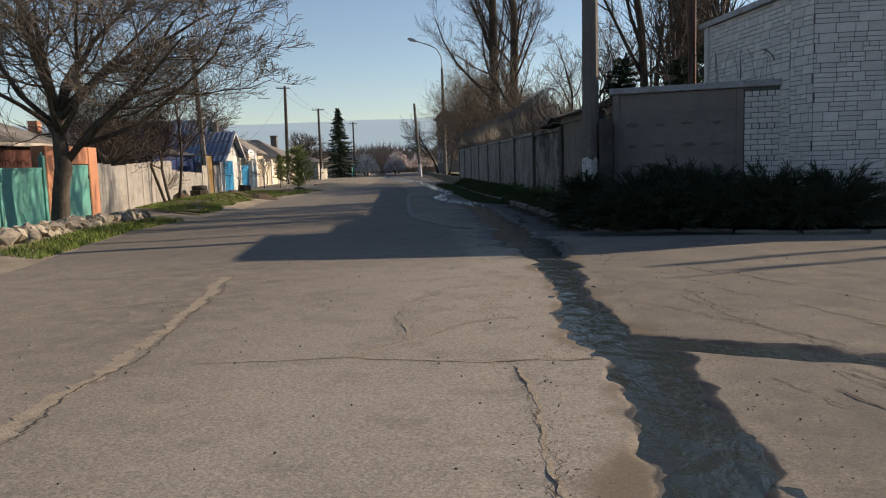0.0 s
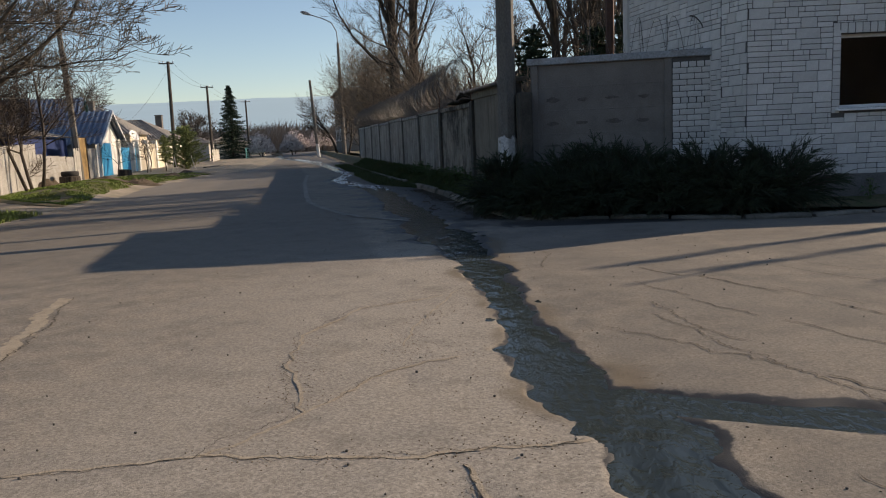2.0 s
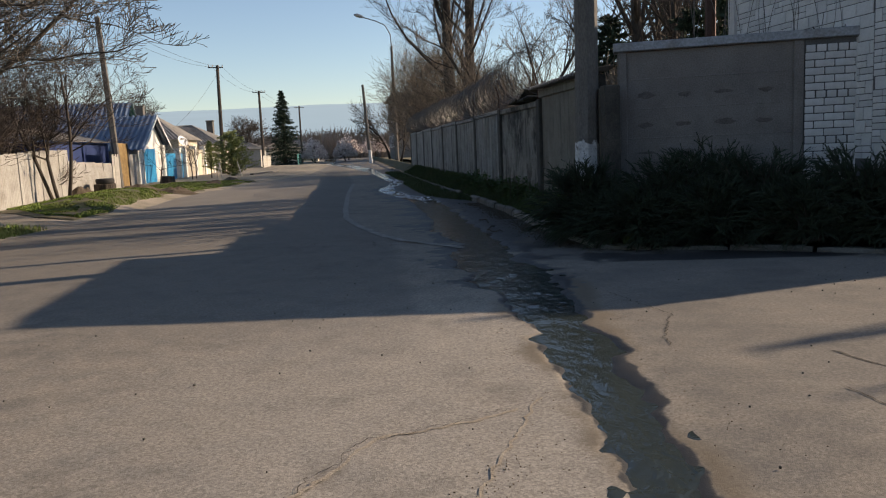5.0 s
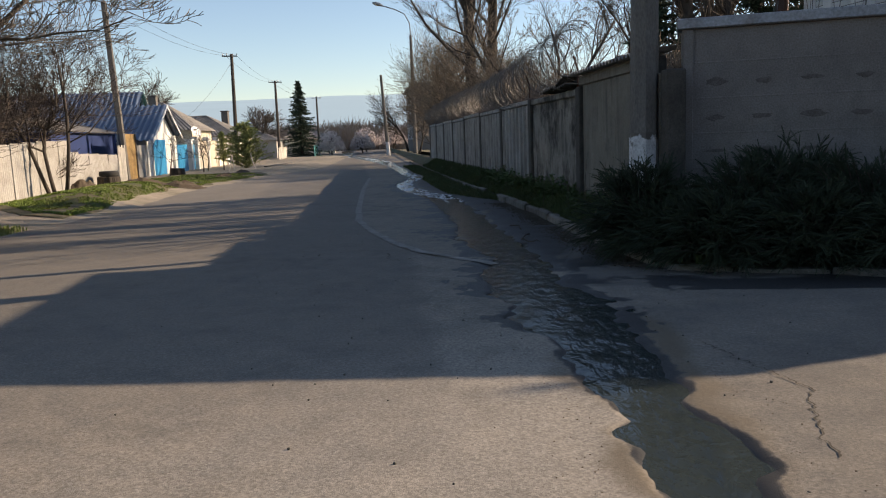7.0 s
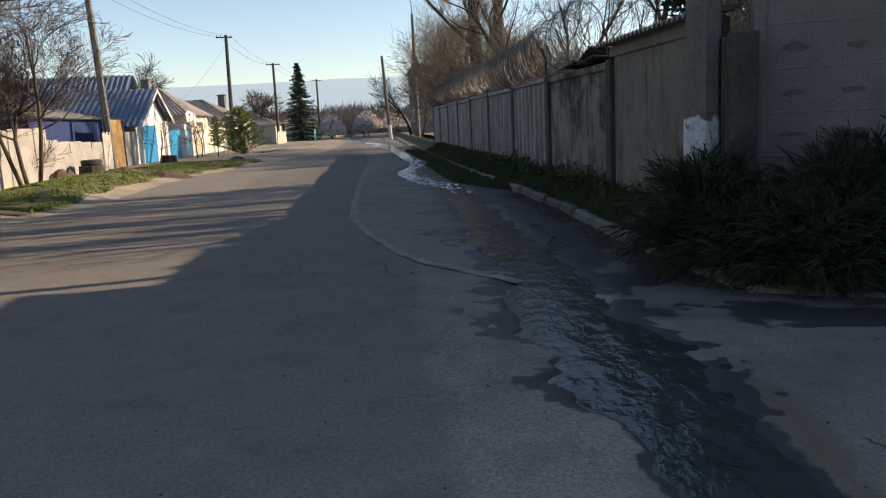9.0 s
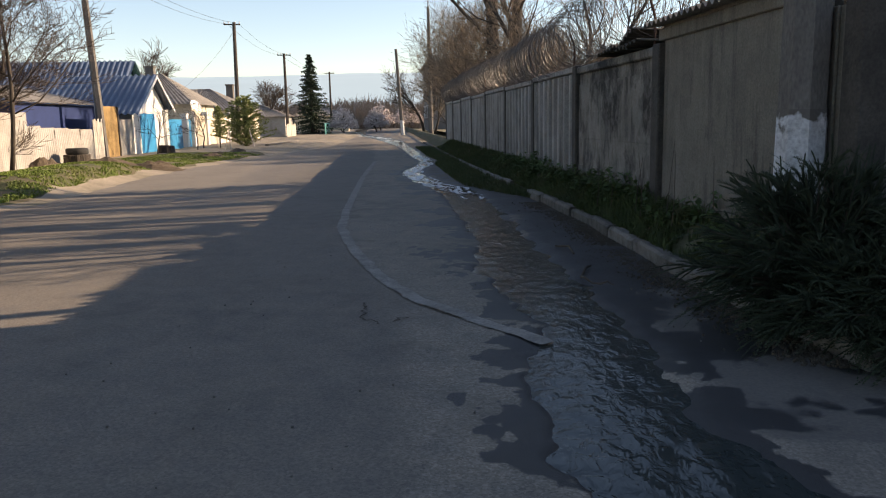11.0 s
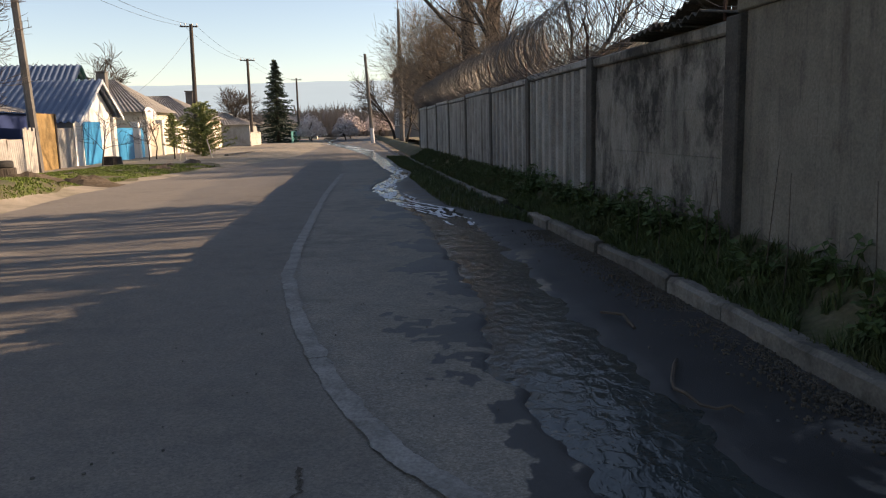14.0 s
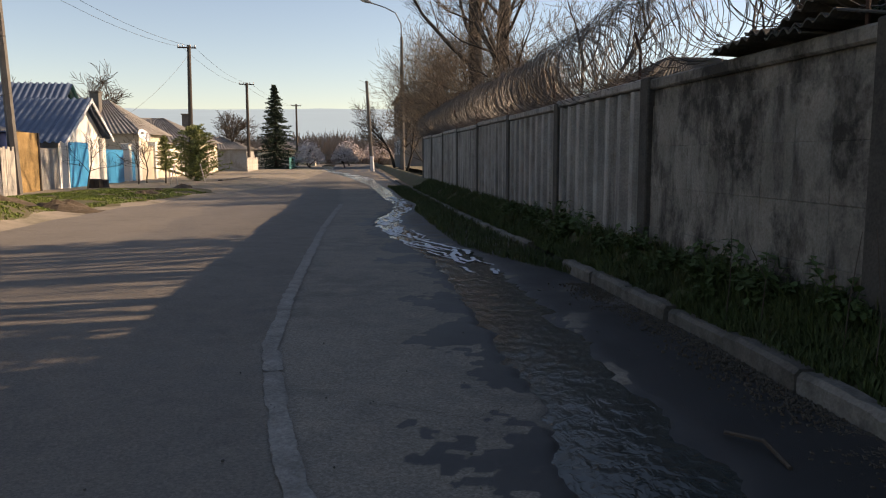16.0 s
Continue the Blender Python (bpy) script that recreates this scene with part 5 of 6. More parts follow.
        q = [p + Vector((rnd.gauss(0, 0.11), rnd.gauss(0, 0.11), rnd.gauss(0, 0.11))) for _ in range(3)]
        m.add(q, [(0, 1, 2)])
    part("blossom", m, material, t)


def brush_belt(name, label, y0, points, height, count, material, seed):
    """A far belt of bare scrub: many thin upright stems and twig fans in one object."""
    rnd = random.Random(seed)
    m = Mesh()
    for _ in range(count):
        k = rnd.uniform(0, len(points) - 1.001)
        i = int(k)
        (ax, ay), (bx, by) = points[i], points[i + 1]
        x, y = ax + (bx - ax) * (k - i), ay + (by - ay) * (k - i) + rnd.uniform(0, y0)
        h = height * rnd.uniform(0.45, 1.15) * (1 + 0.35 * wob(x, y, 0.05, seed))
        w = 0.03 * height
        for s in range(12):
            a = rnd.uniform(0, 6.283)
            b = Vector((x + rnd.gauss(0, 0.1 * h), y, h * rnd.uniform(0, 0.45) - 0.3))
            e = b + Vector((math.cos(a) * h * 0.3, math.sin(a) * h * 0.3, h * rnd.uniform(0.3, 0.6)))
            m.add([b + Vector((-w, 0, 0)), b + Vector((w, 0, 0)), e], [(0, 1, 2)])
    tagged(part(name, m, material), label, "woods", kind="stuff")


def rubble(n, spot, seed, lo, hi, label, group):
    rnd = random.Random(seed)
    shapes = []
    for k in range(7):
        bm = bmesh.new()
        bmesh.ops.create_icosphere(bm, subdivisions=1, radius=1)
        for v in bm.verts:
            f = 1 + 0.7 * noise.noise(v.co * 1.3 + Vector((k * 7, 0, 0))) + 0.15 * noise.noise(v.co * 3.1 + Vector((0, k * 5, 0)))
            v.co = Vector((round(v.co.x * 2.2) / 2.2 * 0.35 + v.co.x * 0.65, v.co.y, v.co.z * 0.75)) * f
        me = bpy.data.meshes.new("stone")
        bm.to_mesh(me)
        bm.free()
        me.materials.append(STONE)
        shapes.append(me)
    for i in range(n):
        x, y, z = spot(rnd, i)
        s = rnd.uniform(lo, hi)
        ob = new("stone", shapes[rnd.randrange(7)])
        ob.matrix_basis = pose(x, y, z + s * 0.45, rnd.uniform(-25, 25), rnd.uniform(-25, 25), rnd.uniform(0, 360)) @ Matrix.Diagonal((s * rnd.uniform(0.8, 1.35), s, s * rnd.uniform(0.7, 1.1), 1))
        tagged(ob, label, "stone", group)


# ---- yards and houses on the sunny side ----
def teal_yard():
    """Teal steel gates between salmon pillars, with a low dark outbuilding behind."""
    A, B = (-12.75, 14.2), (-13.39, 18.14)
    g = thing("steel_gate", "closed teal-painted sheet-steel gate with a scrolled top", "gate", along(A, B))
    L = math.hypot(B[0] - A[0], B[1] - A[1])
    for k in range(2):
        x0, x1 = k * L / 2 + 0.02, (k + 1) * L / 2 - 0.02
        leaf = part("leaf", Mesh().box((x0, -0.02, 0.12), (x1, 0.02, 1.62), 0.004), TEAL, g)
        part("frame_bar", Mesh().box((x0, -0.045, 0.12), (x0 + 0.05, -0.021, 1.64), 0.004).box((x0 + 0.05, -0.045, 1.58), (x1, -0.021, 1.64), 0.004), TEAL, leaf)
        sc = Mesh()
        for j in range(6):
            cx = x0 + 0.17 + j * (x1 - x0 - 0.3) / 5
            sc.tube([(cx + 0.12 * math.cos(a), 0, 1.72 + 0.10 * math.sin(a)) for a in np.linspace(-0.4, math.pi + 0.4, 10)], 0.012, 4)
        part("scrollwork", sc, STEEL_RED, leaf)
    part("gate_post", Mesh().box((L - 0.02, -0.07, 0), (L + 0.10, 0.06, 1.95), 0.01).tube([(L + 0.04, 0, 1.95), (L + 0.04, 0, 2.05)], [0.05, 0.01], 6), TEAL, g)
    A, B = (-13.42, 18.25), (-13.95, 21.2)
    w = thing("wall_yard_left", "salmon rendered gateway wall", "wall", along(A, B), kind="structure")
    L = math.hypot(B[0] - A[0], B[1] - A[1])
    part("pillar", Mesh().box((0, -0.1, 0), (0.42, 0.3, 2.22), 0.02), ORANGE, w)
    part("pillar", Mesh().box((L - 0.55, -0.1, 0), (L, 0.3, 2.22), 0.02), ORANGE, w)
    part("lintel", Mesh().box((0.42, -0.08, 1.72), (L - 0.55, 0.3, 2.22), 0.02), ORANGE, w)
    d = thing("steel_door", "closed teal-painted steel double door in a salmon wall", "door", along(A, B))
    for k in range(2):
        x0 = 0.43 + k * (L - 0.98) / 2
        leaf = part("leaf", Mesh().box((x0, -0.06, 0.1), (x0 + (L - 0.98) / 2 - 0.015, -0.01, 1.70), 0.005), TEAL, d)
        part("hinge", Mesh().box((x0 + (0.0 if k == 0 else (L - 0.98) / 2 - 0.06), -0.085, 1.3), (x0 + (0.05 if k == 0 else (L - 0.98) / 2 - 0.01), -0.061, 1.42), 0.004), STEEL_RED, leaf)
    h = thing("outbuilding", "low dark red outbuilding with a grey slate roof", "shed", along((-13.6, 11.0), (-15.2, 22.3)))
    part("wall", Mesh().box((0, 0.5, 0), (10.2, 4.0, 2.3), 0.02), DARKWALL, h)
    part("fascia", Mesh().box((-0.2, 0.28, 2.28), (11.2, 0.40, 2.40), 0.01), WOOD_GREY, h)
    part("roof", Mesh().slab((-0.3, 0.25, 2.42), (11.5, 0, 0), (0, 4.4, 1.5), 0.02, 150, 4, lambda a, b: 0.022 * math.sin(a * 2 * math.pi / 0.15)), SLATE, h)


def sheet_fence(A, B, h0, h1, label, material, pitch=0.15, amp=0.02, lean=0.0):
    t = thing("sheet_fence", label, "fence", along(A, B), "yard fences")
    L = math.hypot(B[0] - A[0], B[1] - A[1])
    n = max(1, round(L / 1.15))
    for k in range(n):
        x0 = L * k / n
        w = L / n + 0.03
        h = h0 + (h1 - h0) * (k + 0.5) / n + 0.04 * wob(k * 3.1, L, 1.0, 5)
        nu = max(6, int(w / pitch * 8))
        m = Mesh().slab((x0, 0.02 * (k % 2), 0.02), (w, 0, 0), (0.02 * wob(k, 1, 2.0), lean, h), 0.008, nu, 1, lambda a, b: amp * math.sin(a * 2 * math.pi / pitch))
        part("sheet", m, material, t)
    for k in range(n + 1):
        part("post", Mesh().box((L * k / n - 0.04, 0.05, -0.1), (L * k / n + 0.04, 0.13, h0 - 0.15), 0.006), TIMBER, t)


def board_fence(A, B, h, label, material, width=0.14, seed=0):
    rnd = random.Random(seed)
    t = thing("board_fence", label, "fence", along(A, B), "yard fences")
    L = math.hypot(B[0] - A[0], B[1] - A[1])
    n = int(L / width)
    shapes = [data_of("board", Mesh().box((0, -0.012, 0), (width * 0.95, 0.012, h + dz), 0.004), material) for dz in (0, 0.04, -0.05, 0.08)]
    for k in range(n):
        piece("board", shapes[rnd.randrange(4)], t, (k * width, rnd.gauss(0, 0.006), 0.05))
    for z in (0.4, h - 0.3):
        part("rail", Mesh().box((0, 0.014, z), (L, 0.06, z + 0.09), 0.005), TIMBER, t)


def gable_house():
    """The white gable with blue doors and ribbed blue roof."""
    A = (-21.50, 44.5)
    d = Vector((-0.2222, 0.975, 0))
    t = thing("gable_house", "white limewashed outbuilding with ribbed blue metal roof", "house", along(A, (A[0] + d.x, A[1] + d.y)))
    # local x along the gable, local y towards the yard; the street side is -y
    W, E, R, D = 5.15, 2.35, 3.85, 9.0
    g = Mesh()
    g.add([(0, 0, 0), (W, 0, 0), (W, 0, E), (W * 0.55, 0, R), (0, 0, 1.5 + 0.5), (0, 0.25, 0), (W, 0.25, 0), (W, 0.25, E), (W * 0.55, 0.25, R), (0, 0.25, 2.0)], [(0, 1, 2, 3, 4), (9, 8, 7, 6, 5), (0, 5, 6, 1), (1, 6, 7, 2), (2, 7, 8, 3), (3, 8, 9, 4), (4, 9, 5, 0)])
    part("wall", g, WHITE_WALL, t, "white limewashed gable wall")
    part("wall", Mesh().box((W - 0.25, 0.25, 0), (W, D, E - 0.02)).box((0.0, 0.25, 0), (0.25, D, 1.95)).box((0, D - 0.25, 0), (W, D, 2.0)), WHITE_WALL, t)
    dr = part("door", Mesh().box((0.95, -0.05, 0.12), (2.07, -0.004, 2.02), 0.006).box((2.085, -0.05, 0.12), (3.2, -0.004, 2.02), 0.006), BLUE_GATE, t, "closed bright blue double door")
    part("door_frame", Mesh().box((0.82, -0.035, 0.05), (0.94, -0.002, 2.12), 0.004).box((3.21, -0.035, 0.05), (3.33, -0.002, 2.12), 0.004).box((0.94, -0.035, 2.03), (3.21, -0.002, 2.12), 0.004), WHITE_WALL, dr)
    part("handle", Mesh().box((2.0, -0.08, 1.0), (2.05, -0.051, 1.15), 0.006), STEEL_RED, dr)
    part("corner_pillar", Mesh().box((W - 0.42, -0.16, 0), (W + 0.02, -0.003, E - 0.1), 0.015), WHITE_WALL, t)
    rib = lambda a, b: 0.085 * (smooth(0.30, 0.42, (a % 0.30) / 0.30) - smooth(0.62, 0.95, (a % 0.30) / 0.30))
    ridge = Vector((W * 0.55, -0.45, R + 0.06))
    for name, foot in (("roof", Vector((-0.55, -0.45, 1.95))), ("roof", Vector((W + 0.35, -0.45, E - 0.12)))):
        o = foot if foot.x < 1 else ridge
        # ribs run from ridge to eaves
        u = Vector((0, D + 0.6, 0))
        v = (ridge - foot) if foot.x < 1 else (foot - ridge)
        m = Mesh().slab(o + u, -u, v, 0.006, 330, 1, lambda a, b: rib(a, b))
        part(name, m, BLUE_ROOF, t)
    part("bargeboard", Mesh().slab((W * 0.55, -0.48, R + 0.10), (-W * 0.55 - 0.55, 0, -(R - 1.95) - 0.1), (0, 0, -0.16), 0.03).slab((W + 0.37, -0.45, E - 0.10), (-(W * 0.45 + 0.37), 0, R - E + 0.2), (0, 0, -0.16), 0.03), PVC, t, "white bargeboard")
    h = thing("main_house", "dwelling with a blue metal roof and green gable", "house", along((-26.2, 50.6), (-27.9, 56.4)))
    L = 6.0
    part("wall", Mesh().box((0, 0, 0), (L, 9, 2.9), 0.02), WHITE_WALL, h)
    for o, v in (((-0.4, -0.5, 2.7), (L / 2 + 0.4, 0, 2.5)), ((L / 2, -0.5, 5.2), (L / 2 + 0.4, 0, -2.5))):
        part("roof", Mesh().slab(Vector(o) + Vector((0, 10, 0)), (0, -10, 0), v, 0.006, 340, 1, rib), BLUE_ROOF, h)
    gm = Mesh()
    gm.add([(0, -0.02, 2.9), (L, -0.02, 2.9), (L / 2, -0.02, 5.1), (0, 0.1, 2.9), (L, 0.1, 2.9), (L / 2, 0.1, 5.1)], [(0, 1, 2), (5, 4, 3), (0, 3, 4, 1), (1, 4, 5, 2), (2, 5, 3, 0)])
    part("gable", gm, GREEN_TRIM, h, "green painted gable boards")
    s = thing("neighbour_house", "low house with a faded grey slate roof", "house", along((-30.5, 41.5), (-33.0, 51.0)))
    part("wall", Mesh().box((0, 0, 0), (8, 7, 2.6), 0.02), WHITE_WALL, s)
    for o, v in (((-0.3, -0.4, 2.5), (4.3, 0, 1.7)), ((4, -0.4, 4.2), (4.3, 0, -1.7))):
        part("roof", Mesh().slab(Vector(o) + Vector((0, 7.8, 0)), (0, -7.8, 0), v, 0.012, 200, 1, lambda a, b: 0.025 * math.sin(a * 2 * math.pi / 0.15)), SLATE, s)
    part("chimney", Mesh().box((3.6, 2.5, 3.6), (4.2, 3.1, 5.0), 0.02), ORANGE, s)


def hip_house(name, A, B, depth, wall_h, roof_h, label, wall, chimney=None, slate=SLATE, slate_label="weathered grey corrugated slate"):
    t = thing(name, label, "house", along(A, B))
    L = math.hypot(B[0] - A[0], B[1] - A[1])
    part("wall", Mesh().box((0, 0, -0.2), (L, depth, wall_h), 0.02), wall, t)
    o = 0.4
    k = min(depth, L) * 0.42
    a, b, c, d = Vector((-o, -o, wall_h - 0.05)), Vector((L + o, -o, wall_h - 0.05)), Vector((L + o, depth + o, wall_h - 0.05)), Vector((-o, depth + o, wall_h - 0.05))
    r1, r2 = (Vector((L / 2, k, wall_h + roof_h)), Vector((L / 2, depth - k, wall_h + roof_h))) if depth > L else (Vector((k, depth / 2, wall_h + roof_h)), Vector((L - k, depth / 2, wall_h + roof_h)))
    faces = ((a, b, r1), (b, c, r2, r1), (c, d, r2), (d, a, r1, r2)) if depth > L else ((a, b, r2, r1), (b, c, r2), (c, d, r1, r2), (d, a, r1))
    for f in faces:
        m = Mesh()
        # corrugated strips over each slope
        e0, e1 = f[0], f[1]
        top0, top1 = (f[-1], f[2]) if len(f) == 4 else (f[2], f[2])
        n = max(12, int((e1 - e0).length / 0.075))
        up = (e1 - e0).cross(top0 - e0).normalized()
        pts = []
        for i in range(n + 1):
            q = 0.022 * math.sin(i * math.pi / 2)
            pts += [e0.lerp(e1, i / n) + up * q, top0.lerp(top1, i / n) + up * q]
        m.add(pts, [(2 * i, 2 * i + 2, 2 * i + 3, 2 * i + 1) for i in range(n)])
        part("roof", m, slate, t, slate_label)
    if chimney:
        part("chimney", Mesh().box((chimney[0] - 0.3, chimney[1] - 0.3, wall_h + 0.2), (chimney[0] + 0.3, chimney[1] + 0.3, wall_h + roof_h + 0.35), 0.03).box((chimney[0] - 0.36, chimney[1] - 0.36, wall_h + roof_h + 0.35), (chimney[0] + 0.36, chimney[1] + 0.36, wall_h + roof_h + 0.45), 0.02), POLE_CONC, t, "sooty grey chimney")
    return t


def simple_gate(A, B, h, label):
    g = thing("steel_gate", label, "gate", along(A, B))
    L = math.hypot(B[0] - A[0], B[1] - A[1])
    for k in range(2):
        part("leaf", Mesh().box((k * L / 2 + 0.01, -0.02, 0.1), ((k + 1) * L / 2 - 0.01, 0.02, h), 0.005).box((k * L / 2 + 0.02, -0.04, h * 0.55), ((k + 1) * L / 2 - 0.02, -0.021, h * 0.55 + 0.05), 0.004), BLUE_GATE, g)


def gate_post(x, y, h):
    t = thing("gate_post", "white limewashed masonry gate post", "post", pose(x, y, 0, 0, 0, 12.8), "white gate posts")
    part("shaft", Mesh().box((-0.2, -0.2, -0.1), (0.2, 0.2, h), 0.015), WHITE_WALL, t)
    part("cap", Mesh().box((-0.25, -0.25, h), (0.25, 0.25, h + 0.08), 0.015), WHITE_WALL, t)


def tyre_stump(x, y):
    """An old tyre laid on a broad rough stump."""
    sk = thing("stump", "broad dark tree stump with rough bark on the grass", "stump", pose(x, y, 0.08))
    log = Mesh()
    n = 26
    for z, k in ((-0.1, 1.15), (0.05, 1.04), (0.22, 0.98), (0.40, 0.97), (0.42, 0.92)):
        log.v += [(0.44 * k * (1 + 0.05 * math.sin(i * 2.9) + 0.04 * wob(i, z, 1.7, 4)) * math.cos(2 * math.pi * i / n), 0.44 * k * (1 + 0.05 * math.sin(i * 2.9)) * math.sin(2 * math.pi * i / n), z) for i in range(n)]
    log.f = [(j * n + i, j * n + (i + 1) % n, (j + 1) * n + (i + 1) % n, (j + 1) * n + i) for j in range(4) for i in range(n)] + [tuple(4 * n + i for i in range(n))]
    part("log", log, BARK, sk)
    t = thing("tyre", "old black car tyre lying on a stump", "tyre", pose(x + 0.02, y, 0.50))
    n, m = 30, 12
    mm = Mesh()
    for i in range(n):
        a = 2 * math.pi * i / n
        for j in range(m):
            b = 2 * math.pi * j / m
            r = 0.29 + 0.085 * math.copysign(abs(math.cos(b)) ** 0.6, math.cos(b)) - (0.012 if i % 2 and j in (0, 1, m - 1) else 0)
            mm.v.append((r * math.cos(a), r * math.sin(a), 0.11 + 0.11 * math.copysign(abs(math.sin(b)) ** 0.6, math.sin(b))))
    mm.f = [(i * m + j, ((i + 1) % n) * m + j, ((i + 1) % n) * m + (j + 1) % m, i * m + (j + 1) % m) for i in range(n) for j in range(m)]
    part("casing", mm, RUBBER, t, smooth=True)


def soil_mound(x, y, z, w, d, h, seed):
    """A low heap of dug earth with lumps."""
    m = Mesh()
    n = 22
    for j in range(n + 1):
        for i in range(n + 1):
            u, v = 2 * i / n - 1, 2 * j / n - 1
            r = math.hypot(u, v) + 0.18 * wob(u * 2, v * 2, 1.0, seed)
            m.v.append((u * w, v * d, h * (1 - smooth(0.15, 0.95, r)) * (1 + 0.5 * wob(u * 4, v * 4, 1.0, seed + 1)) + 0.035 * wob(u * 9, v * 9, 1.0, seed + 2) * (1 - smooth(0.7, 1.0, r)) - 0.05 * smooth(0.85, 1.0, r) - 0.01))
    m.f = [(j * (n + 1) + i, j * (n + 1) + i + 1, (j + 1) * (n + 1) + i + 1, (j + 1) * (n + 1) + i) for j in range(n) for i in range(n)]
    ob = part("mound", m, SOIL)
    ob.matrix_basis = pose(x, y, z, 0, 0, 20 * seed)
    tagged(ob, "low mound of dug dark brown earth on the verge", "mound", "earth mounds")


# ---- build the place ----
build_ground()
ROAD = build_road()
build_stream()
build_road_marks(ROAD)
build_verges()
build_fence()
for i, (a, b) in enumerate(((20.8, 24.6), (24.6, 28.4), (28.4, 32.0), (32.0, 36.0), (36.0, 40.0), (40.0, 45.0), (45.0, 50.0))):
    razor_coil(a, b, i)
build_grey_wall()

# pole by the wall, with whitewashed foot
P = concrete_pole(0.80, 17.05, 9.5, 0.19, 0.14, "thick grey concrete utility pole with whitewashed foot", 1.46, (0.05, 0.1), 8)
part("pipe", Mesh().tube([(3.30, 20.2, 0.2), (3.30, 20.2, 7.0)], 0.10, 8), STEEL_RED)
tagged(bpy.data.objects["pipe"], "rust-brown steel pipe mast behind the wall", "mast")

L1 = concrete_pole(-20.1, 40.0, 8.2, 0.17, 0.12, "slender grey concrete utility pole by the fence", 0, (-0.35, 0), 6)
L2 = concrete_pole(-23.9, 61.4, 8.2, 0.16, 0.11, "dark wooden utility pole with crossarm", 0, (0.15, 0), 12)
crossarm(L2, 8.05, 1.1, 0.4)
L3 = concrete_pole(-28.3, 82.2, 7.9, 0.16, 0.11, "dark wooden utility pole with crossarm", 0, (0.0, 0), 12)
crossarm(L3, 7.75, 1.3, 0.4)
L4 = concrete_pole(-33.5, 112, 8.0, 0.16, 0.11, "dark wooden utility pole with crossarm", 0, (0.0, 0), 12)
crossarm(L4, 7.8, 1.3, 0.4)
W1 = concrete_pole(-17.7, 85.4, 8.2, 0.20, 0.13, "concrete utility pole with whitewashed foot at the road edge", 1.9, (-0.45, 0), 8)
street_lamp(-14.2, 81.8, 11.6)
for k in (-0.4, 0.4):
    cable((-20.4 + k, 40.0, 8.1), (-23.8 + k, 61.4, 8.1), 0.45)
    cable((-23.8 + k, 61.4, 8.1), (-28.3 + k, 82.2, 7.8), 0.45)
    cable((-28.3 + k, 82.2, 7.8), (-33.5 + k, 112, 7.8), 0.5)
    cable((-17.0 + k, 14.0, 8.3), (-20.4 + k, 40.0, 8.1), 0.5)
cable((-23.8, 61.4, 7.6), (-23.5, 53.0, 3.4), 0.3)

build_house_white()
build_kerbs()

# bushes in front of wall and building
for i, (x, y, w, d, h) in enumerate(((0.75, 16.2, 0.95, 0.8, 0.92), (1.9, 15.9, 1.2, 1.1, 0.95), (3.0, 15.6, 1.3, 1.1, 0.95), (4.1, 15.0, 1.3, 1.0, 0.95), (5.1, 14.85, 1.15, 0.85, 0.95), (2.5, 16.6, 1.2, 0.8, 1.1), (1.45, 15.3, 0.85, 0.65, 0.6), (2.3, 15.15, 0.95, 0.65, 0.65), (3.3, 14.85, 0.95, 0.65, 0.65), (4.4, 14.5, 0.95, 0.6, 0.6), (0.9, 15.7, 0.65, 0.6, 0.5))):
    juniper(x, y, 0.1, w, d, h, 60 + i)


def right_spot(rnd):
    y = 15.0 + 32 * rnd.random() ** 1.5
    k, f = lerp(y, KERB_LINE) + 0.02, fence_x(y) - 0.1
    x = k + (f - k) * rnd.random()
    if wob(x, y, 1.6, 44) + 0.6 * wob(x, y, 5.0, 45) < -0.28:
        return None
    return x, y, max(right_bank(x, y), 0.10 if x - k < 0.12 else 0) - 0.01


blades("grass", 56000, right_spot, 0.125, GRASS_SHADE, "green grass on the bank below the fence, coloured dark for shade", 4)


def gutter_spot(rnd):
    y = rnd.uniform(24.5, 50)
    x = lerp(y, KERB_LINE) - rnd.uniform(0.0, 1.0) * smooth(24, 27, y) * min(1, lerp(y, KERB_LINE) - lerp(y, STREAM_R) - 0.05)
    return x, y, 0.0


blades("grass", 14000, gutter_spot, 0.12, GRASS_SHADE, "short green grass growing into the gutter", 6)


def left_spot(rnd):
    y = rnd.uniform(23.0, 44.0)
    e = lerp(y, LEFT_EDGE)
    x = e - 0.9 - 4.6 * rnd.random() * smooth(21, 28, y)
    if wob(x, y, 1.1, 97) + 0.5 * wob(x, y, 4.0, 98) < -0.16:
        return None
    return x, y, left_ground(x, y)


blades("grass", 95000, left_spot, 0.06, GRASS_SUN, "spring grass on the roadside mound, coloured bright for sun", 8, 0.013)


def stone_grass(rnd):
    y = rnd.uniform(11.5, 20.5)
    x = lerp(y, LEFT_EDGE) - rnd.uniform(0.35, 1.3)
    return x, y, left_ground(x, y)


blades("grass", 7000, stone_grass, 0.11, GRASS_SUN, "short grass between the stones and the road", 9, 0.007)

# trees behind the fence
POPLAR = dict(kids=(15, 10, 8, 6), angle=(22, 60), ratio=(0.32, 0.55), up=0.10, wobble=0.10, thin=0.0055, slim=0.6)
bare_tree("poplar_tree", "tall bare poplar with two heavy dark trunks", -5.3, 52.2, 0.3, 15, 0.42, 21, 4, POPLAR, (-0.05, 0))
bare_tree("poplar_tree", "tall bare poplar with two heavy dark trunks", -4.55, 52.6, 0.3, 14, 0.38, 22, 4, POPLAR, (0.03, 0))
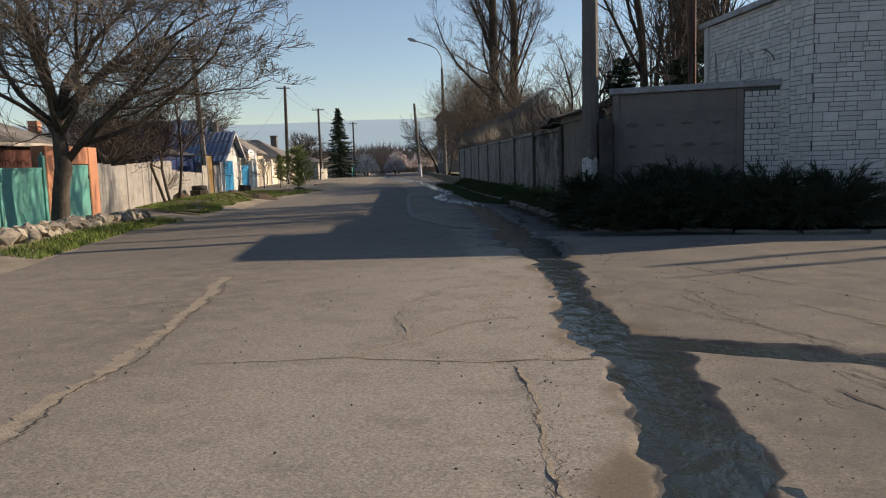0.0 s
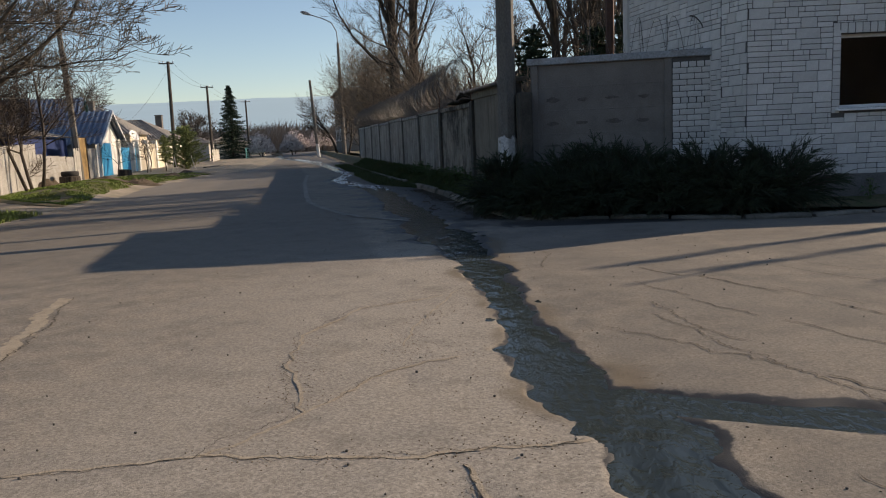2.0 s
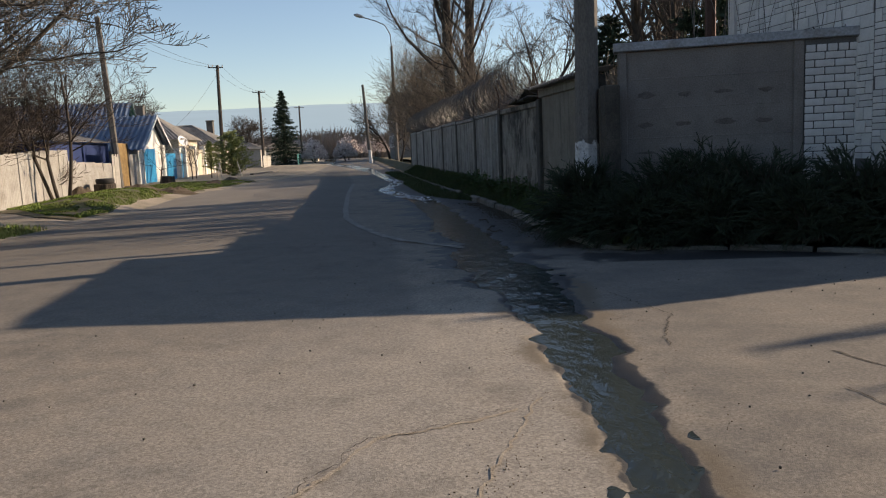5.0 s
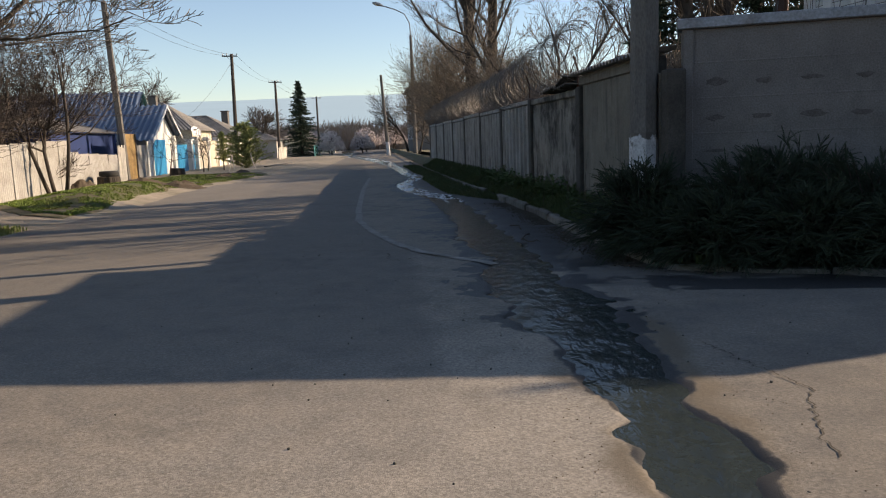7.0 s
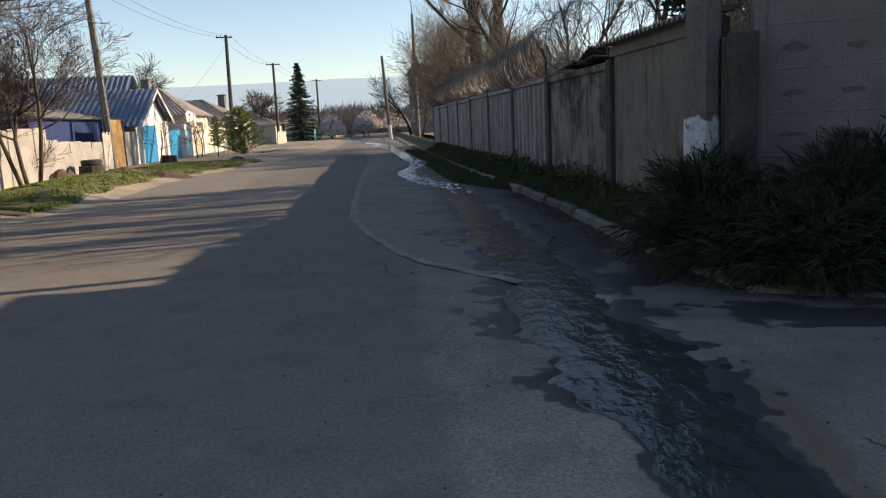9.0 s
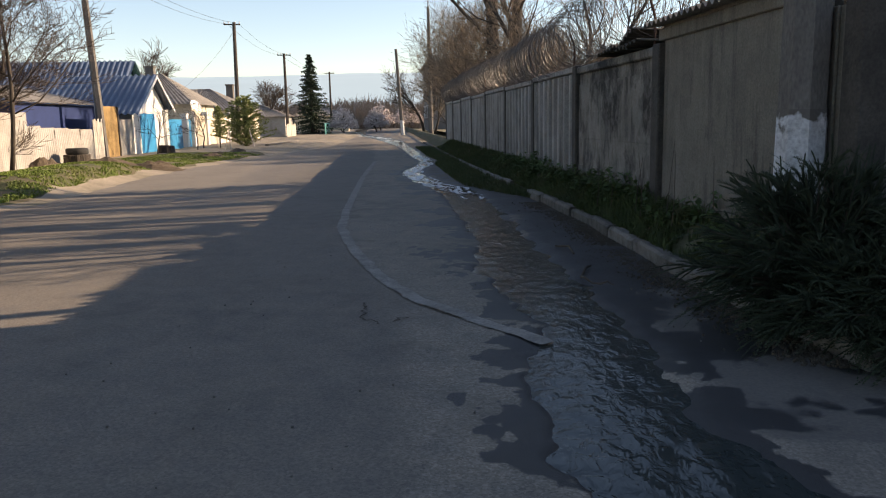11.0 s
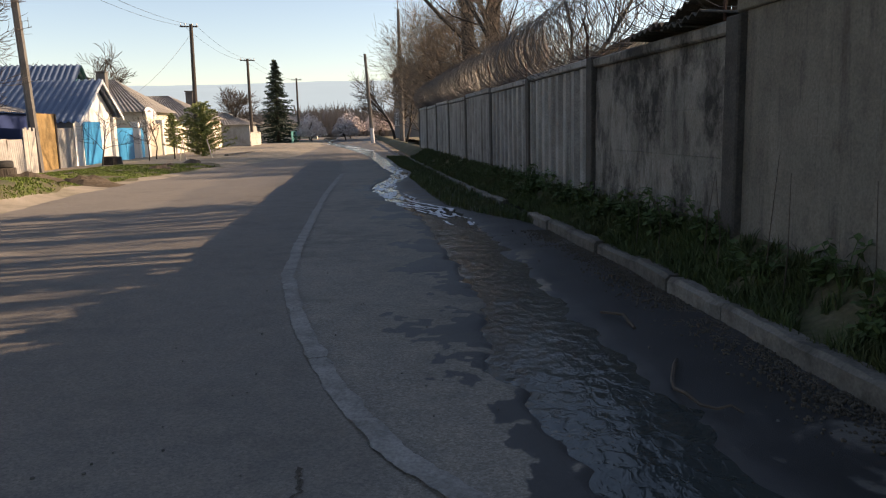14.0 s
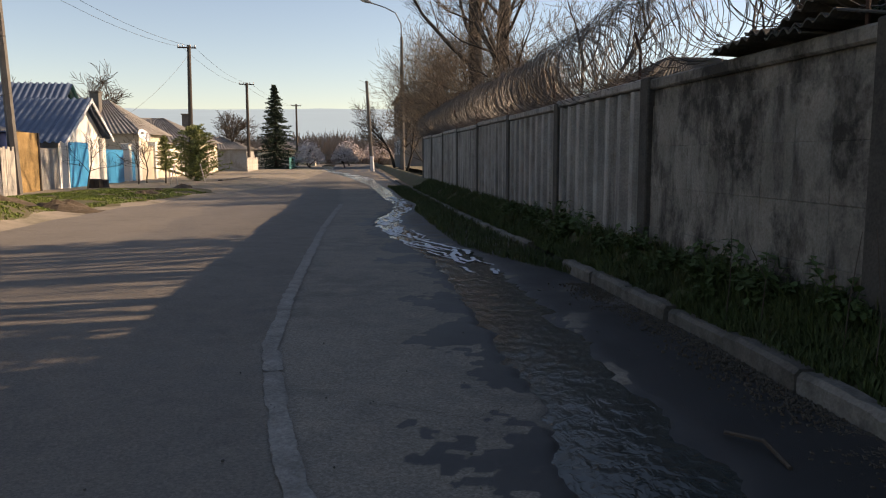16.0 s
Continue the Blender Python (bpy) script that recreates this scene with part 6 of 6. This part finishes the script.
THICKET = dict(kids=(10, 7, 6, 4), angle=(20, 60), ratio=(0.55, 0.9), up=0.06, wobble=0.16, thin=0.006)
THICKET["from"] = (0.08, 0.1, 0.1)
for i, (x, y, h) in enumerate(((-2.4, 41.5, 3.0), (-4.8, 49, 4.2), (-7.2, 57, 5.4), (-9.5, 64, 6.0), (-12.8, 76, 6.0), (-1.2, 60, 4.4), (-2.9, 45.5, 3.4), (-3.4, 50.0, 3.6), (-0.6, 38.5, 2.7), (-5.6, 54.5, 4.6), (-8.0, 60.5, 5.4))):
    bare_tree("bare_thicket", "leafless brown shrub thicket behind the fence", x, y, 0.3, h, 0.09, 100 + i, 4, THICKET, twig=TWIG_PALE, group="thickets", category="shrub")
for i, (x, y, h, r) in enumerate(((1.4, 27.5, 5.0, 0.10), (3.2, 26.0, 5.6, 0.11), (4.9, 25.5, 6.0, 0.11), (2.4, 31.0, 6.5, 0.12), (5.6, 30.0, 6.5, 0.12), (3.9, 23.6, 5.0, 0.1))):
    bare_tree("bare_tree", "leafless tree with dense dark twigs in the yard", x, y, 0.3, h, r, 200 + i, 4, dict(kids=(7, 6, 4, 3), angle=(18, 50), ratio=(0.42, 0.7), up=0.09, thin=0.006), group="yard trees")
for i, (x, y, h, r) in enumerate(((2.6, 24.3, 8.5, 0.15), (3.6, 27.6, 9.5, 0.18), (4.6, 31.5, 9.5, 0.18), (5.4, 34.5, 9.5, 0.17), (5.0, 29.4, 9.5, 0.17), (5.2, 25.8, 9.0, 0.16))):
    bare_tree("bare_tree", "tall leafless tree with upright limbs in the yard", x, y, 0.3, h, r, 230 + i, 3, dict(kids=(8, 4, 4), angle=(12, 30), ratio=(0.45, 0.7), up=0.10, wobble=0.09, thin=0.012, slim=1.15), group="yard trees")
for i, (x, y, h) in enumerate(((2.7, 21.9, 2.0), (3.4, 22.0, 2.0), (2.1, 22.4, 1.9), (2.3, 20.6, 1.8), (3.7, 23.6, 2.2))):
    bare_tree("bare_thicket", "dense leafless shrub thicket behind the yard wall", x, y, 0.3, h, 0.07, 140 + i, 4, THICKET, twig=TWIG_PALE, group="yard thickets", category="shrub")
conifer("pine_tree", "dark bushy evergreen behind the yard wall", 3.1, 20.8, 3.9, 1.1, SPRUCE, 41, 22, 0.0, 0.10, 0.08, 1.5, 0.55)
conifer("pine_tree", "dark bushy evergreen behind the yard wall", 4.0, 22.6, 4.4, 1.2, SPRUCE, 42, 22, 0.0, 0.10, 0.08, 1.5, 0.55)
conifer("pine_tree", "dark green pine behind the yard wall", 4.6, 33.5, 9.5, 2.2, SPRUCE, 31, 26, 0.1, 0.18, 0.25, 0.8)

conifer("pine_tree", "dark bushy evergreen behind the yard wall", 1.85, 24.4, 4.3, 1.15, SPRUCE, 43, 30, 0.0, 0.11, 0.08, 1.5, 0.5)
for i, (x, y, h) in enumerate(((-2.4, 44.5, 7.0), (-0.4, 52.0, 8.5), (0.8, 58.0, 9.0))):
    bare_tree("bare_tree", "tall leafless tree with fine pale twigs behind the fence", x, y, 0.3, h, 0.13, 280 + i, 4, dict(kids=(9, 7, 6, 4), angle=(22, 55), ratio=(0.40, 0.66), up=0.08, thin=0.006), twig=TWIG_PALE, group="yard trees")
# row of slim poplars beyond the corner building, unseen, added to streak the forecourt with shadows
for i, (x, y, h) in enumerate(((16.1, 19.1, 6.3), (17.2, 18.5, 6.3), (18.2, 17.9, 6.0), (19.2, 17.2, 5.8), (20.4, 16.3, 5.6))):
    bare_tree("poplar_tree", "unseen slim upright bare poplar placed for its shadow on the forecourt", x, y, 0.0, h, 0.13, 290 + i, 2, dict(kids=(6, 3), angle=(5, 14), ratio=(0.35, 0.55), up=0.06, wobble=0.04, thin=0.03), group="roadside poplars")

# yards across the street
walnut()
teal_yard()
sheet_fence((-14.0, 21.2), (-14.6, 23.0), 1.75, 1.7, "pale corrugated sheet fence with tree shadows", SLATE_FENCE)
sheet_fence((-14.7, 23.0), (-18.25, 33.1), 1.65, 1.95, "long weathered grey corrugated sheet fence", SLATE_FENCE)
sheet_fence((-18.3, 33.15), (-19.55, 38.5), 1.50, 1.30, "low leaning corrugated sheet fence", SLATE_FENCE, lean=0.06)
board_fence((-19.62, 38.6), (-19.85, 39.6), 1.62, "few bleached upright boards closing the fence", WOOD_GREY, 0.17, 3)
for i, (x, y, h) in enumerate(((-17.0, 25.5, 3.2), (-18.2, 28.0, 3.4), (-19.4, 30.5, 3.2), (-20.6, 32.6, 2.6))):
    bare_tree("bare_thicket", "dense brown leafless bush behind the sheet fence", x, y, 0.1, h, 0.07, 160 + i, 4, THICKET, group="garden bushes", category="shrub")
bl = thing("shed", "dark blue sheet-metal shed behind the fence", "shed", along((-19.6, 35.4), (-21.0, 40.6)))
part("wall", Mesh().box((0, 0.8, 0), (8.6, 3.5, 2.35), 0.02), BLUE_DARK, bl)
part("roof", Mesh().slab((-0.3, 0.5, 2.40), (9.0, 0, 0), (0, 3.6, 0.9), 0.02, 110, 2, lambda a, b: 0.02 * math.sin(a * 2 * math.pi / 0.15)), SLATE, bl)
cb = thing("hoarding", "tall ochre chipboard hoarding between fence posts", "hoarding", along((-20.55, 40.35), (-21.05, 42.6)))
part("sheet", Mesh().box((0, -0.02, 0.1), (2.2, 0.02, 2.3), 0.005), BOARD, cb)
part("post", Mesh().box((-0.1, -0.06, 0), (-0.003, 0.06, 2.4), 0.01), WOOD_GREY, cb)
part("post", Mesh().box((2.203, -0.06, 0), (2.32, 0.06, 2.3), 0.01), TIMBER, cb)
sheet_fence((-21.1, 42.75), (-21.5, 44.45), 1.7, 1.75, "short pale corrugated sheet fence beside the gable", SLATE_FENCE)
gable_house()
simple_gate((-22.75, 49.95), (-23.35, 52.55), 1.75, "closed bright blue double gate between white posts")
gate_post(-23.50, 53.15, 2.0)
simple_gate((-23.6, 53.5), (-23.85, 54.55), 1.75, "narrow bright blue wicket gate")
gate_post(-23.95, 54.95, 1.9)
cw = thing("wall_cream", "cream rendered garden wall with white piers", "wall", along((-24.1, 55.3), (-26.0, 64.5)), kind="structure")
part("panel", Mesh().box((0, 0, 0), (9.4, 0.25, 2.0), 0.015), CREAM_WALL, cw)
for k in range(4):
    part("pier", Mesh().box((k * 3.0, -0.12, 0), (k * 3.0 + 0.4, 0.3, 2.25), 0.015), WHITE_WALL, cw)
hip_house("slate_house", (-27.6, 62.0), (-29.2, 68.7), 9, 2.9, 2.3, "low house with a weathered hipped slate roof", CREAM_WALL, (2.0, 3.2))
hip_house("slate_house", (-27.9, 70.2), (-29.3, 77.7), 9, 2.5, 1.9, "cream house with a hipped slate roof", CREAM_WALL, (6.0, 2.0))
hip_house("slate_house", (-30.0, 86.0), (-31.4, 92.5), 7, 2.1, 1.2, "small house with a pale slate roof", SLATE_FENCE)
hip_house("slate_house", (-33.0, 118.0), (-35.5, 127.0), 8, 2.3, 1.6, "distant low house with a slate roof", CREAM_WALL)
board_fence((-27.2, 79.0), (-28.9, 86.0), 1.2, "low grey picket fence", WOOD_GREY, 0.22, 5)
board_fence((-27.2, 90.0), (-30.2, 101.0), 1.2, "low teal and grey picket fence under the spruce", TEAL, 0.3, 6)
bd = thing("satellite_dish", "white satellite dish on the house wall", "satellite dish", pose(-27.2, 61.8, 2.7, 60, 0, 70))
dm = Mesh()
for j in range(5):
    for k in range(16):
        r = 0.45 * j / 4
        dm.v.append((r * math.cos(k * math.pi / 8), r * math.sin(k * math.pi / 8), 0.4 * r * r))
dm.f = [(j * 16 + k, j * 16 + (k + 1) % 16, (j + 1) * 16 + (k + 1) % 16, (j + 1) * 16 + k) for j in range(4) for k in range(16)]
part("reflector", dm, PVC, bd)
part("feed_arm", Mesh().tube([(0, -0.4, 0.05), (0, 0, 0.4)], 0.015, 5), STEEL_RED, bd)
tyre_stump(-18.1, 35.3)
for i, (x, y, w, d, h) in enumerate(((-14.3, 33.6, 1.0, 0.75, 0.24), (-14.9, 32.0, 0.9, 0.6, 0.18), (-18.0, 33.4, 0.8, 0.5, 0.34), (-15.6, 40.4, 0.8, 0.5, 0.15), (-16.4, 42.6, 0.7, 0.5, 0.12), (-17.2, 46.5, 0.9, 0.5, 0.13))):
    soil_mound(x, y, left_ground(x, y), w, d, h, i + 1)
for i, (x, y, lean) in enumerate(((-16.25, 29.1, (-0.22, 0.0)), (-15.95, 28.9, (-0.10, 0.05)), (-15.75, 29.1, (0.0, 0)))):
    bare_tree("fruit_tree", "bare slender fruit tree on the grass mound", x, y, left_ground(x, y), 4.2, 0.065, 300 + i, 4, dict(kids=(9, 7, 6, 4), angle=(25, 65), ratio=(0.45, 0.75), thin=0.005), lean, group="fruit trees")
for i, (x, y, h) in enumerate(((-20.6, 44.9, 2.0), (-21.5, 51.4, 2.0), (-20.9, 49.5, 1.7))):
    bare_tree("sapling", "thin bare sapling in front of the gates", x, y, 0.1, h, 0.035, 330 + i, 3, dict(kids=(7, 5, 4), angle=(25, 60), ratio=(0.5, 0.8), thin=0.005), group="saplings")
conifer("pine_tree", "young bushy green pine by the roadside", -20.2, 54.2, 2.9, 1.6, PINE, 33, 17, -0.6, 0.07, 0.03, 2.0, 0.42)
conifer("pine_tree", "small thin green pine by the roadside", -20.3, 51.0, 2.4, 0.8, PINE, 34, 11, -0.35, 0.04, 0.3, 1.1)
conifer("spruce_tree", "tall dark green spruce in a front garden", -29.4, 92.4, 8.5, 2.7, SPRUCE, 35, 52, 0.22, 0.2, 0.03, 1.7, 0.85)
for i, (x, y, a) in enumerate(((-19.3, 49.4, 0.25), (-18.7, 52.0, -0.3), (-19.0, 49.6, -0.15))):
    st = part("stake", Mesh().tube([(0, 0, -0.1), (a, 0.05, 1.0)], 0.025, 5), WOOD_GREY)
    st.matrix_basis = pose(x, y, 0.05)
    tagged(st, "pale wooden stake propped by a young pine", "stake", "stakes")
sk = thing("stump", "cut log stump beside the blue door", "stump", pose(-20.5, 45.6, 0.1))
part("log", Mesh().tube([(0, 0, -0.05), (0, 0, 0.2), (0.01, 0, 0.36)], [0.42, 0.38, 0.37], 12), BARK, sk)
ck = thing("concrete_edging", "pale concrete edging slabs before the garden wall", "kerb", along((-18.9, 54.5), (-19.6, 61.5)))
part("slab", Mesh().box((0, 0, -0.05), (7, 0.25, 0.2), 0.03), KERB, ck)


def stone_spot(rnd, i):
    y = 12.6 + (i % 46) * 0.155 + rnd.uniform(-0.1, 0.1)
    x = lerp(y, LEFT_EDGE) - 1.55 - rnd.uniform(0, 0.9) * (1 if i < 60 else 0.5) + 0.4 * smooth(16, 20, y)
    return x, y, left_ground(x, y) - 0.03 + (0.14 if i > 90 else 0)


rubble(190, stone_spot, 14, 0.08, 0.20, "rough pale limestone lump edging the verge", "stones round the tree")

# distance
hip_house("yard_house", (-2.6, 53.0), (0.4, 43.0), 11, 3.0, 2.5, "dark-roofed house behind the fence", GREYWALL, None, DARK_SLATE, "dark mossy slate roof")
fb = thing("apartment_building", "pale grey two-storey building beyond the fence", "building", along((-17.5, 100.0), (-22.0, 118.0)))
part("wall", Mesh().box((0, -9, 0), (18, -0.01, 8.2), 0.03), GREYWALL, fb)
part("roof", Mesh().slab((-0.4, -9.4, 8.2), (18.8, 0, 0), (0, 9.8, 0), 0.2), SLATE, fb)
for r in range(2):
    for k in range(5):
        w = part("window", Mesh().box((1.5 + k * 3.4, 0.0, 1.6 + r * 3.3), (2.9 + k * 3.4, 0.06, 3.2 + r * 3.3), 0.02), PVC, fb)
        part("pane", Mesh().box((1.6 + k * 3.4, 0.06, 1.7 + r * 3.3), (2.8 + k * 3.4, 0.07, 3.1 + r * 3.3)), DARK_ROOM, w)
for i, (x, y, h) in enumerate(((-27.5, 98, 2.9), (-29.5, 104, 3.4), (-26.0, 107, 3.0), (-29, 121, 4.0), (-25.5, 124, 4.2))):
    blossom_tree(x, y, h, 400 + i)
for i, (x, y, h, r) in enumerate(((-35.5, 72, 6.0, 0.16), (-40, 66, 5.0, 0.15), (-32.5, 88, 4.2, 0.14), (-17, 96, 5.5, 0.16), (-20, 108, 6, 0.18), (-38.5, 100, 4.5, 0.15))):
    bare_tree("bare_tree", "distant leafless tree among the houses", x, y, -0.1, h, r, 500 + i, 3, dict(kids=(10, 8, 7), angle=(20, 55), ratio=(0.5, 0.8), thin=0.014), group="distant trees")
brush_belt("woods", "belt of leafless brown scrub beyond the last houses", 30, [(-120, 150), (-60, 150), (-35, 145), (-10, 160), (60, 170)], 4.5, 4200, DRY, 7)
brush_belt("woods", "leafless grey-brown wood on the valley side", 60, [(-260, 240), (-120, 235), (-40, 250), (60, 270), (200, 260)], 9.0, 5500, DRY, 9)


# distant hills; their haze is only the emitted colour of HILL
def hazed_hills():
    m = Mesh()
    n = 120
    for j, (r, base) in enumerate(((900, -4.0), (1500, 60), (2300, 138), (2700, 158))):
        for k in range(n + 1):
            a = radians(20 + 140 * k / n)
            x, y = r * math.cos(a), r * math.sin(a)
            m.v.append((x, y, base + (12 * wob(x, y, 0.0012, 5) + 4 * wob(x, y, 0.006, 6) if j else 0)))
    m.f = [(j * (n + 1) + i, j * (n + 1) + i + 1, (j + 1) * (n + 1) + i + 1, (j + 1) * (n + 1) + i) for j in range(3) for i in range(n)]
    tagged(part("backdrop", m, HILL, smooth=True), "far hills across the valley in a glowing haze-blue colour", "hills", kind="structure")


hazed_hills()


# ---- small things ----
STREAM = bpy.data.objects["water"]


def sky_glint(y0, y1, count, seed, width):
    """Broken white strips on the running water, painted as the sky's reflection."""
    rnd = random.Random(seed)
    for k in range(count):
        u = rnd.uniform(0.12, 0.88)
        a = rnd.uniform(y0, y1 - 1.0)
        b = min(y1, a + rnd.uniform(0.4, 1.6))
        pts = []
        y = a
        while y < b:
            sl, sr = lerp(y, STREAM_L), lerp(y, STREAM_R)
            pts.append((sl + (sr - sl) * min(0.95, max(0.05, u + 0.18 * math.sin(y * 2.3 + k))), y))
            y += 0.22
        if len(pts) < 3:
            continue
        m = ribbon(pts, width * rnd.uniform(0.5, 1.3), 0, seed * 50 + k, 0.012, 0.045, True)
        m.v = [(x, yy, -0.005 + 0.006 * wob(x, yy, 4, 3)) for x, yy, _ in m.v]
        part("sky_glint", m, SKY_GLINT, STREAM, "broken white streak painted as sky reflection")


sky_glint(24.5, 33.5, 52, 3, 0.065)
sky_glint(32.5, 42.0, 34, 5, 0.085)
sky_glint(60.0, 95.0, 22, 7, 0.40)


def weed(x, y, z, h, seed):
    rnd = random.Random(seed)
    t = thing("weed", "leafy green weed at the foot of the fence", "plant", pose(x, y, z), "weeds on the bank")
    st, lf = Mesh(), Mesh()
    for k in range(5):
        a = rnd.uniform(0, 6.283)
        tip = Vector((math.cos(a) * h * 0.45, math.sin(a) * h * 0.45, h * rnd.uniform(0.6, 1.1)))
        st.tube([(0, 0, -0.03), tip * 0.5 + Vector((0, 0, h * 0.12)), tip], [0.006, 0.004, 0.002], 4, cap=False)
        for j in range(9):
            u = rnd.uniform(0.25, 1.0)
            p = tip * u + Vector((0, 0, h * 0.2 * u * (1 - u)))
            d = Vector((rnd.gauss(0, 1), rnd.gauss(0, 1), rnd.gauss(0.2, 0.5))).normalized() * rnd.uniform(0.05, 0.11)
            s = d.cross(Vector((0, 0, 1))).normalized() * d.length * 0.35
            lf.add([p, p + d * 0.5 + s, p + d - Vector((0, 0, 0.015)), p + d * 0.5 - s], [(0, 1, 2, 3)])
    part("stalk", st, WEED, t)
    part("leaves", lf, WEED, t)


WR = random.Random(77)
for i in range(80):
    y = 16.4 + 14 * WR.random() ** 1.3
    k, f = lerp(y, KERB_LINE) + 0.2, fence_x(y) - 0.2
    x = k + (f - k) * WR.random() ** 0.6
    weed(x, y, right_bank(x, y), WR.uniform(0.12, 0.42), 700 + i)
for i, (x, y, h) in enumerate(((6.9, 15.45, 0.35), (7.7, 15.5, 0.35), (4.6, 14.4, 0.3))):
    weed(x, y, 0.08, h, 760 + i)
for i in range(9):
    y = 17.2 + 0.55 * i + WR.uniform(-0.2, 0.2)
    x = fence_x(y) - WR.uniform(0.2, 0.5)
    s = part("dry_stalk", Mesh().tube([(0, 0, -0.05), (0.03, 0.02, 0.35), (WR.uniform(-0.1, 0.1), 0.05, WR.uniform(0.6, 0.95))], [0.005, 0.004, 0.002], 4), TWIG)
    s.matrix_basis = pose(x, y, right_bank(x, y))
    tagged(s, "thin dry brown weed stalk against the fence", "plant", "dry stalks")
# hose-like branch and sticks in the gutter
for i, pts in enumerate((((-0.74, 18.14), (-0.78, 17.98), (-0.82, 17.8), (-0.83, 17.64), (-0.80, 17.5), (-0.74, 17.42), (-0.67, 17.37), (-0.61, 17.34), (-0.56, 17.3)), ((-1.1, 19.3), (-0.95, 19.15), (-0.9, 18.9)))):
    s = part("stick", Mesh().tube([(x, y, 0.03 + 0.02 * math.sin(k * 2)) for k, (x, y) in enumerate(pts)], [0.011, 0.012, 0.012, 0.011, 0.011, 0.010, 0.009, 0.008, 0.006][:len(pts)], 6), TWIG)
    tagged(s, "curved bare stick lying in the wet gutter", "stick", "sticks")


def litter():
    rnd = random.Random(19)
    m = Mesh()
    for _ in range(5200):
        y = rnd.uniform(15.3, 24)
        k = lerp(y, KERB_LINE)
        x = k - abs(rnd.gauss(0, 0.17)) - 0.06
        if x < lerp(y, STREAM_R) + 0.08 or y < 15.3:
            continue
        s = rnd.uniform(0.003, 0.011)
        m.box((x - s, y - s * rnd.uniform(0.5, 1.4), -0.01), (x + s * rnd.uniform(0.5, 1.2), y + s, s * 0.7 + 0.006), s * 0.4)
    tagged(part("gravel", m, CRACK), "dark gravel and leaf litter along the gutter", "gravel", kind="stuff")


litter()


def left_turf():
    m = Mesh()
    ys = list(np.arange(22.5, 45.0, 0.25))
    nx = 22
    for y in ys:
        e = lerp(y, LEFT_EDGE)
        for i in range(nx):
            s = 0.75 + 0.25 * wob(0, y, 0.9, 77) + i / (nx - 1) * (4.9 * smooth(21, 27, y) + 0.3)
            x = e - s
            rim = 0.0 if 0 < i < nx - 1 else -0.05
            m.v.append((x, y, left_ground(x, y) + 0.025 + 0.03 * wob(x, y, 1.7, 79) + rim))
    m.f = [(j * nx + i, (j + 1) * nx + i, (j + 1) * nx + i + 1, j * nx + i + 1) for j in range(len(ys) - 1) for i in range(nx - 1)]
    tagged(part("verge", m, VERGE, smooth=True), "dark earth mound with thin turf beside the road", "verge", kind="structure")


left_turf()


def crumbs():
    """Brown grit gathered in the cracks and along the broken asphalt edge."""
    rnd = random.Random(29)
    m = Mesh()
    lines = [[(0.20, 5.2), (0.40, 4.3), (0.48, 3.71), (0.59, 3.14)], [(-1.08, 5.32), (0.0, 5.30), (0.78, 5.47)], [(-0.1, 8.4), (-0.3, 7.4), (-0.1, 6.9)], [(-1.1, 7.59), (-0.70, 5.87)]]
    for _ in range(1500):
        if rnd.random() < 0.55:
            ln = lines[rnd.randrange(len(lines))]
            k = rnd.randrange(len(ln) - 1)
            u = rnd.random()
            x = ln[k][0] + (ln[k + 1][0] - ln[k][0]) * u + rnd.gauss(0, 0.10)
            y = ln[k][1] + (ln[k + 1][1] - ln[k][1]) * u + rnd.gauss(0, 0.10)
        else:
            y = rnd.uniform(2.6, 13)
            x = lerp(y, STREAM_L) - 0.12 - abs(rnd.gauss(0, 0.25)) if rnd.random() < 0.6 else lerp(y, STREAM_R) + 0.12 + abs(rnd.gauss(0, 0.2))
            if in_puddle(x, y) > 0:
                continue
        sl, sr = stream_edges(y)
        if sl - 0.05 < x < sr + 0.05:
            continue
        z = road_z(x, y, -2)
        s = rnd.uniform(0.0015, 0.004)
        m.box((x - s, y - s * rnd.uniform(0.6, 1.4), z - 0.002), (x + s * rnd.uniform(0.6, 1.3), y + s, z + s * 0.9), s * 0.4)
    tagged(part("grit", m, GRIT), "brown grit scattered along cracks in the asphalt", "gravel", kind="stuff")


crumbs()
RUTS = random.Random(61)
for i in range(26):
    x, y = RUTS.uniform(1.1, 4.0), RUTS.uniform(4.4, 10.2)
    if x < lerp(y, STREAM_R) + 0.2:
        continue
    if in_puddle(x, y) or in_puddle(x + 0.2, y - 0.5):
        continue
    L = RUTS.uniform(0.35, 1.1)
    part("crack", ribbon([(x, y), (x + 0.22 * L, y - 0.5 * L), (x + 0.5 * L, y - 0.95 * L)], RUTS.uniform(0.007, 0.026), 0.0045, 800 + i, 0.010, 0.03), CRACK, ROAD)
# trees added out of view behind the start of the walk, only to darken the window's reflection
brush_belt("woods", "dark leafless trees added behind to darken the window reflection", 12, [(-40, -48), (10, -46), (60, -44), (110, -40)], 11.0, 1600, TWIG, 17)
